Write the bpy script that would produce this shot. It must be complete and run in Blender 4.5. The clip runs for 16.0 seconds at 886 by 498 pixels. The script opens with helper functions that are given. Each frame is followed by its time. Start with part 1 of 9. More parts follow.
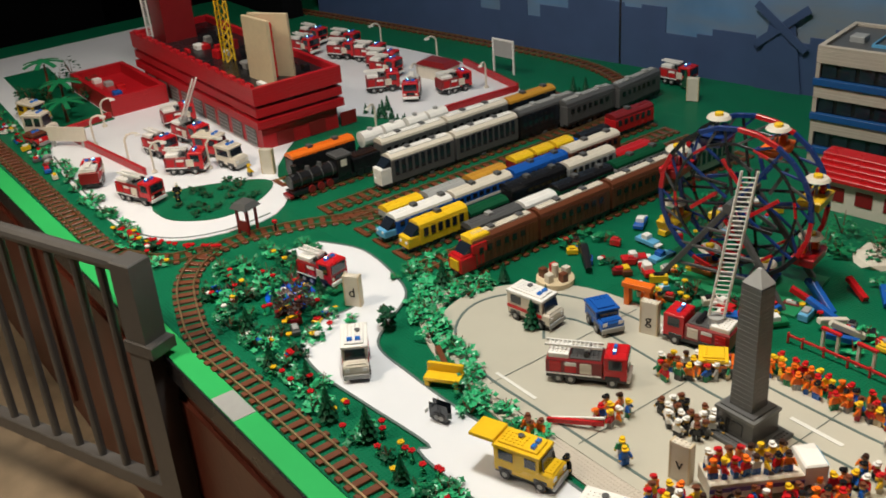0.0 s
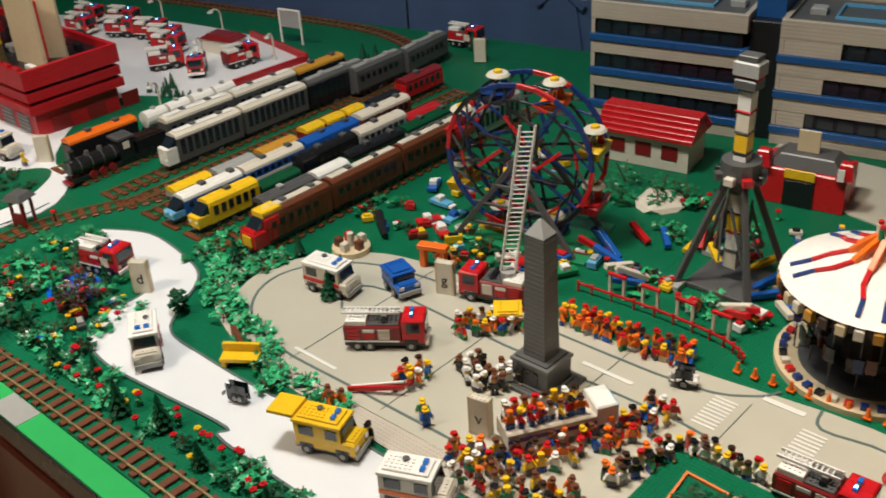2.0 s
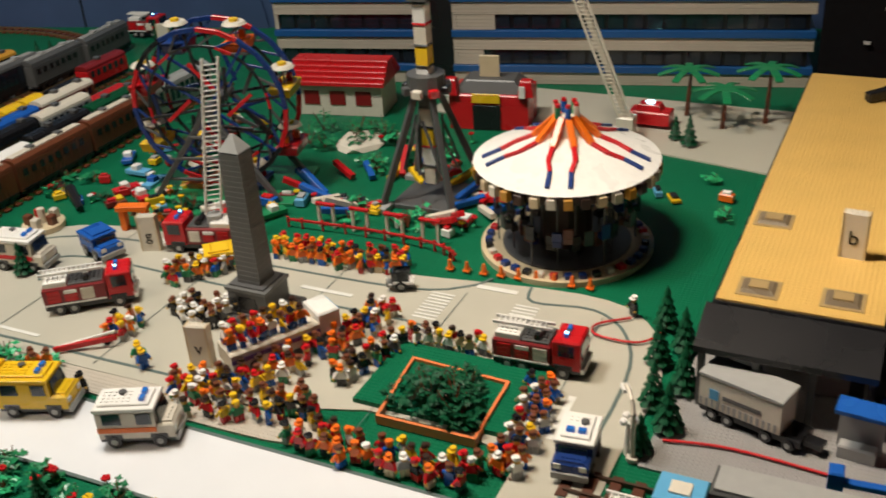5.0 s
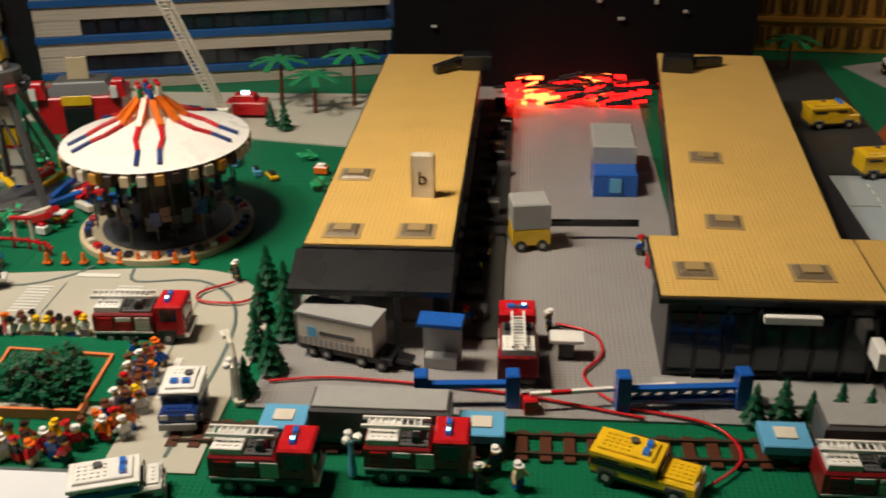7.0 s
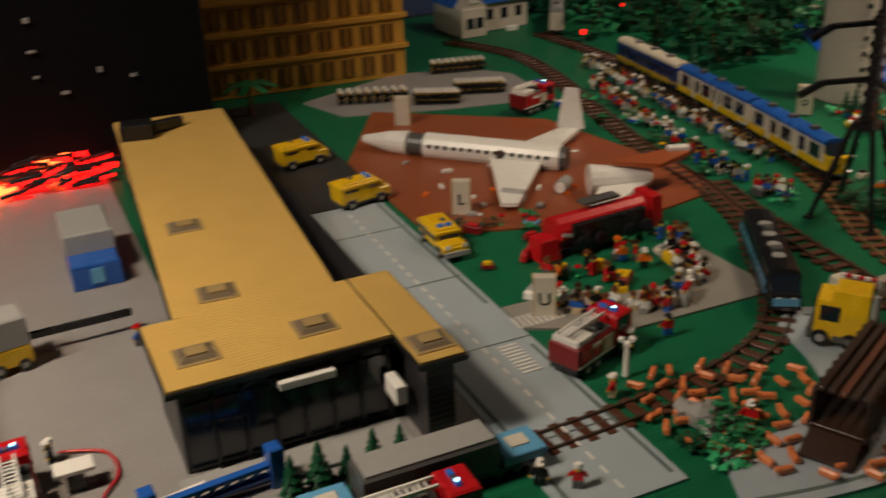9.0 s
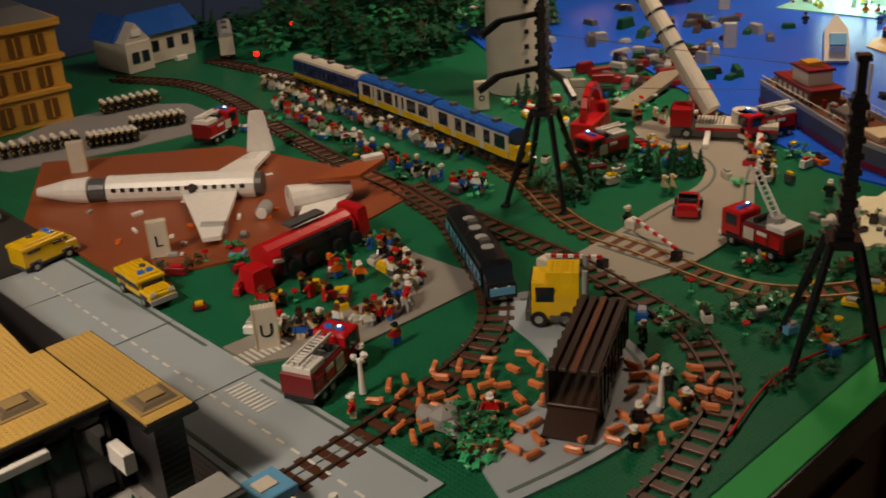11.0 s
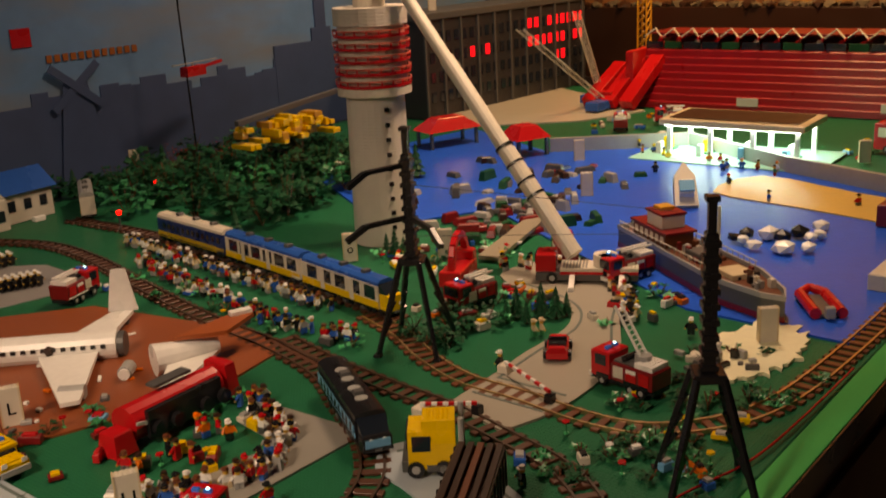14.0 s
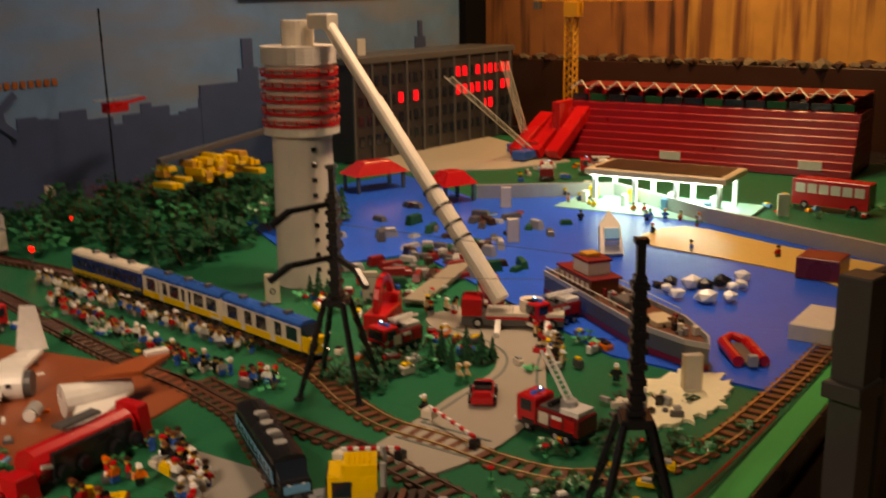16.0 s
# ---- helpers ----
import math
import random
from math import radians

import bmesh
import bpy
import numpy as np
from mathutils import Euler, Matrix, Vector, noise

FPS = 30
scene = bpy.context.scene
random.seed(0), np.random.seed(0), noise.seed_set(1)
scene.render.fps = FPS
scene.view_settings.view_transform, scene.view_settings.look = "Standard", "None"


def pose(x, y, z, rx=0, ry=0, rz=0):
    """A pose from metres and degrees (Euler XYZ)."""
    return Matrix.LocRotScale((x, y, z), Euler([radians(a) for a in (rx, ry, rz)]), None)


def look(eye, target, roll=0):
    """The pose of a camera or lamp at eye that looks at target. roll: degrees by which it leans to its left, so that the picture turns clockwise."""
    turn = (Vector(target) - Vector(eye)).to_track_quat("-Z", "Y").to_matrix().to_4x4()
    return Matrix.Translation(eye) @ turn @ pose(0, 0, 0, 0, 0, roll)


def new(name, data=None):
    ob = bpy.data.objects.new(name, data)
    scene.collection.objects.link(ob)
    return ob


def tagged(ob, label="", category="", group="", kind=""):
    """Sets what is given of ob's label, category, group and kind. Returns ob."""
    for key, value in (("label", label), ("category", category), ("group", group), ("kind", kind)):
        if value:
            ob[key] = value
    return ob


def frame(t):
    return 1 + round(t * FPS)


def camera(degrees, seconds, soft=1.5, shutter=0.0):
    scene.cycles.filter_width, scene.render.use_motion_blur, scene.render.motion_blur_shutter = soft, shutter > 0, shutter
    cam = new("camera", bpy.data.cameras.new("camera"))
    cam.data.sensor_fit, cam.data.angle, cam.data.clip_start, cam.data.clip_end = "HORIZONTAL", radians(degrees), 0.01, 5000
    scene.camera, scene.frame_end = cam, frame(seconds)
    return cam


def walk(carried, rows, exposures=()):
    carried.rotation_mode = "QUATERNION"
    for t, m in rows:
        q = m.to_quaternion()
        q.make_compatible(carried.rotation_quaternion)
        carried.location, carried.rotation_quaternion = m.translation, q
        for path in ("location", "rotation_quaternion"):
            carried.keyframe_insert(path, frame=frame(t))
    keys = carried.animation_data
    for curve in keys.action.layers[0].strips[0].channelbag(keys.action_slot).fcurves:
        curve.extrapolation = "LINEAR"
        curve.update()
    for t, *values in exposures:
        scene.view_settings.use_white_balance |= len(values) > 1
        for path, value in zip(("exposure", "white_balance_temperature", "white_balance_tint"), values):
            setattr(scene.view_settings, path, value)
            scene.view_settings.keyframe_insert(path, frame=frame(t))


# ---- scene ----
cam = camera(46.7, 16.0, soft=1.7, shutter=0.5)
PATH = [
    (0, (0.746, 0.435, 1.198), (-0.706, 1.455, 0.275), -4.3),
    (0.5, (0.752, 0.446, 1.194), (-0.674, 1.491, 0.258), -4.6),
    (1, (0.759, 0.468, 1.184), (-0.617, 1.559, 0.226), -4.9),
    (1.5, (0.768, 0.491, 1.171), (-0.509, 1.685, 0.2), -4.3),
    (2, (0.773, 0.495, 1.171), (-0.431, 1.75, 0.182), -3.6),
    (2.5, (0.776, 0.504, 1.17), (-0.377, 1.801, 0.175), -3.9),
    (3, (0.787, 0.51, 1.161), (-0.313, 1.849, 0.164), -4.2),
    (3.5, (0.802, 0.524, 1.149), (-0.216, 1.91, 0.128), -4.4),
    (6, (0.918, 0.38, 0.884), (0.399, 2.082, -0.03), -3.1),
    (6.5, (0.954, 0.371, 0.883), (0.639, 2.116, -0.042), -2.0),
    (7, (0.977, 0.351, 0.878), (0.819, 2.125, -0.032), -1.0),
    (7.5, (1.003, 0.343, 0.877), (0.991, 2.125, -0.03), -1.7),
    (8, (1.023, 0.386, 0.873), (1.273, 2.156, -0.023), -0.9),
    (8.5, (1.029, 0.432, 0.874), (1.492, 2.166, -0.009), -2.6),
    (9, (1.048, 0.468, 0.868), (1.785, 2.12, 0.017), -2.2),
    (9.5, (1.057, 0.485, 0.866), (1.99, 2.039, 0.021), -2.3),
    (10, (1.058, 0.513, 0.859), (2.118, 1.986, 0.018), -2.7),
    (12.5, (1.071, 0.528, 0.836), (2.417, 1.763, 0.021), -4.1),
    (13, (1.072, 0.531, 0.836), (2.455, 1.773, 0.096), -3.7),
    (13.5, (1.073, 0.532, 0.835), (2.512, 1.755, 0.177), -3.2),
    (14, (1.068, 0.528, 0.834), (2.545, 1.747, 0.258), -3.1),
    (14.5, (1.075, 0.533, 0.829), (2.584, 1.751, 0.342), -3.4),
    (15, (1.073, 0.531, 0.825), (2.606, 1.746, 0.408), -3.7),
    (15.5, (1.08, 0.536, 0.821), (2.628, 1.732, 0.403), -3.9),
    (16, (1.087, 0.549, 0.811), (2.674, 1.662, 0.322), -0.8),
]
walk(cam, [(t, look(eye, target, roll)) for t, eye, target, roll in PATH], [(0, -0.05, 6250, 11), (4, -0.08, 6300, 12), (7, -0.1, 6500, 12), (8, -0.2, 6650, 13), (9, -0.36, 6900, 15), (10, -0.28, 7100, 17), (12.5, -0.25, 7450, 21), (13.5, -0.17, 8200, 25), (14, -0.06, 8700, 28), (16, 0.0, 8900, 28)])


# ---- light ----
world = bpy.data.worlds.new("hall")
scene.world = world
world.use_nodes = True
bg = world.node_tree.nodes["Background"]
bg.inputs[0].default_value, bg.inputs[1].default_value = (1.0, 0.80, 0.6, 1), 0.02


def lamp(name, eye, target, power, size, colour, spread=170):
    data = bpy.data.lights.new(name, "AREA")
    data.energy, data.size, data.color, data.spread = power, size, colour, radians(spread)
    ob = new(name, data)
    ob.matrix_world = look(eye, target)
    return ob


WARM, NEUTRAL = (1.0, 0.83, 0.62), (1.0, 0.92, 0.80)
# Unseen overhead lamps; their number, place and power are assumed.
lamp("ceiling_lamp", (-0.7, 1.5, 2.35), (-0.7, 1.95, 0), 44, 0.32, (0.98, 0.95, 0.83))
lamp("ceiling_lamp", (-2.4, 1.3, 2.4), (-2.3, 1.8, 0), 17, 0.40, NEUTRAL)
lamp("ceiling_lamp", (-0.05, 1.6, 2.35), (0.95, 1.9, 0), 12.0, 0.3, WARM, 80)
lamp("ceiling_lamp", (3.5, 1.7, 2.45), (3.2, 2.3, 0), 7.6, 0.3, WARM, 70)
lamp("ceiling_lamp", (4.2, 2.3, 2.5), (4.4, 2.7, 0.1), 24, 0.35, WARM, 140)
# Added to brighten the east mural; no such fixture is known.
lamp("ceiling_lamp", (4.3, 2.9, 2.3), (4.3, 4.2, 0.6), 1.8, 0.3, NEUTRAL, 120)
# Added to brighten the ochre wall and stadium.
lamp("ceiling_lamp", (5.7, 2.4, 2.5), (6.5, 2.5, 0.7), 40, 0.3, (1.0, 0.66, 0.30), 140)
# Added to lift the floor, barrier and table skirt.
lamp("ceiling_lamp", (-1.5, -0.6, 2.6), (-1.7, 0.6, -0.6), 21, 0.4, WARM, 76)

# ---- materials ----
MATS = {}


def mat(name, colour, rough=0.3, metal=0.0, vary=0.10, scale=60.0, bump=0.0, bscale=300.0, emit=0.0, coat=0.0):
    """A worn surface: base colour with grain at two scales, uneven gloss and relief."""
    if name in MATS:
        return MATS[name]
    m = bpy.data.materials.new(name)
    m.use_nodes = True
    nt = m.node_tree
    p = nt.nodes["Principled BSDF"]
    tc = nt.nodes.new("ShaderNodeTexCoord")
    n1 = nt.nodes.new("ShaderNodeTexNoise")
    n1.inputs["Scale"].default_value, n1.inputs["Detail"].default_value = scale, 6
    n2 = nt.nodes.new("ShaderNodeTexNoise")
    n2.inputs["Scale"].default_value, n2.inputs["Detail"].default_value = scale / 9, 3
    info = nt.nodes.new("ShaderNodeObjectInfo")
    nt.links.new(tc.outputs["Object"], n1.inputs["Vector"])
    nt.links.new(tc.outputs["Object"], n2.inputs["Vector"])
    add = nt.nodes.new("ShaderNodeMath")
    add.operation = "ADD"
    nt.links.new(n1.outputs["Fac"], add.inputs[0])
    nt.links.new(n2.outputs["Fac"], add.inputs[1])
    add2 = nt.nodes.new("ShaderNodeMath")
    add2.operation = "MULTIPLY_ADD"
    nt.links.new(info.outputs["Random"], add2.inputs[0])
    add2.inputs[1].default_value = 0.35
    nt.links.new(add.outputs[0], add2.inputs[2])
    ramp = nt.nodes.new("ShaderNodeMapRange")
    ramp.inputs["From Min"].default_value, ramp.inputs["From Max"].default_value = 0.6, 1.7
    ramp.inputs["To Min"].default_value, ramp.inputs["To Max"].default_value = 1 - vary, 1 + vary
    nt.links.new(add2.outputs[0], ramp.inputs["Value"])
    mix = nt.nodes.new("ShaderNodeVectorMath")
    mix.operation = "SCALE"
    mix.inputs[0].default_value = colour
    nt.links.new(ramp.outputs[0], mix.inputs["Scale"])
    nt.links.new(mix.outputs[0], p.inputs["Base Color"])
    r2 = nt.nodes.new("ShaderNodeMapRange")
    r2.inputs["To Min"].default_value, r2.inputs["To Max"].default_value = max(0.04, rough - 0.1), min(1, rough + 0.14)
    nt.links.new(n2.outputs["Fac"], r2.inputs["Value"])
    nt.links.new(r2.outputs[0], p.inputs["Roughness"])
    p.inputs["Metallic"].default_value = metal
    p.inputs["Coat Weight"].default_value = coat
    if bump:
        nb = nt.nodes.new("ShaderNodeTexNoise")
        nb.inputs["Scale"].default_value = bscale
        nt.links.new(tc.outputs["Object"], nb.inputs["Vector"])
        b = nt.nodes.new("ShaderNodeBump")
        b.inputs["Strength"].default_value, b.inputs["Distance"].default_value = bump, 0.002
        nt.links.new(nb.outputs["Fac"], b.inputs["Height"])
        nt.links.new(b.outputs[0], p.inputs["Normal"])
    if emit:
        p.inputs["Emission Color"].default_value = (*colour, 1)
        p.inputs["Emission Strength"].default_value = emit
    MATS[name] = m
    return m


def studded(name, colour, rough=0.35, courses=False):
    """Toy-brick plastic: rows of studs every 8 mm on flat tops, or brick courses on sides, as relief."""
    m = mat(name, colour, rough, vary=0.12, scale=14)
    nt = m.node_tree
    p = nt.nodes["Principled BSDF"]
    geo = nt.nodes.new("ShaderNodeNewGeometry")
    v = nt.nodes.new("ShaderNodeTexVoronoi")
    v.inputs["Scale"].default_value, v.inputs["Randomness"].default_value = 125.0, 0.0
    v.voronoi_dimensions = "2D"
    nt.links.new(geo.outputs["Position"], v.inputs["Vector"])
    rg = nt.nodes.new("ShaderNodeMapRange")
    rg.inputs["From Min"].default_value, rg.inputs["From Max"].default_value = 0.28, 0.36
    rg.inputs["To Min"].default_value, rg.inputs["To Max"].default_value = 1, 0
    nt.links.new(v.outputs["Distance"], rg.inputs["Value"])
    height = rg.outputs[0]
    if courses:
        sep = nt.nodes.new("ShaderNodeSeparateXYZ")
        nt.links.new(geo.outputs["Position"], sep.inputs[0])
        w = nt.nodes.new("ShaderNodeMath")
        w.operation = "PINGPONG"
        w.inputs[1].default_value = 0.0048
        nt.links.new(sep.outputs["Z"], w.inputs[0])
        rw = nt.nodes.new("ShaderNodeMapRange")
        rw.inputs["From Min"].default_value, rw.inputs["From Max"].default_value = 0.0, 0.0008
        nt.links.new(w.outputs[0], rw.inputs["Value"])
        height = rw.outputs[0]
    b = nt.nodes.new("ShaderNodeBump")
    b.inputs["Strength"].default_value, b.inputs["Distance"].default_value = 0.9, 0.0017
    nt.links.new(height, b.inputs["Height"])
    nt.links.new(b.outputs[0], p.inputs["Normal"])
    return m


RED = mat("red plastic", (0.52, 0.012, 0.016), 0.25)
DRED = mat("dark red plastic", (0.20, 0.010, 0.012), 0.3)
WHITE = mat("white plastic", (0.80, 0.78, 0.74), 0.28)
OFFW = mat("aged white plastic", (0.66, 0.60, 0.50), 0.35)
BLACK = mat("black plastic", (0.012, 0.012, 0.014), 0.25)
DGREY = mat("dark grey plastic", (0.085, 0.085, 0.085), 0.35)
GREY = mat("light grey plastic", (0.34, 0.34, 0.33), 0.35)
YELLOW = mat("yellow plastic", (0.80, 0.50, 0.015), 0.25)
GOLD = mat("ochre plastic", (0.55, 0.27, 0.03), 0.35)
BLUE = mat("blue plastic", (0.015, 0.10, 0.42), 0.25)
DBLUE = mat("dark blue plastic", (0.010, 0.035, 0.17), 0.28)
LBLUE = mat("light blue plastic", (0.12, 0.38, 0.62), 0.3)
GREEN = mat("green plastic", (0.012, 0.20, 0.075), 0.3)
DGREEN = mat("dark green plastic", (0.004, 0.068, 0.027), 0.5)
DGREEN.node_tree.nodes["Principled BSDF"].inputs["Specular IOR Level"].default_value = 0.2
LGREEN = mat("bright green plastic", (0.03, 0.40, 0.16), 0.3)
TAN = mat("tan plastic", (0.62, 0.50, 0.32), 0.35)
BROWN = mat("brown plastic", (0.14, 0.042, 0.018), 0.35)
DBROWN = mat("dark brown plastic", (0.035, 0.014, 0.008), 0.35)
ORANGE = mat("orange plastic", (0.80, 0.16, 0.01), 0.3)
SALMON = mat("salmon orange plastic", (0.72, 0.21, 0.07), 0.35)
FACE = mat("yellow head plastic", (0.62, 0.37, 0.05), 0.3)
GLASS = mat("smoked window plastic", (0.012, 0.018, 0.028), 0.14, coat=0.5)
CLEARBLUE = mat("clear blue plastic", (0.015, 0.12, 0.45), 0.08, emit=0.25, coat=0.5)
RAILD = mat("dark brown rail plastic", (0.060, 0.032, 0.020), 0.35)
CHROME = mat("rail metal", (0.56, 0.40, 0.21), 0.32, metal=0.9)
SILVER = mat("silver grey plastic", (0.42, 0.40, 0.37), 0.28, metal=0.35)
G_BASE = studded("green baseplate", (0.006, 0.135, 0.062))
G_BASE.node_tree.nodes["Principled BSDF"].inputs["Specular IOR Level"].default_value = 0.12
G_RED = studded("red brick wall", (0.44, 0.008, 0.014), courses=True)
G_ROOF = studded("yellow studded roof", (0.66, 0.42, 0.12))
G_GREYB = studded("light grey studded plate", (0.30, 0.29, 0.285))
G_TANB = studded("pale tan studded plate", (0.56, 0.50, 0.42))
G_BROWNB = studded("reddish brown studded plate", (0.30, 0.075, 0.025))
G_WHITEW = studded("white brick wall", (0.68, 0.62, 0.54), courses=True)
G_OFFICE = studded("aged cream brick wall", (0.50, 0.43, 0.35), courses=True)
G_DKW = studded("dark grey brick wall", (0.028, 0.027, 0.030), courses=True)
G_OCHW = studded("ochre brick wall", (0.58, 0.30, 0.045), courses=True)
ROADW = mat("white road plate", (0.74, 0.75, 0.78), 0.3, vary=0.06, scale=9, bump=0.05)
ROADT = mat("pale grey road plate", (0.49, 0.465, 0.385), 0.32, vary=0.08, scale=9, bump=0.05)
ROADG = mat("blue grey road plate", (0.36, 0.42, 0.46), 0.3, vary=0.08, scale=9, bump=0.05)
ROADL = mat("dark road line paint", (0.10, 0.14, 0.13), 0.4)
WATER = mat("blue water plate", (0.005, 0.095, 0.62), 0.30, vary=0.12, scale=20, bump=0.25, bscale=90)
WATER.node_tree.nodes["Principled BSDF"].inputs["Specular IOR Level"].default_value = 0.28
EDGE = mat("bright green edge paint", (0.03, 0.40, 0.10), 0.55, scale=12)
EDGE.node_tree.nodes["Principled BSDF"].inputs["Specular IOR Level"].default_value = 0.15
SKIRT = mat("dark red varnished wood", (0.075, 0.017, 0.009), 0.35, vary=0.35, scale=18, bump=0.2, bscale=60)
STEEL = mat("grey painted steel", (0.10, 0.095, 0.09), 0.38, metal=0.3, bump=0.1)
FLOORM = mat("stone floor", (0.20, 0.15, 0.095), 0.6, vary=0.35, scale=14, bump=0.3, bscale=40)
DARKW = mat("black curtain", (0.006, 0.006, 0.007), 0.9, vary=0.3)
DARKW.node_tree.nodes["Principled BSDF"].inputs["Specular IOR Level"].default_value = 0.05
GOLDW = mat("ochre plaster wall", (0.42, 0.22, 0.055), 0.6, vary=0.4, scale=7, bump=0.3, bscale=30)
def streaked(m, colour):
    """Vertical run-down stains over a plaster wall."""
    nt = m.node_tree
    p = nt.nodes["Principled BSDF"]
    src = p.inputs["Base Color"].links[0].from_socket
    geo = nt.nodes.new("ShaderNodeNewGeometry")
    mp = nt.nodes.new("ShaderNodeMapping")
    mp.inputs["Scale"].default_value = (6.0, 6.0, 0.35)
    nz = nt.nodes.new("ShaderNodeTexNoise")
    nz.inputs["Scale"].default_value, nz.inputs["Detail"].default_value = 2.2, 7
    nt.links.new(geo.outputs["Position"], mp.inputs["Vector"])
    nt.links.new(mp.outputs[0], nz.inputs["Vector"])
    rg = nt.nodes.new("ShaderNodeMapRange")
    rg.inputs["From Min"].default_value, rg.inputs["From Max"].default_value = 0.50, 0.64
    nt.links.new(nz.outputs["Fac"], rg.inputs["Value"])
    mx = nt.nodes.new("ShaderNodeMix")
    mx.data_type = "RGBA"
    nt.links.new(rg.outputs[0], mx.inputs[0])
    nt.links.new(src, mx.inputs[6])
    mx.inputs[7].default_value = (*colour, 1)
    nt.links.new(mx.outputs[2], p.inputs["Base Color"])


streaked(GOLDW, (0.13, 0.045, 0.015))
SAND = mat("pale yellow plate", (0.88, 0.82, 0.56), 0.4)
GLOWRED = mat("glowing red light", (1.0, 0.010, 0.008), 0.4, emit=3.6)
GLOWFIRE = mat("glowing orange ember", (1.0, 0.14, 0.03), 0.4, emit=7.0)
TEAL = mat("pale teal plate", (0.30, 0.66, 0.55), 0.3)
RUST = mat("rust brown plastic", (0.36, 0.085, 0.025), 0.35)
DOCHRE = mat("dark ochre plastic", (0.12, 0.052, 0.010), 0.3)
GLOWWHITE = mat("white led light", (0.66, 1.0, 0.94), 0.4, emit=10.0)
GLOWSPOT = mat("small cold led", (0.35, 0.92, 1.0), 0.4, emit=7.0)


# ---- geometry ----
class Mesh:
    """Gathers simple solids into one mesh."""

    def __init__(self):
        self.v, self.f, self.m, self.mats = [], [], [], []

    def slot(self, material):
        if material not in self.mats:
            self.mats.append(material)
        return self.mats.index(material)

    def add(self, verts, faces, material, m=None):
        k, s = len(self.v), self.slot(material)
        for p in verts:
            self.v.append(tuple(m @ Vector(p)) if m else tuple(p))
        for f in faces:
            self.f.append([i + k for i in f])
            self.m.append(s)

    def box(self, x0, y0, z0, x1, y1, z1, material, m=None, taper=0.0, bev=None):
        """A block with chamfered vertical and top edges."""
        w, d, h = x1 - x0, y1 - y0, z1 - z0
        c = min(w, d, h) * 0.12 if bev is None else bev
        c = min(c, 0.003)
        tx, ty = taper * w / 2, taper * d / 2
        a = [(x0, y0, z0), (x1, y0, z0), (x1, y1, z0), (x0, y1, z0)]
        b = [(x0 + tx, y0 + ty, z1 - c), (x1 - tx, y0 + ty, z1 - c), (x1 - tx, y1 - ty, z1 - c), (x0 + tx, y1 - ty, z1 - c)]
        t = [(x0 + tx + c, y0 + ty + c, z1), (x1 - tx - c, y0 + ty + c, z1), (x1 - tx - c, y1 - ty - c, z1), (x0 + tx + c, y1 - ty - c, z1)]
        faces = [(3, 2, 1, 0), (8, 9, 10, 11)]
        for i in range(4):
            j = (i + 1) % 4
            faces += [(i, j, 4 + j, 4 + i), (4 + i, 4 + j, 8 + j, 8 + i)]
        self.add(a + b + t, faces, material, m)
        return self

    def cyl(self, x, y, z0, z1, r, material, n=12, r1=None, m=None):
        r1 = r if r1 is None else r1
        c = [(math.cos(2 * math.pi * i / n), math.sin(2 * math.pi * i / n)) for i in range(n)]
        v = [(x + r * a, y + r * b, z0) for a, b in c] + [(x + r1 * a, y + r1 * b, z1) for a, b in c]
        f = [tuple(range(n))[::-1], tuple(range(n, 2 * n))] + [(i, (i + 1) % n, n + (i + 1) % n, n + i) for i in range(n)]
        self.add(v, f, material, m)
        return self

    def rod(self, p, q, r, material, n=6, r1=None):
        p, q = Vector(p), Vector(q)
        turn = (q - p).to_track_quat("Z", "Y").to_matrix().to_4x4()
        return self.cyl(0, 0, 0, (q - p).length, r, material, n, r1, Matrix.Translation(p) @ turn)

    def beam(self, p, q, w, h, material):
        p, q = Vector(p), Vector(q)
        turn = (q - p).to_track_quat("X", "Z").to_matrix().to_4x4()
        return self.box(0, -w / 2, -h / 2, (q - p).length, w / 2, h / 2, material, Matrix.Translation(p) @ turn)

    def slab(self, pts, z0, z1, material):
        """A flat plate over an outline given counter-clockwise."""
        n = len(pts)
        v = [(x, y, z0) for x, y in pts] + [(x, y, z1) for x, y in pts]
        f = [tuple(range(n, 2 * n)), tuple(range(n))[::-1]] + [(i, (i + 1) % n, n + (i + 1) % n, n + i) for i in range(n)]
        self.add(v, f, material)
        return self

    def strip(self, pts, w, z0, z1, material, closed=False):
        """A low band of width w along a line."""
        n = len(pts)
        v = []
        for i, p in enumerate(pts):
            a = Vector(pts[i - 1] if (i or closed) else pts[0])
            b = Vector(pts[(i + 1) % n] if (i < n - 1 or closed) else pts[-1])
            d = (b - a).normalized()
            o = Vector((-d.y, d.x)) * w / 2
            c = Vector(p)
            v += [(c.x - o.x, c.y - o.y, z0), (c.x + o.x, c.y + o.y, z0), (c.x + o.x, c.y + o.y, z1), (c.x - o.x, c.y - o.y, z1)]
        f = []
        for i in range(n if closed else n - 1):
            a, b = 4 * i, 4 * ((i + 1) % n)
            f += [(a + 3, b + 3, b + 2, a + 2), (a, b, b + 3, a + 3), (a + 2, b + 2, b + 1, a + 1)]
        if not closed:
            e = 4 * (n - 1)
            f += [(0, 3, 2, 1), (e, e + 1, e + 2, e + 3)]
        self.add(v, f, material)
        return self

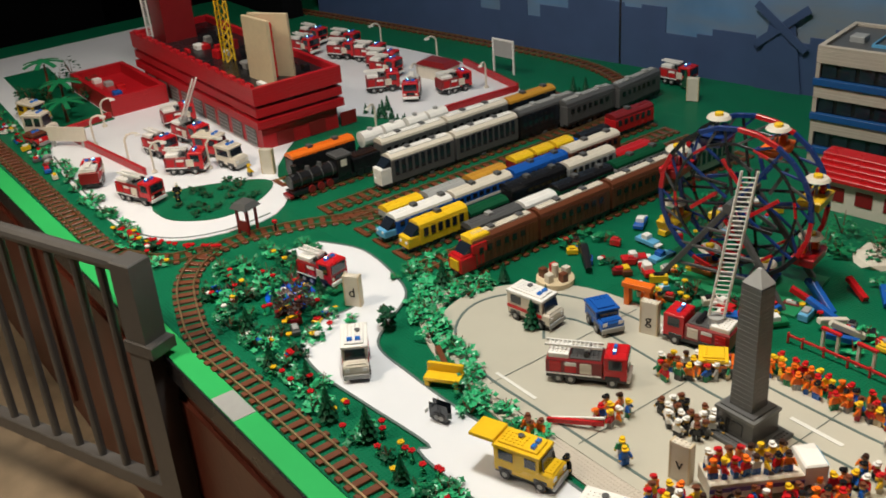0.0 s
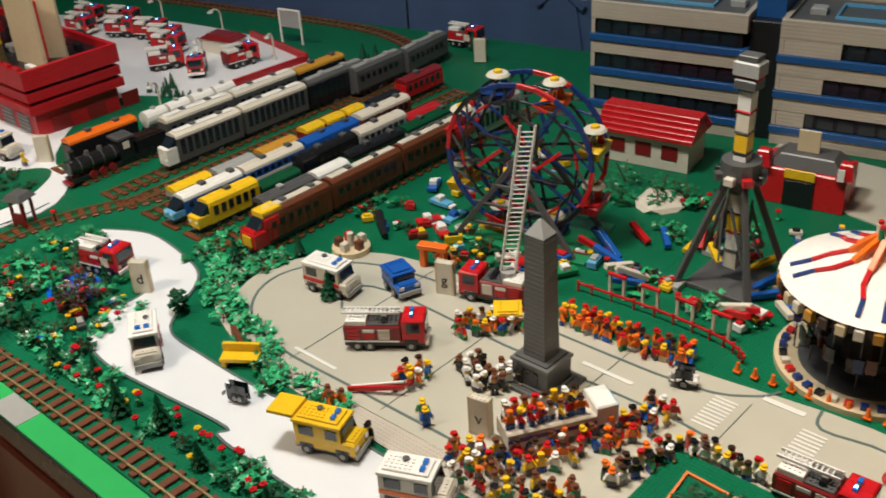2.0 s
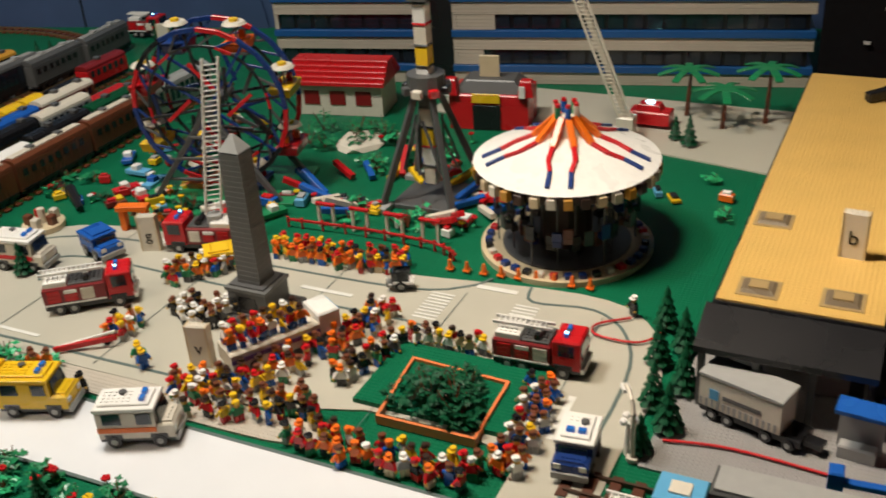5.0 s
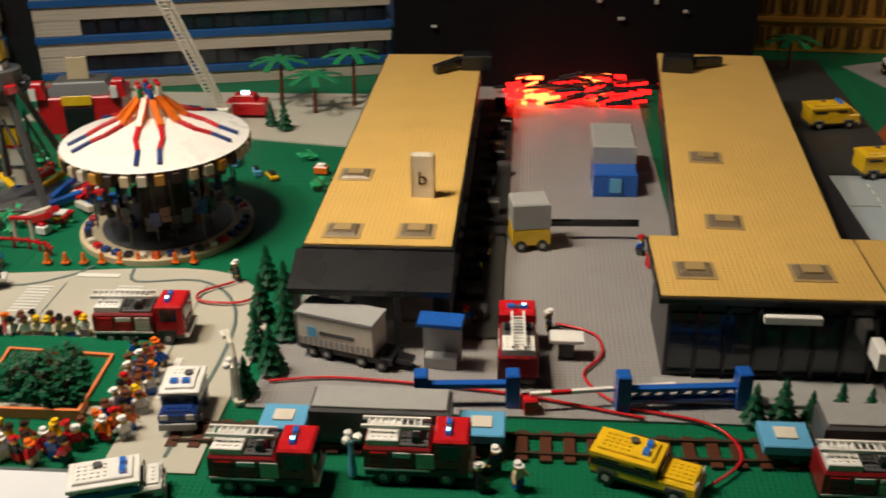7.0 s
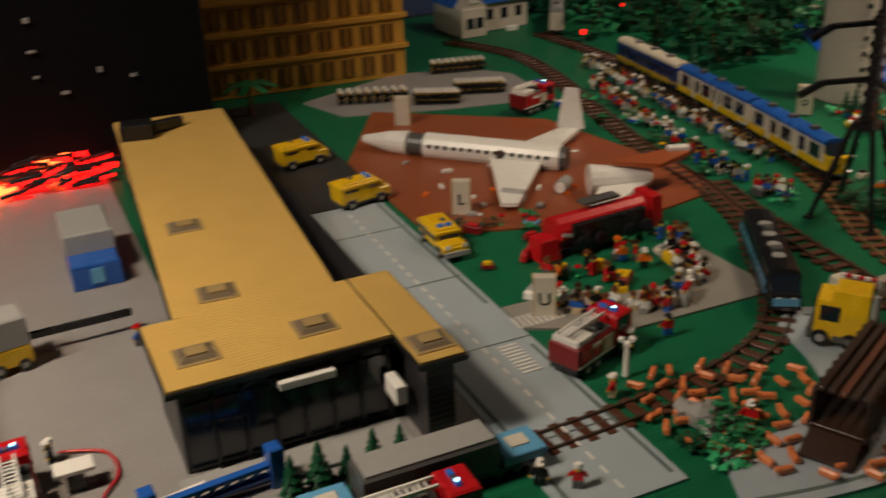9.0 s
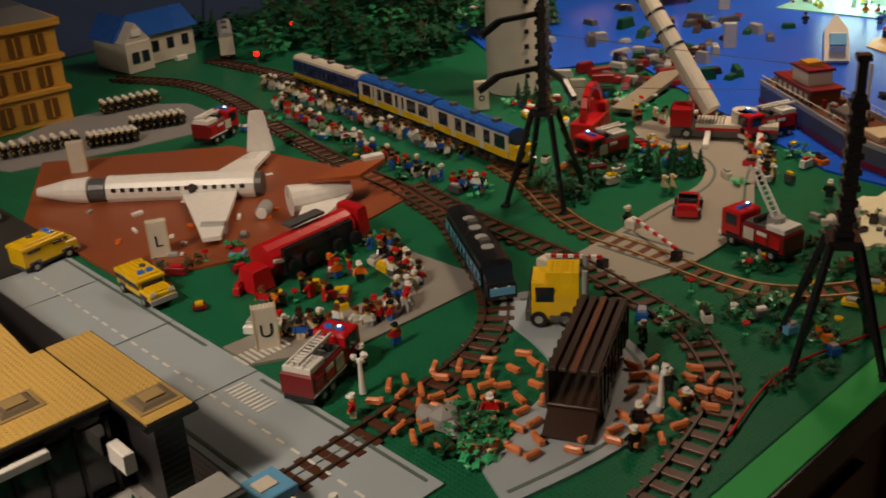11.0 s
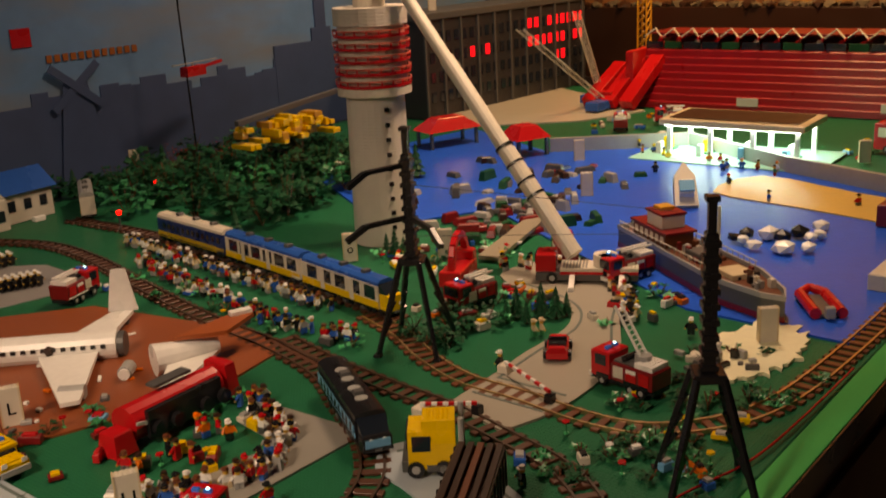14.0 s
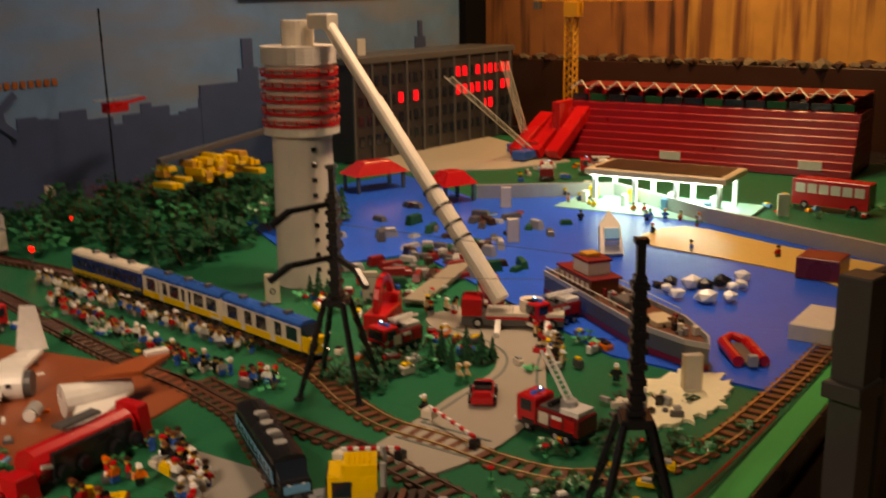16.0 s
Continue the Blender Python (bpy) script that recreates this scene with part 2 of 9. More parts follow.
    def prism(self, profile, x0, x1, material, m=None):
        """A solid along x over an outline of (y, z) points."""
        n = len(profile)
        v = [(x0, y, z) for y, z in profile] + [(x1, y, z) for y, z in profile]
        f = [tuple(range(n)), tuple(range(n, 2 * n))[::-1]] + [(i, n + i, n + (i + 1) % n, (i + 1) % n) for i in range(n)]
        self.add(v, f, material, m)
        return self

    def studs(self, x0, y0, x1, y1, z, material, pitch=0.008):
        """Rows of round toy-brick studs over a flat top."""
        nx, ny = max(1, int((x1 - x0) / pitch)), max(1, int((y1 - y0) / pitch))
        for i in range(nx):
            for j in range(ny):
                self.cyl((x0 + x1) / 2 + (i - (nx - 1) / 2) * pitch, (y0 + y1) / 2 + (j - (ny - 1) / 2) * pitch, z, z + 0.0017, 0.0025, material, 6)
        return self

    def blob(self, c, r, material, seed=0, squash=1.0):
        """A lumpy low-poly clump."""
        rnd = random.Random(seed)
        bm = bmesh.new()
        bmesh.ops.create_icosphere(bm, subdivisions=1, radius=1)
        v = [(c[0] + p.co.x * r * rnd.uniform(.75, 1.2), c[1] + p.co.y * r * rnd.uniform(.75, 1.2), c[2] + p.co.z * r * squash * rnd.uniform(.75, 1.2)) for p in bm.verts]
        f = [[q.index for q in p.verts] for p in bm.faces]
        bm.free()
        self.add(v, f, material)
        return self

    def data(self, name):
        me = bpy.data.meshes.new(name)
        me.from_pydata(self.v, [], self.f)
        for m in self.mats:
            me.materials.append(m)
        me.polygons.foreach_set("material_index", self.m)
        me.update()
        return me


def part(name, mesh, parent=None, label="", m=None):
    """One mesh object, under a thing or a part where a parent is given."""
    ob = new(name, mesh.data(name) if isinstance(mesh, Mesh) else mesh)
    if parent:
        ob.parent = parent
    if m:
        ob.matrix_basis = m
    if label:
        ob["label"] = label
    return ob


def thing(name, label, category, group="", m=None, kind=""):
    ob = new(name)
    ob.empty_display_size = 0.02
    tagged(ob, label, category, group, kind)
    if m:
        ob.matrix_basis = m
    return ob


def at(x, y, turn=0.0, z=0.0):
    return pose(x, y, z, 0, 0, turn)


def arc(cx, cy, r, a0, a1, n=12):
    return [(cx + r * math.cos(radians(a0 + (a1 - a0) * i / n)), cy + r * math.sin(radians(a0 + (a1 - a0) * i / n))) for i in range(n + 1)]


def smooth(pts, n=8):
    """A rounded line through the given points."""
    P = [Vector(p) for p in pts]
    out = []
    for i in range(len(P) - 1):
        a, b, c, d = P[max(0, i - 1)], P[i], P[i + 1], P[min(len(P) - 1, i + 2)]
        for k in range(n):
            t = k / n
            out.append(tuple(0.5 * (2 * b + (c - a) * t + (2 * a - 5 * b + 4 * c - d) * t * t + (3 * b - a - 3 * c + d) * t ** 3)))
    return out + [tuple(P[-1])]


# ---- hall ----
FRONT, LEFT, RIGHT = 1.02, -4.1, 6.1


def back(x):
    """The mural wall's line behind the table."""
    return 3.17 + 0.225 * (x + 1.73)


def structure(name, mesh, label, category):
    return tagged(part(name, mesh), label, category, kind="structure")


structure("floor", Mesh().box(-6, -3, -0.86, 10, 8, -0.80, FLOORM), "worn brown stone floor of the hall", "floor")
structure("ceiling", Mesh().box(-6, -3, 2.9, 10, 8, 3.0, DARKW), "black ceiling of the hall", "ceiling")
structure("wall_south", Mesh().box(-6, -3.1, -0.8, 10, -3, 2.9, DARKW), "black hall wall", "wall")
structure("wall_west", Mesh().box(-6.1, -3, -0.8, -6, 8, 2.9, DARKW), "black hall wall", "wall")

SKYP = mat("printed blue sky", (0.11, 0.24, 0.44), 0.5, vary=0.45, scale=5)
SILH = mat("printed dark blue skyline", (0.048, 0.080, 0.175), 0.5, vary=0.2, scale=9)
def clouded(m, colour):
    """Soft printed cloud banks, wider than high."""
    nt = m.node_tree
    p = nt.nodes["Principled BSDF"]
    src = p.inputs["Base Color"].links[0].from_socket
    geo = nt.nodes.new("ShaderNodeNewGeometry")
    mp = nt.nodes.new("ShaderNodeMapping")
    mp.inputs["Scale"].default_value = (0.9, 0.9, 3.2)
    nz = nt.nodes.new("ShaderNodeTexNoise")
    nz.inputs["Scale"].default_value, nz.inputs["Detail"].default_value = 1.8, 6
    nt.links.new(geo.outputs["Position"], mp.inputs["Vector"])
    nt.links.new(mp.outputs[0], nz.inputs["Vector"])
    rg = nt.nodes.new("ShaderNodeMapRange")
    rg.inputs["From Min"].default_value, rg.inputs["From Max"].default_value = 0.42, 0.68
    nt.links.new(nz.outputs["Fac"], rg.inputs["Value"])
    mx = nt.nodes.new("ShaderNodeMix")
    mx.data_type = "RGBA"
    nt.links.new(rg.outputs[0], mx.inputs[0])
    nt.links.new(src, mx.inputs[6])
    mx.inputs[7].default_value = (*colour, 1)
    nt.links.new(mx.outputs[2], p.inputs["Base Color"])


clouded(SKYP, (0.20, 0.225, 0.25))
BANNER = mat("white banner cloth", (0.55, 0.53, 0.50), 0.6)


def mural(name, ax, ay, bx, by, top, blocks, seams):
    """A printed banner wall; blocks are (along, width, height) of its skyline silhouettes."""
    L = math.hypot(bx - ax, by - ay)
    turn = math.degrees(math.atan2(by - ay, bx - ax))
    m = at(ax, ay, turn)
    ob = structure(name, Mesh().box(0, 0, -0.8, L, 0.06, top, SKYP, bev=0.002), "blue printed city skyline banner on the wall behind the table", "wall")
    ob.matrix_basis = m
    sk = Mesh()
    for i, (u, w, h) in enumerate(blocks):
        y = -0.003 - 0.00011 * i
        sk.box(u, y, -0.1, u + w, -0.001, h, SILH, bev=0.0005)
    part("skyline", sk, ob, "dark blue printed skyline")
    for u in seams:
        part("seam", Mesh().box(u, -0.006, -0.1, u + 0.008, -0.003, top - 0.02, BLACK, bev=0.0005), ob, "dark seam between banner panels")
    return ob


def skyline(a, b, low, high, seed):
    rnd, u, out = random.Random(seed), a, []
    while u < b:
        w = rnd.uniform(0.05, 0.16)
        out.append((u, w, rnd.uniform(low, high)))
        u += w * 0.9
    return out


wl = mural("wall_north_west", -3.45, back(-3.45), 1.35, back(1.35), 0.9, skyline(0.0, 4.6, 0.13, 0.24, 3), (1.62, 3.3))
we = mural("wall_north_east", 1.35, 4.2, 6.5, 4.2, 0.88, skyline(0.2, 5.0, 0.26, 0.36, 8) + [(3.25, 0.13, 0.46), (3.28, 0.07, 0.60), (4.68, 0.10, 0.55), (4.71, 0.04, 0.64), (3.0, 0.3, 0.40)], ())
structure("wall_north_end", Mesh().box(6.5, 4.15, -0.8, 6.75, 4.3, 2.9, DARKW), "black curtain beside the banner", "wall")
structure("wall_north_gap", Mesh().box(1.345, back(1.35) + 0.01, -0.8, 1.36, 4.25, 0.9, DARKW), "black curtain between banners", "wall")
structure("wall_north_back", Mesh().box(-6, 5.0, -0.8, 10, 5.1, 2.9, DARKW), "black curtain behind the banners", "wall")
structure("wall_north_left", Mesh().box(-6, 2.6, -0.8, -3.46, 2.7, 2.9, DARKW), "black curtain beside the banner", "wall")
wall_east = structure("wall_east", Mesh().box(6.75, -3, -0.8, 6.9, 5, 2.9, GOLDW), "ochre plaster wall with brown stains", "wall")
REDW = mat("reddish brown plaster", (0.27, 0.105, 0.035), 0.6, vary=0.4, scale=7, bump=0.3, bscale=30)
streaked(REDW, (0.05, 0.018, 0.010))
structure("wall_east_panel", Mesh().box(6.735, 2.81, -0.8, 6.748, 4.9, 2.9, REDW), "reddish brown panel with dark painted strokes on the ochre wall", "wall")
structure("wall_east_plinth", Mesh().box(6.55, 0.4, -0.8, 6.74, 4.1, 0.40, DBROWN), "dark rough ledge along the ochre wall", "ledge")


def windmill(parent, u, z, s):
    m = Mesh()
    m.box(u - 0.13 * s, -0.0150, z - 0.42 * s, u + 0.13 * s, -0.0100, z + 0.02 * s, SILH, taper=0.55)
    for a in (38, 142):
        c, d = math.cos(radians(a)) * 0.15 * s, math.sin(radians(a)) * 0.15 * s
        m.beam((u - c, -0.018 - 0.00002 * a, z - d), (u + c, -0.018 - 0.00002 * a, z + d), 0.004, 0.035 * s, SILH)
    part("windmill_print", m, parent, "dark blue printed windmill silhouette")


PRINTO = mat("faded orange print", (0.34, 0.10, 0.02), 0.5)
windmill(wl, 2.24, 0.22, 0.75)
windmill(we, 1.95, 0.36, 0.9)
m = Mesh()
for k in range(12):
    m.box(1.85 + 0.035 * k, -0.006, 0.462, 1.873 + 0.035 * k, -0.003, 0.490, PRINTO, bev=0.0005)
part("lettering", m, we, "orange printed bars")
part("logo_patch", Mesh().box(1.72, -0.006, 0.53, 1.80, -0.003, 0.60, RED, bev=0.0005), we, "red square printed patch")
banner = tagged(part("white_banner", Mesh().box(4.62, 4.16, 0.80, 5.85, 4.175, 1.3, BANNER)), "white cloth banner hung above the mural", "banner")
for u, w, c in ((4.99, 0.10, RED), (5.11, 0.07, GREY), (5.21, 0.08, PRINTO)):
    part("printed_mark", Mesh().box(u, 4.155, 0.97, u + w, 4.159, 1.06, c, bev=0.0005), banner, "printed coloured mark")

# table
table = thing("display_table", "long exhibition table with a dark red wooden front and green edge", "table")
part("tabletop", Mesh().box(LEFT, FRONT, -0.05, RIGHT + 0.4, 4.15, -0.004, BLACK), table)
part("skirt", Mesh().box(LEFT, FRONT + 0.02, -0.79, RIGHT, FRONT + 0.05, -0.052, SKIRT), table, "dark red varnished wooden skirt")
for k in range(11):
    part("skirt_panel", Mesh().box(LEFT + 0.1 + 0.92 * k, FRONT + 0.008, -0.72, LEFT + 0.92 + 0.92 * k, FRONT + 0.019, -0.12, SKIRT), table, "varnished wooden panel")
part("edge_strip", Mesh().box(LEFT, FRONT, -0.003, RIGHT, FRONT + 0.052, 0.003, EDGE, bev=0.001), table, "bright green painted edge strip")
part("edge_patch", Mesh().box(-0.94, FRONT, 0.0031, -0.84, FRONT + 0.05, 0.0042, GREY, bev=0.0003), table, "grey tape on the edge")
part("edge_trim", Mesh().box(LEFT, FRONT - 0.006, -0.05, RIGHT, FRONT - 0.001, 0.002, BLACK, bev=0.001), table, "black edge moulding")

ground = structure("ground", Mesh().box(LEFT, FRONT + 0.055, -0.0035, RIGHT, 4.1, -0.001, G_BASE), "green studded baseplates covering the table", "ground")


LEVEL = [0.003]


def road(name, pts, material, label, lines=(), z=0):
    """A road plate with its painted edge lines."""
    LEVEL[0] += 0.0003
    z = LEVEL[0]
    ob = structure(name, Mesh().slab(pts, 0.0, z, material), label, "road")
    for ln in lines:
        part("edge_line", Mesh().strip(ln, 0.006, z + 0.0002, z + 0.0009, ROADL), ob)
    return ob


# fire station court and white roads
road("road_station", smooth([(-3.9, 1.30), (-3.2, 1.26), (-2.574, 1.219), (-2.25, 1.192), (-1.85, 1.188), (-1.687, 1.258), (-1.62, 1.40), (-1.63, 1.55), (-1.75, 1.66), (-1.93, 1.72), (-2.2, 2.05), (-1.92, 2.3), (-1.90, 2.68), (-2.3, 2.75), (-2.84, 2.66), (-3.3, 2.45), (-3.9, 2.3)], 3), ROADW, "white road and court round the fire station",
     (smooth([(-2.55, 1.23), (-2.25, 1.205), (-1.86, 1.20), (-1.70, 1.265), (-1.635, 1.40), (-1.645, 1.54)], 5),))
ISLAND = smooth([(-1.90, 1.30), (-1.80, 1.315), (-1.72, 1.41), (-1.73, 1.53), (-1.82, 1.645), (-1.90, 1.60), (-1.99, 1.40), (-1.97, 1.33), (-1.90, 1.30)], 4)[:-1]
structure("island_lawn", Mesh().slab(ISLAND, 0.0, 0.0062, G_BASE), "green studded island inside the white road bend", "lawn")
structure("station_lawn", Mesh().slab([(-3.6, 1.37), (-3.0, 1.33), (-2.735, 1.325), (-2.75, 1.515), (-3.2, 1.515), (-3.6, 1.55)], 0.0, 0.0062, G_BASE), "green studded lawn beside the station court", "lawn")
# winding white road beside the front track
WROAD_L = smooth([(-1.409, 1.455), (-1.280, 1.476), (-1.113, 1.486), (-1.050, 1.434), (-1.048, 1.328), (-0.989, 1.260), (-0.880, 1.234), (-0.728, 1.245), (-0.529, 1.263), (-0.50, 1.235), (-0.1, 1.235), (0.42, 1.235)], 5)
WROAD_R = smooth([(0.42, 1.385), (0.1, 1.385), (-0.40, 1.385), (-0.567, 1.373), (-0.733, 1.372), (-0.872, 1.383), (-0.940, 1.459), (-1.004, 1.549), (-1.100, 1.587), (-1.274, 1.605), (-1.396, 1.547)], 5)
road("road_white", WROAD_L + WROAD_R, ROADW, "winding white road plates beside the track", (WROAD_L, WROAD_R))
# pale square round the obelisk
SQ = smooth([(-0.12, 1.46), (-0.45, 1.455), (-0.66, 1.455), (-0.82, 1.50), (-0.90, 1.60), (-0.90, 1.72), (-0.78, 1.86), (-0.6, 1.91), (-0.3, 1.905), (0.0, 1.915), (0.36, 1.955), (0.50, 1.90), (0.56, 1.75), (0.55, 1.55), (0.55, 1.39)], 4)
road("road_square", SQ + [(0.42, 1.39), (0.42, 1.50), (0.30, 1.52), (0.16, 1.52), (0.0, 1.47)], ROADT, "pale grey square and roads round the obelisk",
     (smooth([(-0.1, 1.49), (-0.44, 1.485), (-0.65, 1.485), (-0.79, 1.53), (-0.86, 1.62), (-0.85, 1.72), (-0.75, 1.82), (-0.58, 1.86), (-0.3, 1.86), (0.05, 1.87), (0.16, 1.915), (0.19, 1.955)], 4),
      smooth([(0.27, 1.95), (0.29, 1.90), (0.40, 1.91), (0.475, 1.85), (0.51, 1.72), (0.50, 1.42)], 4), smooth([(-0.65, 1.66), (-0.70, 1.72), (-0.62, 1.77), (-0.3, 1.765), (0.1, 1.77), (0.16, 1.74), (0.15, 1.70)], 4)), z=0.005)
SQM = bpy.data.objects["road_square"]
PAINT = mat("worn white road paint", (0.72, 0.71, 0.66), 0.4)
for x0, y0, n, dx in ((0.105, 1.785, 9, 0.0), (0.265, 1.825, 6, 0.0)):
    for k in range(n):
        part("crossing_stripe", Mesh().box(x0 + dx * k, y0 + 0.0105 * k, 0.005, x0 + 0.045 + dx * k, y0 + 0.0055 + 0.0105 * k, 0.0056, PAINT, bev=0.0002), SQM)
for x0, y0, x1, y1 in ((-0.14, 1.806, -0.03, 1.816), (0.175, 1.912, 0.253, 1.925), (-0.62, 1.50, -0.50, 1.508), (0.44, 1.55, 0.452, 1.66), (-0.55, 1.875, -0.40, 1.883)):
    part("lane_mark", Mesh().box(x0, y0, 0.005, x1, y1, 0.0056, PAINT, bev=0.0002), SQM)
for x in (-0.60, -0.345, -0.09, 0.166, 0.422):
    part("plate_joint", Mesh().box(x, 1.47, 0.005, x + 0.0016, 1.89, 0.0054, ROADL, bev=0.0002), SQM)
road("road_back", [(-0.3, 2.72), (0.62, 2.56), (0.62, 2.95), (-0.3, 2.95)], ROADT, "pale grey road behind the fairground", z=0.003)
road("plate_walk", smooth([(-0.95, 1.70), (-1.0, 1.6), (-0.88, 1.5), (-0.72, 1.44), (-0.5, 1.41), (-0.1, 1.40), (0.1, 1.41), (0.1, 1.46), (-0.4, 1.453), (-0.68, 1.453), (-0.85, 1.5), (-0.92, 1.62), (-0.91, 1.70)], 3), G_TANB, "pale studded pavement plate", z=0.0035)
# factory yard and airport road
road("yard_factory", [(0.58, 1.54), (1.598, 1.54), (1.598, 1.70), (1.26, 1.80), (1.26, 3.3), (0.88, 3.3), (0.62, 3.0), (0.60, 1.9)], G_GREYB, "light grey studded yard between the halls")
RG = road("road_airport", [(1.60, 1.34), (1.78, 1.34), (1.78, 2.44), (1.60, 2.44)], ROADG, "blue grey road beside the hall", ([(1.615, 1.36), (1.615, 2.43)], [(1.768, 1.36), (1.768, 1.74)], [(1.768, 1.90), (1.768, 2.43)]))
for k in range(30):
    part("lane_mark", Mesh().box(1.688, 1.36 + 0.035 * k, 0.0065, 1.6925, 1.38 + 0.035 * k, 0.0070, PAINT, bev=0.0002), RG)
for k in range(9):
    part("crossing_stripe", Mesh().box(1.71, 1.665 + 0.0105 * k, 0.0065, 1.745, 1.6705 + 0.0105 * k, 0.0070, PAINT, bev=0.0002), RG)
    part("crossing_stripe", Mesh().box(1.775 + 0.0105 * k, 1.79, 0.0068, 1.7805 + 0.0105 * k, 1.83, 0.0073, PAINT, bev=0.0002), RG)
for y in (1.50, 1.765, 2.02, 2.28):
    part("plate_joint", Mesh().box(1.602, y, 0.0065, 1.778, y + 0.0018, 0.0069, ROADL, bev=0.0002), RG)
structure("plate_shed", Mesh().box(1.59, 2.45, 0.0, 1.80, 3.3, 0.0035, mat("charcoal plate and shade", (0.035, 0.036, 0.036), 0.4)), "charcoal plates behind the hall", "ground")
structure("plate_guard", Mesh().slab([(1.86, 3.24), (1.92, 3.06), (2.2, 2.97), (2.5, 2.91), (2.52, 3.2), (2.42, 3.33), (2.2, 3.38)], 0.0, 0.0034, G_GREYB), "grey studded plates under the guard of honour", "pavement")
road("plate_plaza", [(1.785, 1.79), (1.95, 1.705), (2.20, 1.70), (2.245, 1.74), (2.235, 1.93), (2.15, 1.93), (2.13, 1.80), (2.0, 1.82), (1.87, 1.87), (1.785, 1.875)], mat("mid grey plaza plate", (0.27, 0.255, 0.225), 0.35, scale=9, bump=0.05), "pale plaza plate beside the crashed airliner")
road("plate_brown", [(1.80, 2.22), (2.20, 2.08), (2.42, 2.12), (2.48, 2.25), (2.38, 2.75), (2.0, 3.05), (1.8, 2.7)], G_BROWNB, "reddish brown ploughed plates under the airliner")
road("road_ramp", smooth([(1.80, 1.25), (1.95, 1.22), (2.08, 1.22), (2.18, 1.29), (2.24, 1.40), (2.275, 1.5), (2.28, 1.58), (2.23, 1.63), (2.16, 1.60), (2.13, 1.5), (2.08, 1.41), (1.98, 1.37), (1.85, 1.36)], 4), ROADG, "grey curved road under the tipped lorry", (smooth([(1.82, 1.265), (1.95, 1.24), (2.07, 1.24), (2.165, 1.30), (2.22, 1.40), (2.255, 1.5), (2.26, 1.57), (2.22, 1.605)], 5),))
road("road_quay", smooth([(2.38, 1.50), (2.505, 1.462), (2.68, 1.465), (2.80, 1.50), (2.961, 1.59), (3.10, 1.65), (3.25, 1.76), (3.30, 1.93), (3.12, 2.02), (3.03, 1.93), (3.01, 1.80), (2.955, 1.715), (2.849, 1.665), (2.70, 1.665), (2.574, 1.655), (2.42, 1.65)], 3), mat("grey beige road plate", (0.36, 0.325, 0.265), 0.35, scale=9, bump=0.05), "grey road over the level crossing to the quay",
     (smooth([(2.56, 1.635), (2.72, 1.645), (2.86, 1.645), (2.97, 1.70), (3.03, 1.80), (3.06, 1.93)], 5), smooth([(2.66, 1.485), (2.79, 1.52), (2.95, 1.605), (3.09, 1.67), (3.22, 1.77)], 5), [(2.48, 1.48), (2.48, 1.64)], [(2.56, 1.48), (2.56, 1.64)]))
road("quay_back", [(4.75, 3.45), (5.1, 3.0), (5.45, 2.85), (5.7, 3.2), (6.0, 3.7), (5.0, 3.75)], ROADT, "pale quay plates behind the harbour")
tagged(part("water", Mesh().slab([(3.08, 1.13), (3.6, 1.12), (4.25, 1.12), (4.5, 1.8), (4.8, 2.3), (4.45, 2.75), (4.75, 3.35), (4.1, 3.45), (3.7, 3.3), (3.3, 2.6), (3.62, 2.42), (3.3, 1.86), (3.1, 1.5)], 0.0, 0.0055, WATER)), "blue studded harbour water", "water", kind="structure")
structure("quay_wall", Mesh().strip([(4.25, 1.15), (4.5, 1.8), (4.78, 2.3), (4.45, 2.74)], 0.02, 0.0, 0.06, GREY), "grey quay wall", "wall")
structure("beach", Mesh().slab(smooth([(3.85, 1.15), (3.98, 1.3), (4.05, 1.6), (4.12, 1.9), (4.4, 1.85), (4.3, 1.5), (4.22, 1.15)], 3), 0.0, 0.009, mat("ochre sand plate", (0.62, 0.40, 0.10), 0.4)), "yellow sand plates beside the water", "beach")
rnd = random.Random(4)
SANDP = []
for k in range(72):
    a, r = 2 * math.pi * k / 72, 0.84 + 0.30 * rnd.random()
    SANDP.append((round((2.955 + 0.165 * r * math.cos(a)) / 0.008) * 0.008 + 0.0001 * math.cos(a), round((1.275 + 0.088 * r * math.sin(a)) / 0.008) * 0.008 + 0.0001 * math.sin(a)))
structure("sand_patch", Mesh().slab(SANDP, 0.0, 0.0085, SAND), "ragged pale yellow plates", "sand")

# ---- railway ----
SLEEPER = Mesh().box(-0.008, -0.032, 0.0015, 0.008, 0.032, 0.0065, BROWN, bev=0.001).data("sleeper")
SLEEPER_D = Mesh().box(-0.008, -0.032, 0.0015, 0.008, 0.032, 0.0065, mat("worn red brown plastic", (0.085, 0.028, 0.014), 0.4), bev=0.001).data("sleeper")


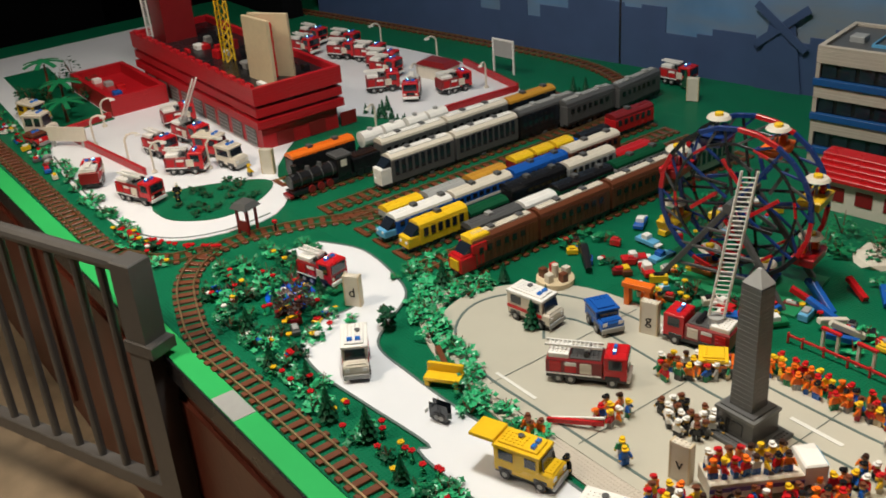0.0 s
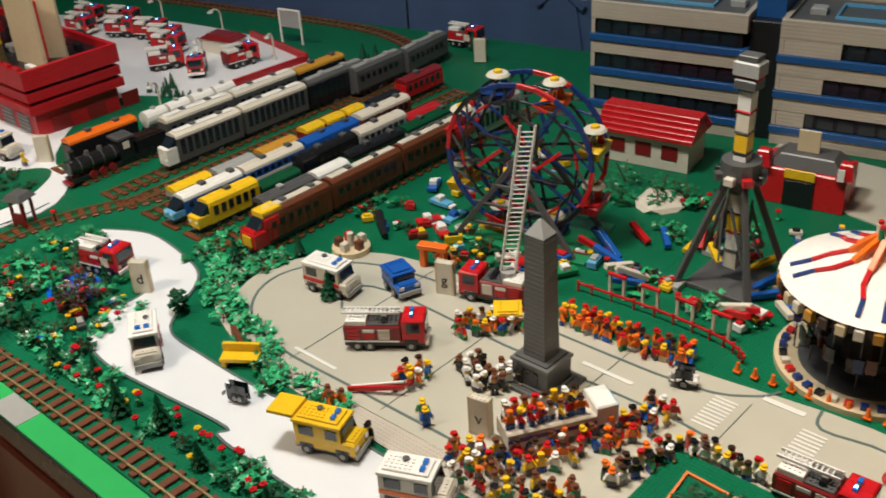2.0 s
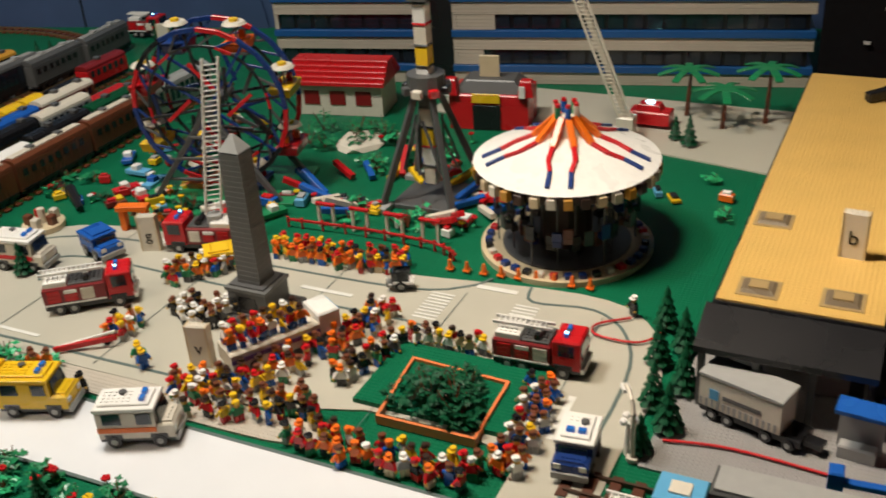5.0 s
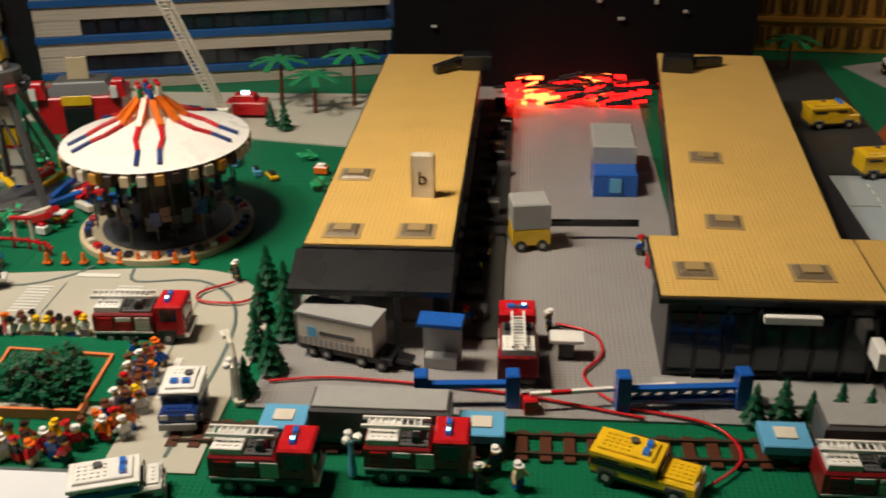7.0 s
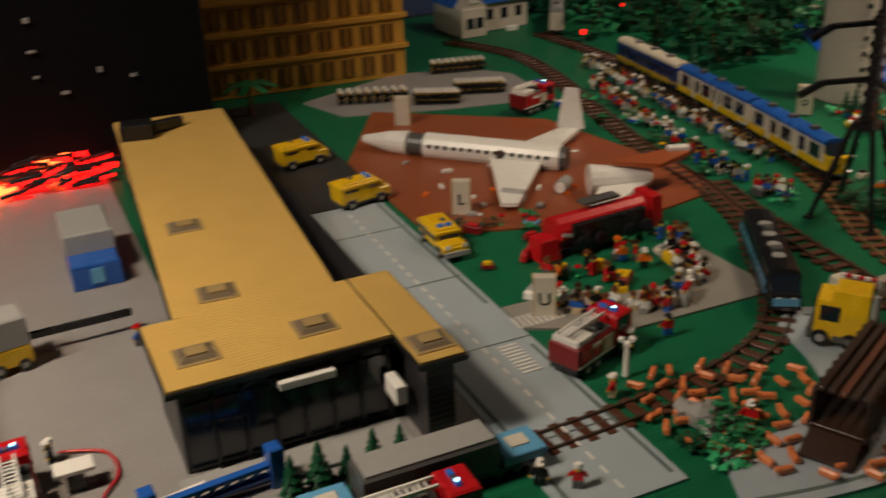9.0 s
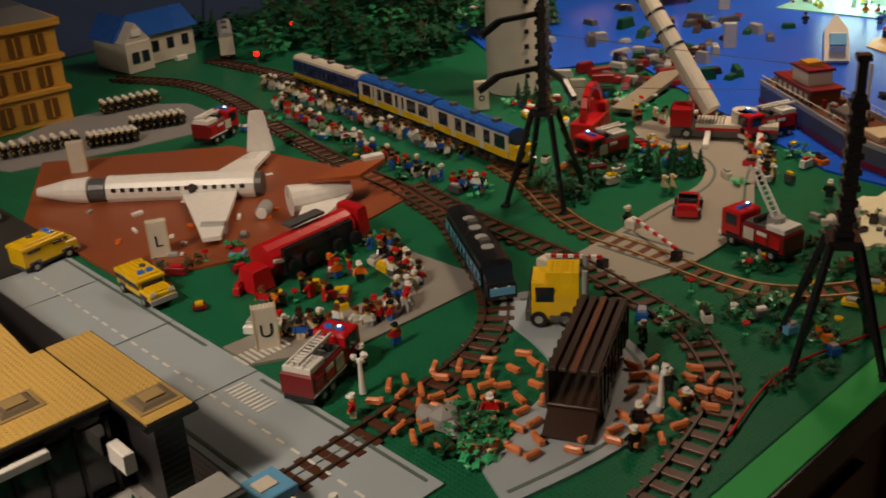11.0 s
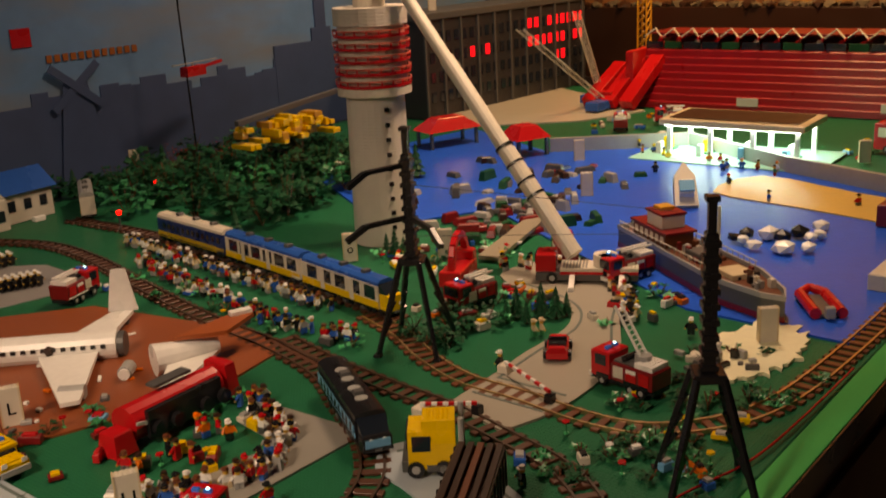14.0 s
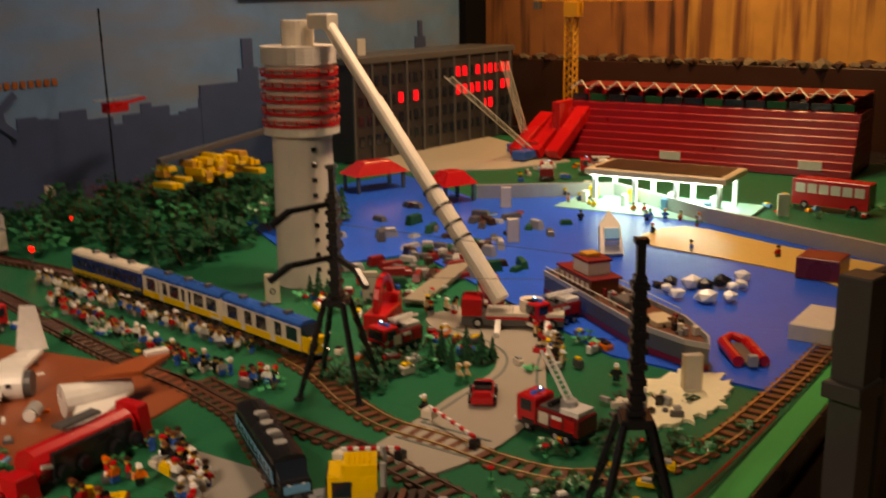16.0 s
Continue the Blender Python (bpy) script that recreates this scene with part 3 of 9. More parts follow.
def track(pts, label, sleeper=SLEEPER, rail=CHROME, n=8):
    """A toy railway: two rails and loose sleepers every 32 mm."""
    line = [Vector(p) for p in smooth(pts, n)]
    ob = thing("railway_track", label, "track")
    for s in (-0.02, 0.02):
        pp = []
        for i, p in enumerate(line):
            d = (line[min(i + 1, len(line) - 1)] - line[max(i - 1, 0)]).normalized()
            pp.append((p.x - d.y * s, p.y + d.x * s))
        part("rail", Mesh().strip(pp, 0.0042, 0.002, 0.0098, rail), ob)
    run, nxt = 0.0, 0.0
    bed = Mesh() if "yard" in label else None
    for a, b in zip(line, line[1:]):
        L = (b - a).length
        while nxt <= run + L:
            p = a.lerp(b, (nxt - run) / L)
            if bed:
                bed.box(-0.008, -0.032, 0.0015, 0.008, 0.032, 0.0065, BROWN, at(p.x, p.y, math.degrees(math.atan2(b.y - a.y, b.x - a.x))), bev=0.001)
            else:
                part("sleeper", sleeper, ob, m=at(p.x, p.y, math.degrees(math.atan2(b.y - a.y, b.x - a.x))))
            nxt += 0.032
        run += L
    if bed:
        part("sleeper_bed", bed, ob)
    return ob


track([(0.50, 1.112), (0.0, 1.112), (-0.5, 1.112), (-0.9, 1.106), (-1.14, 1.10), (-1.305, 1.139), (-1.44, 1.195), (-1.53, 1.285), (-1.555, 1.40), (-1.52, 1.55), (-1.46, 1.68), (-1.40, 1.82), (-1.365, 2.0), (-1.36, 2.4)], "brown toy track curving along the table's front edge")
track([(-4.0, 1.115), (-3.2, 1.115), (-2.4, 1.112), (-2.0, 1.108), (-1.78, 1.112), (-1.66, 1.15), (-1.58, 1.22), (-1.56, 1.33)], "brown toy track along the fire station road")
track([(-3.6, 2.72), (-3.0, 2.86), (-2.4, 2.98), (-2.0, 3.04), (-1.75, 3.0), (-1.6, 2.9), (-1.52, 2.7), (-1.5, 2.4)], "brown toy track below the skyline wall")
YARD = (-0.99, -1.09, -1.18, -1.27, -1.36, -1.46, -1.55, -1.69, -1.81)
for x in YARD:
    track([(x, 1.66), (x, 2.0), (x, 2.5), (x, 2.75)], "brown toy track in the station yard")
track([(0.50, 1.475), (0.9, 1.475), (1.25, 1.475), (1.5, 1.49), (1.74, 1.50), (1.88, 1.51), (2.0, 1.53), (2.1, 1.565), (2.17, 1.615), (2.24, 1.70), (2.31, 1.82), (2.39, 1.96), (2.44, 2.16), (2.47, 2.41), (2.54, 2.77), (2.62, 3.13), (2.63, 3.41), (2.52, 3.67)], "brown toy track past the factory and the airliner", SLEEPER_D, RAILD)
track([(2.48, 2.16), (2.44, 1.98), (2.415, 1.80), (2.40, 1.64), (2.365, 1.49), (2.33, 1.36), (2.27, 1.26), (2.18, 1.18), (2.05, 1.14), (1.85, 1.115), (1.4, 1.112)], "brown toy track round the tipped lorry", SLEEPER_D, RAILD)
track([(2.69, 2.10), (2.64, 1.96), (2.57, 1.83), (2.52, 1.69), (2.515, 1.55), (2.50, 1.41), (2.515, 1.30), (2.58, 1.22), (2.67, 1.165), (2.79, 1.135), (2.98, 1.12), (3.3, 1.11), (3.9, 1.11)], "brass-railed toy track along the harbour's front edge", SLEEPER, CHROME)
track([(2.71, 2.03), (2.78, 2.4), (2.83, 2.8), (2.87, 3.2), (2.85, 3.6)], "brown toy track under the yellow passenger train", SLEEPER_D, RAILD)

# ---- crowd barrier before the table ----
def barrier(x0, y0, x1, y1, top, low, label):
    ob = thing("steel_barrier", label, "barrier")
    d = Vector((x1 - x0, y1 - y0)).normalized()
    L = math.hypot(x1 - x0, y1 - y0)
    m = at(x0, y0, math.degrees(math.atan2(d.y, d.x)))
    ob.matrix_basis = m
    part("top_rail", Mesh().rod((0, 0, top), (L - 0.03, 0, top), 0.019, STEEL, 12), ob)
    part("lower_rail", Mesh().box(0, -0.018, low - 0.02, L - 0.03, 0.018, low + 0.02, STEEL), ob)
    part("end_post", Mesh().box(L - 0.03, -0.03, -0.79, L + 0.03, 0.03, top + 0.02, STEEL, bev=0.003), ob)
    part("post_clamp", Mesh().box(L - 0.035, -0.035, top - 0.20, L + 0.05, 0.035, top - 0.17, STEEL), ob)
    part("foot", Mesh().box(L - 0.05, -0.2, -0.80, L + 0.05, 0.2, -0.785, STEEL), ob)
    part("foot", Mesh().box(0.1, -0.2, -0.80, 0.2, 0.2, -0.785, STEEL), ob)
    part("leg", Mesh().box(0.13, -0.018, -0.785, 0.17, 0.018, low - 0.021, STEEL), ob)
    for k in range(int(L / 0.085)):
        part("bar", Mesh().rod((L - 0.10 - 0.085 * k, 0, low + 0.02), (L - 0.10 - 0.085 * k, 0, top - 0.012), 0.0105, STEEL, 10), ob)
    return ob


barrier(-2.62, 0.44, -1.19, 0.995, 0.22, -0.39, "grey steel crowd barrier with upright bars before the table")
barrier(3.95, 0.68, 2.885, 0.93, 0.31, -0.35, "grey steel crowd barrier post before the table")

# single baseplates, 32 studs square
PLATE = Mesh().box(-0.1278, -0.1278, -0.0009, 0.1278, 0.1278, 0.0004, G_BASE, bev=0.0002).data("baseplate")
for i in range(27):
    for j in range(9):
        part("baseplate", PLATE, ground, m=at(-3.40 + 0.256 * i, 1.204 + 0.256 * j))

# ---- rolling stock and vehicles ----
def bogie(parent, x, material=BLACK):
    b = Mesh().box(x - 0.026, -0.018, 0.0115, x + 0.026, 0.018, 0.020, material)
    for dx in (-0.014, 0.014):
        for y in (-0.022, 0.022):
            b.cyl(0, 0, -0.003, 0.003, 0.0075, material, 10, m=Matrix.Translation((x + dx, y, 0.0175)) @ pose(0, 0, 0, 90))
    part("bogie", b, parent)


def rail_car(label, category, L, body, roof, stripe=None, height=0.085, nose=None, windows=True, group="trains", w=0.048, ridge=None):
    """A carriage or engine along x on a toy track: chassis, body, window band, roof, bogies."""
    ob = thing("rail_" + category.replace(" ", "_"), label, category, group)
    h0, h1, hr = 0.020, height - 0.014, height
    ch = Mesh().box(-L / 2, -w / 2 + 0.002, 0.017, L / 2, w / 2 - 0.002, 0.024, BLACK)
    for i in range(int(L / 0.03) - 3):
        x = -L / 2 + 0.07 + i * 0.024
        if x < L / 2 - 0.08:
            ch.box(x, -w / 2 + 0.001, 0.0095, x + 0.016, w / 2 - 0.001, 0.0168, (BLACK, DGREY, DBROWN)[i % 3])
    ch.box(-L / 2 - 0.004, -0.006, 0.018, L / 2 + 0.004, 0.006, 0.0225, DGREY)
    part("chassis", ch, ob)
    f = 0.035 if nose else 0.0
    b = part("body", Mesh().box(-L / 2 + f, -w / 2, 0.024, L / 2 - 0.002, w / 2, h1, body), ob)
    if nose:
        n = Mesh().box(-L / 2, -w / 2 + 0.003, 0.022, -L / 2 + f, w / 2 - 0.003, h1 - 0.018, nose, bev=0.003)
        n.add([(-L / 2 + 0.010, -w / 2 + 0.005, h1 - 0.018), (-L / 2 + 0.010, w / 2 - 0.005, h1 - 0.018), (-L / 2 + f, w / 2 - 0.003, h1 - 0.018), (-L / 2 + f, -w / 2 + 0.003, h1 - 0.018), (-L / 2 + f, w / 2 - 0.003, h1 + 0.004), (-L / 2 + f, -w / 2 + 0.003, h1 + 0.004)],
              [(0, 1, 4, 5), (1, 2, 4), (0, 5, 3), (3, 5, 4, 2)], GLASS)
        part("nose", n, ob)
        for y in (-0.012, 0.012):
            part("headlight", Mesh().cyl(0, 0, 0, 0.002, 0.004, WHITE, 8, m=Matrix.Translation((-L / 2, y, 0.038)) @ pose(0, 0, 0, 0, -90)), ob)
    q = w / 2
    rf = Mesh().prism([(-q + 0.0005, h1), (q - 0.0005, h1), (q - 0.002, h1 + 0.007), (q * 0.55, hr - 0.001), (0, hr), (-q * 0.55, hr - 0.001), (-q + 0.002, h1 + 0.007)], -L / 2 + f, L / 2 - 0.002, roof)
    if not ridge:
        rf.studs(-L / 2 + f + 0.006, -0.009, L / 2 - 0.006, 0.009, hr - 0.0008, roof)
    part("roof", rf, ob)
    if not windows and L > 0.12:
        for y in (-q - 0.0016, q):
            ribs = Mesh()
            for i in range(int((L - f - 0.01) / 0.012)):
                ribs.box(-L / 2 + f + 0.006 + 0.012 * i, y, 0.028, -L / 2 + f + 0.0095 + 0.012 * i, y + 0.0016, h1 - 0.002, body, bev=0.0003)
            for i in range(int((L - f - 0.03) / 0.026)):
                ribs.box(-L / 2 + f + 0.016 + 0.026 * i, y - 0.0004, h1 - 0.028, -L / 2 + f + 0.030 + 0.026 * i, y + 0.0020, h1 - 0.012, BLACK, bev=0.0002)
            ribs.box(-L / 2 + f + 0.004, y - 0.0002, 0.0265, L / 2 - 0.004, y + 0.0018, 0.030, BLACK, bev=0.0002)
            part("side_panel", ribs, ob)
    if ridge:
        part("roof_ridge", Mesh().box(-L / 2 + f + 0.01, -0.010, hr - 0.002, L / 2 - 0.012, 0.010, hr + 0.003, ridge).studs(-L / 2 + f + 0.012, -0.009, L / 2 - 0.014, 0.009, hr + 0.003, ridge), ob)
    if stripe:
        for y in (-w / 2 - 0.0012, w / 2):
            part("stripe", Mesh().box(-L / 2 + f, y, 0.031, L / 2 - 0.002, y + 0.0012, 0.039, stripe, bev=0.0002), ob)
    if windows:
        pitch, ww = (0.052, 0.040) if L > 0.3 else (0.022, 0.014)
        k = int((L - f - 0.02) / pitch)
        for i in range(k):
            x = -L / 2 + f + 0.012 + i * (L - f - 0.02) / k
            for y in (-w / 2 - 0.0010, w / 2):
                part("window", Mesh().box(x, y, 0.044, x + ww, y + 0.0010, h1 - 0.004, GLASS, bev=0.0002), ob)
    for i in range(max(2, int(L / 0.05))):
        part("roof_vent", Mesh().box(-L / 2 + f + 0.02 + i * 0.045, -0.009, hr + (0.004 if ridge else 0), -L / 2 + f + 0.036 + i * 0.045, 0.009, hr + 0.008, DGREY if roof != DGREY else GREY), ob) if i % 2 and L > 0.15 else None
    bogie(ob, -L / 2 + 0.04)
    bogie(ob, L / 2 - 0.04)
    return ob


def steam_engine(L=0.30):
    """A tender engine along x: boiler, domes, cab, tender and spoked driving wheels."""
    ob = thing("rail_steam_engine", "black toy steam engine with tender", "locomotive", "trains")
    part("chassis", Mesh().box(-L / 2, -0.022, 0.014, L / 2, 0.022, 0.026, BLACK).box(-L / 2 - 0.012, -0.020, 0.010, -L / 2, 0.020, 0.018, DRED), ob)
    part("boiler", Mesh().rod((-L / 2 + 0.004, 0, 0.052), (0.0, 0, 0.052), 0.022, BLACK, 14).rod((-L / 2, 0, 0.052), (-L / 2 + 0.004, 0, 0.052), 0.018, DGREY, 14), ob)
    part("chimney", Mesh().cyl(-L / 2 + 0.022, 0, 0.070, 0.098, 0.007, BLACK, 10, 0.009), ob)
    for x in (-0.085, -0.045):
        part("dome", Mesh().cyl(x, 0, 0.070, 0.084, 0.009, DGREY, 10, 0.006), ob)
    for k in range(4):
        part("boiler_band", Mesh().rod((-0.12 + 0.035 * k, 0, 0.052), (-0.117 + 0.035 * k, 0, 0.052), 0.0228, DGREY, 14), ob)
    part("cab", Mesh().box(0.0, -0.024, 0.026, 0.045, 0.024, 0.085, BLACK).box(-0.004, -0.027, 0.085, 0.05, 0.027, 0.092, DGREY).studs(0.0, -0.02, 0.046, 0.02, 0.092, DGREY), ob)
    for y in (-0.0252, 0.024):
        part("cab_window", Mesh().box(0.012, y, 0.058, 0.032, y + 0.0012, 0.078, OFFW, bev=0.0003), ob)
    part("tender", Mesh().box(0.056, -0.023, 0.026, L / 2, 0.023, 0.068, BLACK).box(0.062, -0.018, 0.068, L / 2 - 0.008, 0.018, 0.073, DBROWN).studs(0.062, -0.018, L / 2 - 0.008, 0.018, 0.073, BLACK), ob)
    for x in (-0.09, -0.06, -0.03, 0.075, 0.10, 0.125):
        for y in (-0.024, 0.024):
            part("wheel", Mesh().cyl(0, 0, -0.003, 0.003, 0.0115, DRED if x < 0 else BLACK, 12, m=Matrix.Translation((x, y, 0.0215)) @ pose(0, 0, 0, 90)), ob)
    return ob, L


def wheels(ob, xs, w, r=0.0105):
    for x in xs:
        for y in (-w / 2 - 0.001, w / 2 + 0.001):
            e = ob.matrix_basis.translation
            w3 = Mesh().cyl(0, 0, -0.0045, 0.0045, r, BLACK, 14, m=Matrix.Translation((x, y, r + 0.001)) @ pose(0, 0, 0, 90))
            if abs(e.x - 0.8) > 1.6:
                part("wheel", w3.cyl(0, 0, -0.005, 0.005, r * 0.5, GREY, 10, m=Matrix.Translation((x, y, r + 0.001)) @ pose(0, 0, 0, 90)), ob)
                continue
            t = part("tyre", w3, ob)
            part("rim", Mesh().cyl(0, 0, -0.005, 0.005, r * 0.5, GREY, 10, m=Matrix.Translation((x, y, r + 0.001)) @ pose(0, 0, 0, 90)), t)


def ladder(ob, p, q, w=0.018, material=WHITE, step=0.0085, name="ladder", across=None):
    p, q = Vector(p), Vector(q)
    d = (q - p).normalized()
    side = Vector(across) if across else d.cross(Vector((0, 0, 1)))
    if side.length < 0.2:
        side = Vector((0, 1, 0))
    side = side.normalized() * w / 2
    m = Mesh()
    for s in (-1, 1):
        m.beam(p + side * s, q + side * s, 0.0032, 0.005, material)
    for i in range(1, int((q - p).length / step)):
        c = p + d * i * step
        m.rod(c - side, c + side, 0.0014, material, 5)
    return part(name, m, ob, "white toy ladder")


def fire_engine(x, y, turn, label="red toy fire engine with a white roof ladder", L=0.145, raised=None, body=RED, across=None):
    """Faces +x: cab, crew body, pump compartment, side shutters, light bar and ladder."""
    ob = thing("fire_engine", label, "fire engine", "fire engines", at(x, y, turn, 0.004))
    w, h = 0.056, 0.07
    part("chassis", Mesh().box(-L / 2, -w / 2 + 0.003, 0.010, L / 2, w / 2 - 0.003, 0.020, BLACK), ob)
    c = part("cab", Mesh().box(L / 2 - 0.045, -w / 2, 0.018, L / 2, w / 2, h, body, bev=0.003), ob)
    part("windscreen", Mesh().box(L / 2, -w / 2 + 0.005, 0.042, L / 2 + 0.0014, w / 2 - 0.005, h - 0.006, GLASS, bev=0.0003), c)
    part("grille", Mesh().box(L / 2, -0.014, 0.025, L / 2 + 0.0016, 0.014, 0.036, BLACK, bev=0.0003).box(L / 2, -0.024, 0.026, L / 2 + 0.0018, -0.017, 0.033, OFFW, bev=0.0003).box(L / 2, 0.017, 0.026, L / 2 + 0.0018, 0.024, 0.033, OFFW, bev=0.0003), c, "black grille between pale headlights")
    part("bumper", Mesh().box(L / 2, -w / 2, 0.014, L / 2 + 0.006, w / 2, 0.022, WHITE), c, "white bumper")
    for s in (-w / 2 - 0.0012, w / 2):
        part("side_window", Mesh().box(L / 2 - 0.036, s, 0.042, L / 2 - 0.010, s + 0.0012, h - 0.007, GLASS, bev=0.0003), c)
    b = part("body", Mesh().box(-L / 2, -w / 2, 0.020, L / 2 - 0.048, w / 2, h - 0.014, DRED if body == RED else body), ob)
    part("rear_top", Mesh().box(-L / 2 + 0.004, -w / 2 + 0.004, h - 0.014, -L / 2 + 0.045, w / 2 - 0.004, h - 0.004, WHITE).studs(-L / 2 + 0.005, -w / 2 + 0.005, -L / 2 + 0.044, w / 2 - 0.005, h - 0.004, WHITE), ob, "white studded equipment locker")
    part("pump_deck", Mesh().box(-L / 2 + 0.047, -w / 2 + 0.004, h - 0.014, L / 2 - 0.052, w / 2 - 0.004, h - 0.011, DGREY).studs(-L / 2 + 0.048, -w / 2 + 0.005, L / 2 - 0.053, w / 2 - 0.005, h - 0.011, DGREY).rod((0.0, -0.02, h - 0.006), (0.0, 0.02, h - 0.006), 0.006, BLACK, 8), ob, "dark grey pump deck with a hose reel")
    part("arch_panel", Mesh().box(-L / 2 + 0.010, -w / 2 - 0.0016, 0.018, -L / 2 + 0.066, w / 2 + 0.0016, 0.0255, BLACK).box(L / 2 - 0.043, -w / 2 - 0.0016, 0.0175, L / 2 - 0.013, w / 2 + 0.0016, 0.026, BLACK), ob, "black wheel arches")
    for i in range(3):
        for s in (-w / 2 - 0.0014, w / 2):
            part("shutter", Mesh().box(-L / 2 + 0.008 + i * 0.03, s, 0.0265, -L / 2 + 0.031 + i * 0.03, s + 0.0014, 0.034, OFFW if i == 2 else RED, bev=0.0006).box(-L / 2 + 0.008 + i * 0.03, s, 0.0345, -L / 2 + 0.031 + i * 0.03, s + 0.0014, 0.042, OFFW if i == 2 else RED, bev=0.0006).box(-L / 2 + 0.008 + i * 0.03, s, 0.0425, -L / 2 + 0.031 + i * 0.03, s + 0.0014, h - 0.02, OFFW if i == 2 else WHITE if i == 1 else RED, bev=0.0006), b)
    part("stripe", Mesh().box(-L / 2, -w / 2 - 0.0022, 0.0215, L / 2 - 0.05, -w / 2 - 0.0014, 0.0248, WHITE, bev=0.0002), b, "white stripe")
    lb = part("light_bar", Mesh().box(L / 2 - 0.030, -0.016, h, L / 2 - 0.023, -0.004, h + 0.006, CLEARBLUE).box(L / 2 - 0.030, 0.004, h, L / 2 - 0.023, 0.016, h + 0.006, CLEARBLUE).box(L / 2 - 0.030, -0.0038, h, L / 2 - 0.023, 0.0038, h + 0.004, DGREY), ob, "clear blue warning light")
    part("led", Mesh().box(L / 2 - 0.0285, -0.012, h + 0.006, L / 2 - 0.0245, -0.008, h + 0.0075, GLOWSPOT, bev=0.0002), lb, "small glowing cold light")
    if raised:
        part("turntable", Mesh().cyl(-0.03, 0, h - 0.014, h + 0.006, 0.016, GREY), ob, "grey ladder turntable")
        ladder(ob, (-0.03, 0, h + 0.006), raised, 0.030 if across else 0.018, step=0.010, across=across)
    else:
        ladder(ob, (-L / 2 - 0.004, 0.0, h + 0.006), (L / 2 - 0.05, 0.0, h + 0.006))
        part("ladder_rest", Mesh().box(-0.005, -0.012, h - 0.014, 0.005, 0.012, h + 0.003, GREY), ob)
    wheels(ob, (-L / 2 + 0.025, -L / 2 + 0.05, L / 2 - 0.028), w - 0.006)
    return ob


def van(x, y, turn, body, roof, label, category="van", L=0.115, hood=0.026, h=0.075, w=0.052, stripe=None, light=True, hatch=False):
    """Faces +x: bonnet, cabin, windows, wheels; the rear hatch may stand open."""
    ob = thing("toy_van", label, category, "road vehicles", at(x, y, turn, 0.004))
    part("chassis", Mesh().box(-L / 2, -w / 2 + 0.003, 0.009, L / 2, w / 2 - 0.003, 0.018, DGREY), ob)
    b = part("body", Mesh().box(-L / 2, -w / 2, 0.016, L / 2 - hood, w / 2, h - 0.010, body), ob)
    part("bonnet", Mesh().box(L / 2 - hood, -w / 2, 0.016, L / 2, w / 2, min(0.040, h * 0.6), body, bev=0.003), ob)
    part("roof", Mesh().box(-L / 2 - 0.002, -w / 2 - 0.002, h - 0.010, L / 2 - hood + 0.002, w / 2 + 0.002, h - 0.004, roof, bev=0.001).box(-L / 2 + 0.006, -w / 2 + 0.006, h - 0.004, L / 2 - hood - 0.006, w / 2 - 0.006, h, roof, bev=0.001).studs(-L / 2 + 0.006, -w / 2 + 0.006, L / 2 - hood - 0.034, w / 2 - 0.006, h, roof), ob)
    zb = min(0.040, h * 0.6)
    part("windscreen", Mesh().prism([(-w / 2 + 0.004, 0), (w / 2 - 0.004, 0), (w / 2 - 0.006, h - 0.010 - zb), (-w / 2 + 0.006, h - 0.010 - zb)], 0, 0.0018, GLASS, Matrix.Translation((L / 2 - hood + 0.006, 0, zb)) @ pose(0, 0, 0, 0, -9)), ob)
    part("arch_panel", Mesh().box(-L / 2 + 0.009, -w / 2 - 0.0012, 0.0155, -L / 2 + 0.035, w / 2 + 0.0012, 0.024, DGREY).box(L / 2 - 0.037, -w / 2 - 0.0012, 0.0155, L / 2 - 0.011, w / 2 + 0.0012, 0.024, DGREY), ob, "dark wheel arches") if w > 0.03 else None
    part("bonnet_top", Mesh().box(L / 2 - hood + 0.004, -w / 2 + 0.006, zb, L / 2 - 0.003, w / 2 - 0.006, zb + 0.003, body).studs(L / 2 - hood + 0.009, -w / 2 + 0.006, L / 2 - 0.003, w / 2 - 0.006, zb + 0.003, body), ob) if w > 0.03 else None
    part("bumper", Mesh().box(L / 2, -w / 2, 0.010, L / 2 + 0.004, w / 2, 0.020, GREY), ob)
    for y2 in (-w / 2 - 0.0012, w / 2):
        part("side_window", Mesh().box(L / 2 - hood - 0.028, y2, 0.042, L / 2 - hood - 0.006, y2 + 0.0012, h - 0.014, GLASS, bev=0.0003), b)
        part("side_window", Mesh().box(-L / 2 + 0.010, y2, 0.042, -L / 2 + 0.038, y2 + 0.0012, h - 0.014, GLASS, bev=0.0003), b)
        if stripe:
            part("stripe", Mesh().box(-L / 2, y2 - 0.0004, 0.028, L / 2 - hood, y2 + 0.0014, 0.036, stripe, bev=0.0002), b)
    for y2 in (-0.018, 0.018):
        part("headlight", Mesh().box(L / 2, y2 - 0.005, 0.026, L / 2 + 0.0015, y2 + 0.005, 0.034, WHITE, bev=0.0003), ob)
    if light:
        part("light_bar", Mesh().box(L / 2 - hood - 0.022, -0.014, h, L / 2 - hood - 0.014, -0.003, h + 0.006, CLEARBLUE).box(L / 2 - hood - 0.022, 0.003, h, L / 2 - hood - 0.014, 0.014, h + 0.006, CLEARBLUE), ob, "clear blue warning light")
        part("roof_box", Mesh().cyl(-0.02, 0.008, h, h + 0.004, 0.006, DGREY, 10), ob)
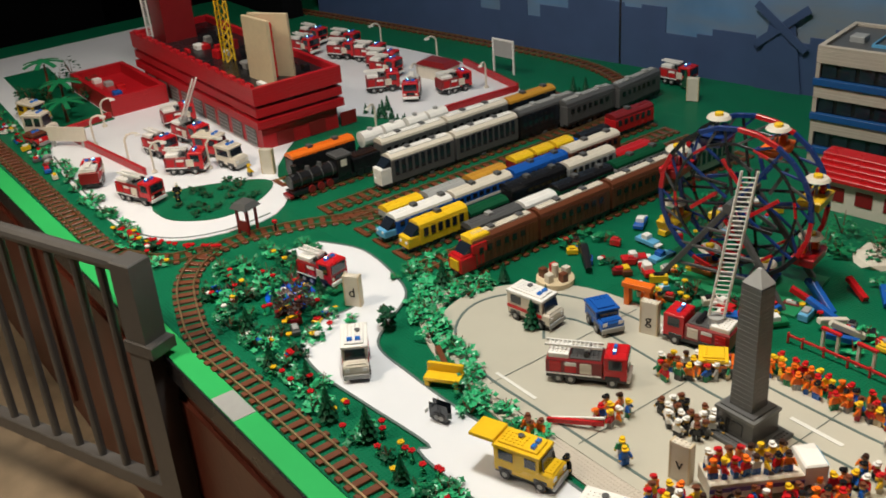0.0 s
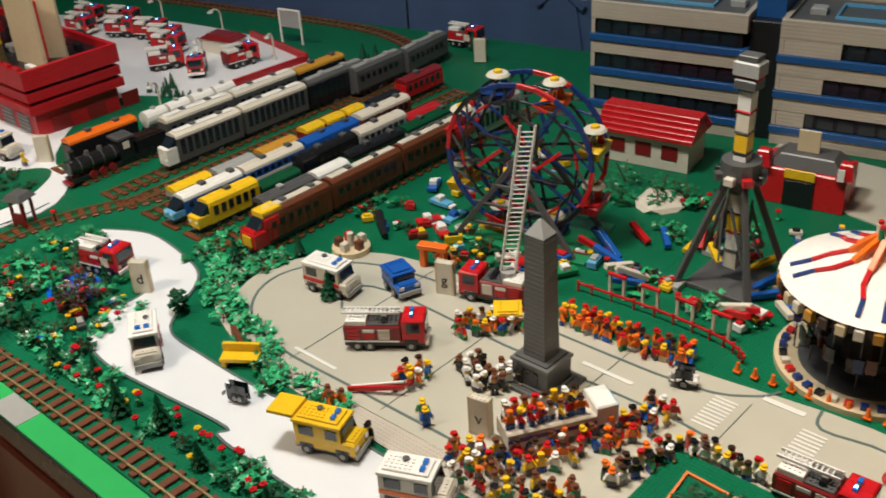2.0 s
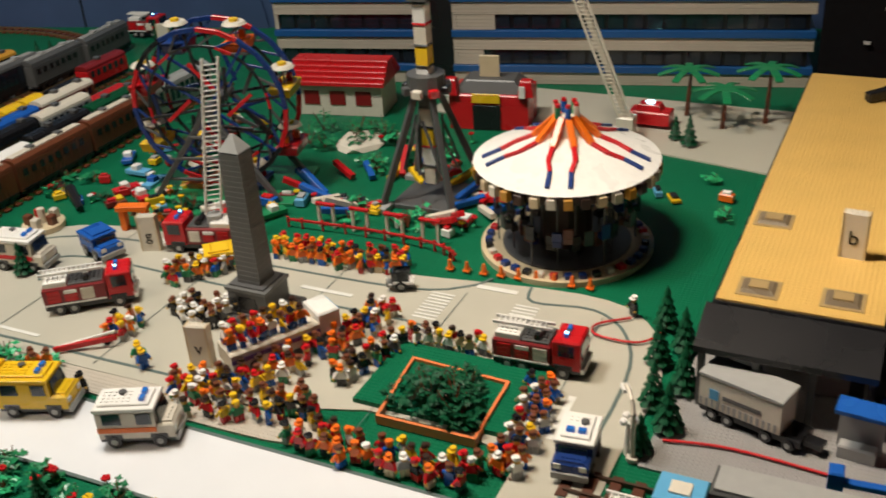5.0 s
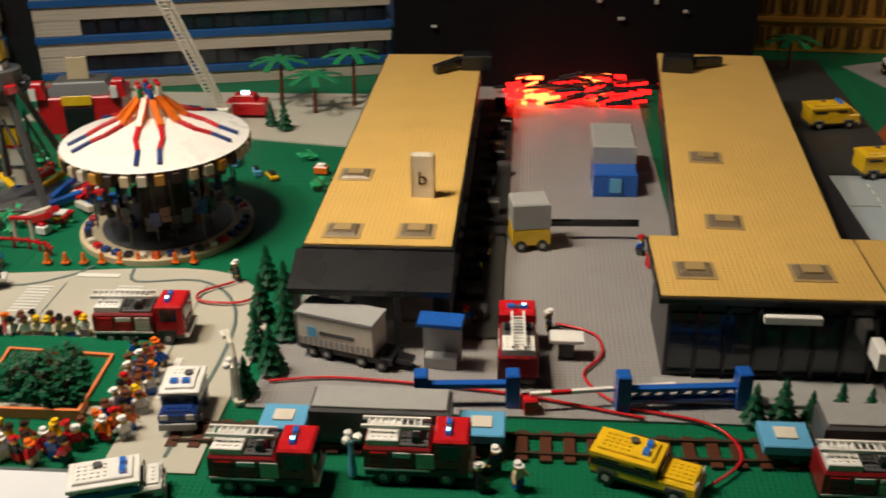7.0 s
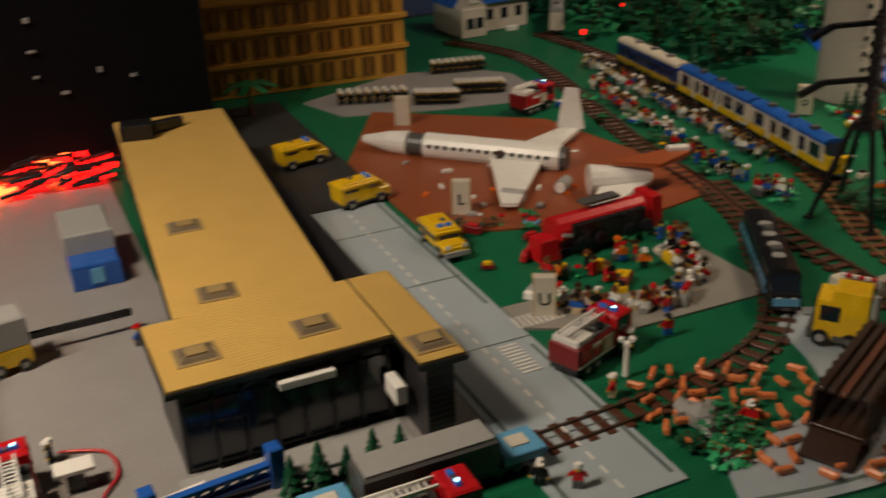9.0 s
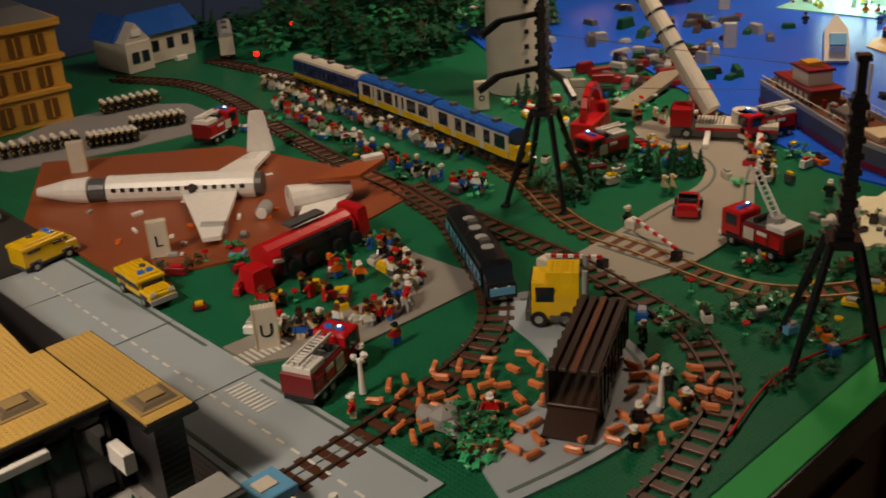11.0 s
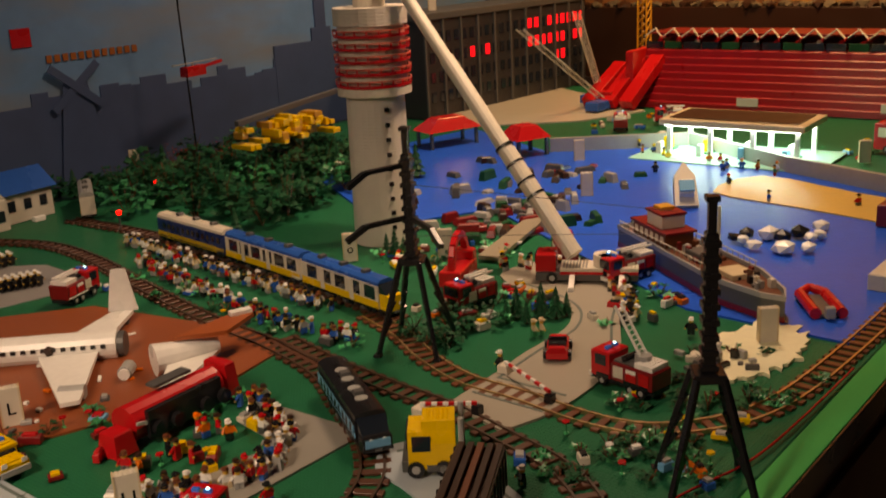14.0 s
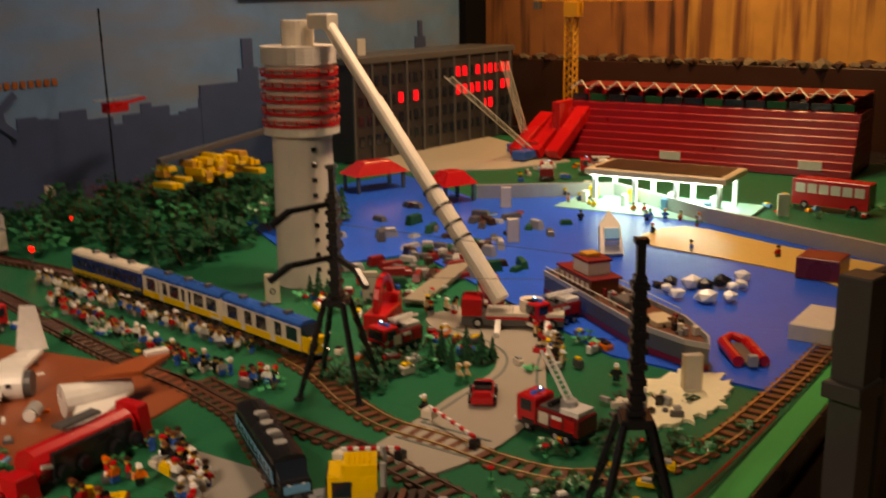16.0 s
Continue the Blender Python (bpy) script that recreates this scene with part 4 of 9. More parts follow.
    if hatch:
        part("hatch", Mesh().box(-L / 2 - 0.05, -w / 2, h - 0.004, -L / 2, w / 2, h + 0.003, body), ob, "open rear hatch")
    wheels(ob, (-L / 2 + 0.022, L / 2 - 0.024), w - 0.006)
    return ob


# ---- small figures (toys) ----
FIG = {}


def figure_mesh(legs, torso, hat):
    key = (legs.name, torso.name, hat.name)
    if key not in FIG:
        m = Mesh()
        m.box(-0.0075, -0.004, 0.0, -0.0005, 0.005, 0.013, legs).box(0.0005, -0.004, 0.0, 0.0075, 0.005, 0.013, legs)
        m.box(-0.008, -0.004, 0.013, 0.008, 0.004, 0.026, torso, taper=0.25)
        for s in (-1, 1):
            m.beam((s * 0.0075, 0, 0.024), (s * 0.0115, 0.005, 0.015), 0.0045, 0.0045, torso)
            m.cyl(s * 0.012, 0.006, 0.0125, 0.0155, 0.0022, FACE, 6)
        m.cyl(0, 0, 0.026, 0.0275, 0.003, FACE, 8)
        m.cyl(0, 0, 0.0275, 0.0355, 0.0050, FACE, 10)
        m.cyl(0, -0.0004, 0.033, 0.0385, 0.0058, hat, 10, 0.0048)
        m.cyl(0, 0.003, 0.0333, 0.0345, 0.0066, hat, 10)
        FIG[key] = m.data("toy_figure")
    return FIG[key]


FAR = ("crowd along the railway", "rescue crews on the quay", "people on the far quay", "crowd along the fairground fence", "guard of honour in black")


JOINED = {}


def figure(x, y, turn, legs, torso, hat, group="crowd of toy figures", z=0.004):
    if group in FAR:
        src, into, place = figure_mesh(legs, torso, hat), JOINED.setdefault(group, Mesh()), at(x, y, turn, z)
        for f in src.polygons:
            into.add([src.vertices[i].co for i in f.vertices], [tuple(range(len(f.vertices)))], src.materials[f.material_index], place)
        return None
    ob = new("toy_figure", figure_mesh(legs, torso, hat))
    ob.matrix_basis = at(x, y, turn, z)
    t, h = torso.name.split(" plastic")[0], hat.name.split(" plastic")[0]
    return tagged(ob, "small plastic toy figure in %s with a %s cap" % (t, h), "toy figure", group)


def crowd(n, pts, width, torsos, hats, legs, seed, group, gap=0.017):
    """Toy figures standing along a line, in ragged rows."""
    rnd = random.Random(seed)
    line = [Vector(p) for p in smooth(pts, 6)]
    total = sum((b - a).length for a, b in zip(line, line[1:]))
    spots = []
    for _ in range(n * 14):
        if len(spots) >= n:
            break
        s, o = rnd.uniform(0, total), rnd.uniform(-width / 2, width / 2)
        for a, b in zip(line, line[1:]):
            L = (b - a).length
            if s <= L:
                d = (b - a) / L
                p = a + d * s + Vector((-d.y, d.x)) * o
                break
            s -= L
        else:
            continue
        if all((p - q).length > gap for q in spots):
            spots.append(p)
            figure(p.x, p.y, rnd.uniform(0, 360), rnd.choice(legs), rnd.choice(torsos), rnd.choice(hats), group)


# ---- trees ----
def conifer(x, y, h, seed=0, z=0.002):
    ob = thing("toy_conifer", "dark green plastic toy fir tree", "tree", "toy trees", at(x, y, seed * 47, z))
    part("trunk", Mesh().cyl(0, 0, 0, h * 0.2, h * 0.06, BROWN, 7), ob)
    m = Mesh()
    for k in range(5):
        z0, r = h * (0.12 + 0.17 * k), h * (0.26 - 0.045 * k)
        for j in range(7):
            a = 2 * math.pi * (j + 0.5 * (k % 2)) / 7
            c, s = math.cos(a), math.sin(a)
            d = 0.35
            m.add([(0, 0, z0 + h * 0.24), (r * math.cos(a - d), r * math.sin(a - d), z0 + 0.02 * h), (r * 1.12 * c, r * 1.12 * s, z0), (r * math.cos(a + d), r * math.sin(a + d), z0 + 0.02 * h), (0, 0, z0 + 0.05 * h)],
                  [(0, 1, 2), (0, 2, 3), (4, 2, 1), (4, 3, 2)], DGREEN)
    part("crown", m, ob)
    return ob


def leafy(x, y, h, seed=0, material=GREEN, n=26, spread=0.5, z=0.002, label="bright green plastic toy bush with flat leaves", into=None, size=1.0):
    """A toy plant of many flat three-lobed leaves on stems."""
    rnd = random.Random(seed)
    place = at(x, y, rnd.uniform(0, 360), z)
    ob = None if into else thing("toy_bush", label, "plant", "toy plants", place)
    st, lv = Mesh(), Mesh()
    for k in range(4):
        a = rnd.uniform(0, 6.28)
        st.rod((0, 0, 0), (math.cos(a) * h * spread * 0.6, math.sin(a) * h * spread * 0.6, h * rnd.uniform(.6, .95)), 0.0016, BROWN, 5, 0.0008)
    for k in range(n):
        a, q = rnd.uniform(0, 6.28), math.sqrt(rnd.random())
        c = Vector((math.cos(a) * q * h * spread, math.sin(a) * q * h * spread, h * rnd.uniform(0.15, 1.0) * (1 - 0.4 * q)))
        r = rnd.uniform(0.006, 0.011) * size
        t = Matrix.Translation(c) @ Euler((rnd.uniform(-.5, .5), rnd.uniform(-.5, .5), rnd.uniform(0, 6))).to_matrix().to_4x4()
        v = [(0, 0, 0.0012)] + [(r * (1.0 if j % 2 else 0.55) * math.cos(j * math.pi / 4), r * (1.0 if j % 2 else 0.55) * math.sin(j * math.pi / 4), 0) for j in range(8)]
        lv.add(v, [(0, 1 + j, 1 + (j + 1) % 8) for j in range(8)], material, t)
        if rnd.random() < 0.5:
            lv.cyl(0, 0, 0, 0.0025, 0.0024, material, 6, m=t)
    if into:
        for src in (st, lv):
            for f, k in zip(src.f, src.m):
                into.add([src.v[i] for i in f], [tuple(range(len(f)))], src.mats[k], place)
        return None
    part("crown", st, ob)
    part("foliage", lv, ob)
    return ob


def flower(x, y, material, seed=0):
    rnd = random.Random(seed)
    ob = thing("toy_flower", "toy flower with a %s head on a green stem" % material.name.split(" plastic")[0], "flower", "toy flowers", at(x, y, rnd.uniform(0, 360), 0.002))
    h = rnd.uniform(0.016, 0.024)
    part("stem", Mesh().cyl(0, 0, 0, h, 0.0015, GREEN, 5).blob((0, 0, 0.004), 0.006, LGREEN, seed, 0.5), ob)
    m = Mesh()
    for j in range(5):
        m.cyl(0.0042 * math.cos(j * 1.257), 0.0042 * math.sin(j * 1.257), h, h + 0.0035, 0.0032, material, 7)
    part("petals", m, ob)
    return ob


def sign_board(x, y, turn, letter, z=0.004, h=0.078, w=0.034):
    """An upright pale board of stacked bricks with one printed letter on its face (towards -y)."""
    ob = thing("letter_board", "tall pale brick board with a printed black letter" if letter else "tall pale brick board standing upright", "sign", "letter boards", at(x, y, turn, z))
    part("board", Mesh().box(-w / 2, -0.008, 0, w / 2, 0.008, h, OFFW, bev=0.001).studs(-w / 2, -0.008, w / 2, 0.008, h, OFFW), ob)
    part("side_plate", Mesh().box(w / 2, -0.009, 0, w / 2 + 0.003, 0.009, h + 0.001, TAN, bev=0.0005), ob, "tan side")
    part("side_plate", Mesh().box(-w / 2 - 0.003, -0.009, 0, -w / 2, 0.009, h + 0.001, TAN, bev=0.0005), ob, "tan side")
    if letter:
        cu = bpy.data.curves.new("letter", "FONT")
        cu.body, cu.size, cu.align_x, cu.extrude = letter, 0.034, "CENTER", 0.0004
        cu.materials.append(BLACK)
        o = new("letter", cu)
        o.parent = ob
        o.matrix_basis = pose(0, -0.0086, h * 0.32, 90)
        o["label"] = "printed black letter"
    return ob

# ---- buildings ----
def tiers(ob, x0, y0, x1, y1, bands, name="storey"):
    """Stacked storeys: (height, material, inset)."""
    z = 0.002
    for h, m, inset in bands:
        part(name, Mesh().box(x0 + inset, y0 + inset, z, x1 - inset, y1 - inset, z + h, m, bev=0.0004), ob)
        z += h
    return z


def parapet(ob, x0, y0, x1, y1, z, h, t, material):
    for a in ((x0, y0, x1, y0 + t), (x0, y1 - t, x1, y1), (x0, y0 + t, x0 + t, y1 - t), (x1 - t, y0 + t, x1, y1 - t)):
        part("parapet", Mesh().box(a[0], a[1], z, a[2], a[3], z + h, material, bev=0.0006), ob)


station = thing("fire_station", "large red toy-brick fire station with stepped storeys", "building")
FX0, FX1, FY0, FY1 = -3.05, -2.06, 1.735, 2.055
tiers(station, FX0, FY0, FX1, FY1, [(0.078, G_RED, 0.02), (0.026, G_RED, 0.0), (0.012, BLACK, 0.014), (0.028, G_RED, 0.003), (0.012, BLACK, 0.016), (0.030, G_RED, 0.0)])
parapet(station, FX0, FY0, FX1, FY1, 0.188, 0.027, 0.016, G_RED)
part("roof", Mesh().box(FX0 + 0.016, FY0 + 0.016, 0.188, FX1 - 0.016, FY1 - 0.016, 0.191, BLACK, bev=0.0004), station, "black flat roof")
for k in range(16):
    part("parapet_block", Mesh().box(FX0 + 0.03 + 0.061 * k, FY0 + 0.001, 0.2155, FX0 + 0.062 + 0.061 * k, FY0 + 0.015, 0.2255, G_RED).studs(FX0 + 0.03 + 0.061 * k, FY0 + 0.003, FX0 + 0.062 + 0.061 * k, FY0 + 0.014, 0.2255, RED), station)
rnd = random.Random(3)
for k in range(22):
    x, y = rnd.uniform(-2.95, -2.15), rnd.uniform(1.78, 2.0)
    part("roof_unit", Mesh().box(x, y, 0.1915, x + rnd.uniform(0.012, 0.05), y + rnd.uniform(0.01, 0.03), 0.1915 + rnd.uniform(0.008, 0.035), rnd.choice((GREY, DGREY, WHITE, RED, DRED, BLACK))), station)
for k in range(9):
    x = FX0 + 0.06 + 0.1 * k
    g = part("garage_door", Mesh().box(x, FY0 + 0.0165, 0.004, x + 0.07, FY0 + 0.0195, 0.062, GREY, bev=0.0004), station, "grey roller door")
    for j in range(4):
        part("slat", Mesh().box(x + 0.003, FY0 + 0.015, 0.010 + 0.013 * j, x + 0.067, FY0 + 0.0163, 0.018 + 0.013 * j, DGREY, bev=0.0003), g)
for k in range(3):
    part("side_door", Mesh().box(FX1 - 0.0195, FY0 + 0.07 + 0.12 * k, 0.004, FX1 - 0.0165, FY0 + 0.13 + 0.12 * k, 0.05, DRED, bev=0.0004), station)
tw = thing("station_tower", "tall dark red brick tower on the fire station roof", "tower")
tw.matrix_basis = at(0, -0.12, 0, 0.1915)
part("shaft", Mesh().box(-2.98, 1.92, 0, -2.86, 2.04, 0.34, DRED), tw)
ladder(tw, (-2.99, 1.91, 0), (-2.99, 1.905, 0.33))
sl = thing("split_tower", "tall tower of two tan brick slabs on the roof", "tower")
sl.matrix_basis = at(-2.19, 1.865, 20, 0.1915)
for s in (-1, 1):
    part("slab", Mesh().box(-0.07, -0.006, 0, 0.07, 0.006, 0.205, TAN, m=pose(0, 0.03 * s, 0, 0, 0, 14 * s)), sl)
part("core", Mesh().box(-0.02, -0.02, 0, 0.02, 0.02, 0.18, RED), sl, "red core")
yc = thing("toy_crane", "yellow lattice toy crane on the station roof", "crane")
yc.matrix_basis = at(-2.47, 1.86, 0, 0.1915)
m = Mesh()
for k in range(9):
    for a, b in (((-1, -1), (1, -1)), ((1, -1), (1, 1)), ((1, 1), (-1, 1)), ((-1, 1), (-1, -1))):
        m.rod((a[0] * .015, a[1] * .015, k * .03), (b[0] * .015, b[1] * .015, (k + 1) * .03), 0.0022, YELLOW, 4)
for a in ((-1, -1), (1, -1), (1, 1), (-1, 1)):
    m.rod((a[0] * .015, a[1] * .015, 0), (a[0] * .015, a[1] * .015, 0.28), 0.003, YELLOW, 4)
part("mast", m, yc)
part("jib", Mesh().beam((-0.06, 0, 0.29), (0.20, -0.05, 0.34), 0.012, 0.014, YELLOW), yc)
part("cabin", Mesh().box(-0.02, -0.02, 0.26, 0.025, 0.02, 0.30, YELLOW), yc)
part("hook_line", Mesh().rod((0.12, -0.03, 0.32), (0.12, -0.03, 0.12), 0.001, BLACK, 4), yc)
annex = thing("station_annex", "low open red brick annex beside the fire station", "building")
tiers(annex, -3.2, 1.52, -2.775, 1.733, [(0.03, G_RED, 0.0)])
parapet(annex, -3.2, 1.52, -2.775, 1.733, 0.032, 0.04, 0.018, G_RED)
for k in range(5):
    part("roof_unit", Mesh().box(-3.14 + 0.07 * k, 1.58 + 0.02 * (k % 3), 0.0325, -3.11 + 0.07 * k, 1.61 + 0.02 * (k % 3), 0.05, (WHITE, GREY, RED, BLUE, TAN)[k]), annex)
rw = thing("court_wall", "low red brick wall round the station court", "wall")
for a in (((-2.73, 1.32), (-2.17, 1.39)), ((-2.74, 1.33), (-2.77, 1.51)), ((-1.93, 2.30), (-1.91, 2.67)), ((-1.92, 2.68), (-2.3, 2.74))):
    part("wall", Mesh().strip(a, 0.012, 0.004, 0.026, G_RED), rw)

# white and blue office block, parallel to the banner wall
OFF = thing("office_block", "white toy-brick office block with blue stripes and dark windows", "building", m=at(-0.833, 2.824, 12.5))
OL, OD, PER = 1.462, 0.26, 0.098
OBLUE = mat("office blue plastic", (0.014, 0.085, 0.27), 0.3)
OWINGS = ((0.0, 0.433), (0.517, OL))
for a, b in OWINGS:
    part("white_band", Mesh().box(a, 0, 0.002, b, OD, 0.036, G_OFFICE, bev=0.0004), OFF)
for k in range(3):
    z = 0.037 + PER * k
    for a, b in OWINGS:
        part("window_band", Mesh().box(a + 0.012, 0.010, z + 0.018, b - 0.012, OD - 0.01, z + 0.062, BLACK, bev=0.0004), OFF, "dark window band")
        part("white_band", Mesh().box(a, 0, z + 0.062, b, OD, z + PER - 0.0005, G_OFFICE, bev=0.0004), OFF)
        part("corner_pier", Mesh().box(a, 0.001, z + 0.019, a + 0.011, 0.03, z + 0.061, G_OFFICE, bev=0.0004), OFF)
        n = int((b - a) / 0.05)
        for i in range(n):
            part("pane", Mesh().box(a + 0.016 + i * (b - a - 0.03) / n, 0.0065, z + 0.021, a + 0.010 + (i + 0.9) * (b - a - 0.03) / n, 0.0098, z + 0.060, GLASS, bev=0.0003), OFF)
        part("blue_stripe", Mesh().box(a - 0.003, -0.005, z, b + 0.003, OD, z + 0.0178, OBLUE, bev=0.0006), OFF, "blue stripe")
    part("white_panel", Mesh().box(0.529, 0.001, z + 0.019, 0.60 + 0.035 * k, 0.0060, z + 0.061, G_OFFICE, bev=0.0004), OFF)
part("stair_core", Mesh().box(0.435, 0.025, 0.002, 0.515, OD - 0.02, 0.325, BLACK), OFF, "dark recessed stair core")
for a, b in OWINGS:
    for q in ((a, 0, b, 0.014), (a, OD - 0.014, b, OD), (a, 0.0145, a + 0.014, OD - 0.0145), (b - 0.014, 0.0145, b, OD - 0.0145)):
        part("parapet", Mesh().box(q[0], q[1], 0.331, q[2], q[3], 0.343, G_OFFICE, bev=0.0006), OFF)
    part("roof", Mesh().box(a + 0.015, 0.015, 0.331, b - 0.015, OD - 0.015, 0.335, DGREY), OFF, "dark flat roof")
    part("roof_ring", Mesh().strip([(a + 0.12, 0.07), (a + 0.32, 0.07), (a + 0.32, 0.19), (a + 0.12, 0.19)], 0.008, 0.3352, 0.343, LBLUE, True), OFF, "light blue roof outline")
    for u in (0.05, 0.36):
        part("roof_vent", Mesh().box(a + u, 0.09, 0.3352, a + u + 0.04, 0.13, 0.352, GREY), OFF)
part("roof_block", Mesh().box(0.437, 0.06, 0.3255, 0.513, OD, 0.40, OBLUE), OFF, "blue roof block")


def hall(name, label, x0, y0, x1, y1, z, skylights, parent=None, m=None):
    ob = parent or thing(name, label, "building")
    part("wall", Mesh().box(x0 + 0.012, y0 + 0.012, 0.004, x1 - 0.012, y1 - 0.012, z - 0.012, G_DKW, bev=0.0004, m=m), ob)
    part("cornice", Mesh().box(x0 - 0.004, y0 - 0.004, z - 0.012, x1 + 0.004, y1 + 0.004, z - 0.004, BLACK, bev=0.0006, m=m), ob, "black cornice")
    part("roof", Mesh().box(x0, y0, z - 0.004, x1, y1, z, G_ROOF, bev=0.0006, m=m), ob, "yellow studded flat roof")
    for sx, sy in skylights:
        part("kerb", Mesh().box(sx - 0.031, sy - 0.027, z, sx + 0.031, sy + 0.027, z + 0.002, SKYE, bev=0.0004, m=m), ob)
        s = part("skylight", Mesh().box(sx - 0.028, sy - 0.024, z, sx + 0.028, sy + 0.024, z + 0.006, SKYL, taper=0.25, m=m), ob, "grey roof light")
        part("pane", Mesh().box(sx - 0.014, sy - 0.011, z + 0.006, sx + 0.014, sy + 0.011, z + 0.009, SKYE, bev=0.0003, m=m), s)
    return ob


SKYE = mat("dull tan plastic", (0.36, 0.25, 0.11), 0.35)
SKYL = mat("brown grey plastic", (0.17, 0.13, 0.085), 0.25)
hall1 = hall("factory_hall", "dark factory hall with a yellow studded flat roof", 0.628, 1.785, 0.863, 2.834, 0.148, ((0.683, 1.83), (0.803, 1.834), (0.668, 2.063)))
aw = Mesh()
aw.add([(0.615, 1.782, 0.140), (0.868, 1.782, 0.140), (0.868, 1.70, 0.112), (0.615, 1.70, 0.112), (0.615, 1.782, 0.130), (0.868, 1.782, 0.130), (0.868, 1.70, 0.102), (0.615, 1.70, 0.102)],
       [(0, 3, 2, 1), (4, 5, 6, 7), (3, 7, 6, 2), (0, 4, 7, 3), (1, 2, 6, 5)], BLACK)
part("awning", aw, hall1, "black sloping awning")
for k in range(4):
    part("awning_post", Mesh().box(0.622 + 0.078 * k, 1.705, 0.004, 0.632 + 0.078 * k, 1.715, 0.105, DGREY), hall1)
part("shutter", Mesh().box(0.66, 1.792, 0.004, 0.83, 1.797, 0.10, GREY, bev=0.0004), hall1, "grey roller door")
SLANT = at(1.222, 1.842, -4.0)
hall2 = hall("factory_hall", "dark factory hall with a yellow L-shaped roof and glazed front", 0, 0, 0.25, 1.02, 0.148, ((0.075, 0.055), (0.065, 0.335)), m=SLANT)
hall("factory_hall", "", 1.174, 1.645, 1.49, 1.838, 0.1487, ((1.23, 1.72), (1.40, 1.72)), hall2)
hall("factory_hall", "", 1.4945, 1.555, 1.56, 1.838, 0.1487, ((1.528, 1.60),), hall2)
for k in range(7):
    part("front_pane", Mesh().box(1.192 + 0.042 * k, 1.6535, 0.012, 1.228 + 0.042 * k, 1.6568, 0.115, GLASS, bev=0.0003), hall2)
    part("mullion", Mesh().box(1.2285 + 0.042 * k, 1.649, 0.006, 1.2335 + 0.042 * k, 1.6568, 0.125, BLACK, bev=0.0003), hall2)
part("floor_strip", Mesh().box(1.17, 1.58, 0.0085, 1.488, 1.64, 0.012, GREY), hall2)
part("vent", Mesh().box(1.32, 1.633, 0.112, 1.40, 1.6495, 0.124, WHITE), hall2, "white vent")
part("lamp_arm", Mesh().box(1.474, 1.60, 0.06, 1.49, 1.645, 0.09, WHITE), hall2)

part("side_shed", Mesh().box(1.505, 1.95, 0.0, 1.585, 2.72, 0.06, G_DKW), hall2, "low dark side shed")
fire_b = thing("burning_tower", "tall black building with glowing red fire at its foot", "building")
part("body", Mesh().box(0.62, 3.02, 0.0, 1.56, 3.34, 0.75, DARKW), fire_b)
rnd = random.Random(12)
for k in range(150):
    x, z, y = rnd.uniform(0.91, 1.25), 0.006 + 0.03 * rnd.random() ** 2 + 0.022 * max(0, math.sin((k % 50) / 8)), rnd.uniform(2.86, 2.99)
    core = (abs(x - 0.98) < 0.045 or abs(x - 1.13) < 0.03) and k % 2 == 0
    part("ember", Mesh().beam((x, y, z), (x + rnd.uniform(0.012, 0.045), y + rnd.uniform(-0.012, 0.012), z + rnd.uniform(-0.004, 0.012)), 0.007, rnd.uniform(0.004, 0.011), GLOWFIRE if core else GLOWRED), fire_b, "glowing red ember")
    if k % 3 == 0:
        part("charred_beam", Mesh().beam((x - 0.03, y - 0.012, z + 0.008), (x + rnd.uniform(0.0, 0.06), y - 0.02, z + rnd.uniform(0.0, 0.03)), 0.009, 0.008, BLACK), fire_b, "charred black beam")
for k in range(14):
    x, z = rnd.uniform(0.70, 1.50), rnd.uniform(0.10, 0.5)
    part("grey_rubble", Mesh().box(x, 3.008, z, x + rnd.uniform(0.008, 0.02), 3.0195, z + rnd.uniform(0.004, 0.012), GREY), fire_b)
och = thing("ochre_building", "ochre toy-brick town house with rows of dark windows", "building", m=at(1.62, 3.40, -4))
tiers(och, 0, 0, 0.62, 0.3, [(0.09, G_OCHW, 0.004), (0.012, G_OCHW, -0.006), (0.08, G_OCHW, 0.004), (0.012, G_OCHW, -0.006), (0.08, G_OCHW, 0.004), (0.02, G_OCHW, -0.01)])
part("roof", Mesh().box(0.0, 0.0, 0.2965, 0.62, 0.3, 0.34, DGREY, taper=0.2), och, "dark grey roof")
for r in range(3):
    for k in range(9):
        w = part("window", Mesh().box(0.03 + 0.064 * k, -0.001, 0.02 + 0.093 * r, 0.068 + 0.064 * k, 0.0038, 0.075 + 0.093 * r, DOCHRE, bev=0.0003), och)
        part("glazing_bar", Mesh().box(0.047 + 0.064 * k, -0.003, 0.021 + 0.093 * r, 0.051 + 0.064 * k, -0.0012, 0.074 + 0.093 * r, GOLD, bev=0.0003), w)
house = thing("white_house", "white toy house with blue pitched roofs on two wings", "house", m=at(2.585, 3.70, 4, 0.002))
part("wall", Mesh().box(0.10, 0.03, 0, 0.30, 0.18, 0.10, G_WHITEW), house)
rf = Mesh().prism([(0.015, 0.10), (0.195, 0.10), (0.105, 0.165)], 0.09, 0.315, BLUE)
part("roof", rf, house, "blue pitched roof")
wing = part("wing", Mesh().box(0, -0.02, 0, 0.098, 0.18, 0.10, G_WHITEW), house, "white gabled wing")
part("wing_roof", Mesh().prism([(-0.012, 0.10), (0.112, 0.10), (0.05, 0.175)], 0.035, 0.195, BLUE, pose(0, 0, 0, 0, 0, 90) @ Matrix.Scale(-1, 4, (0, 1, 0))), wing, "blue pitched roof")
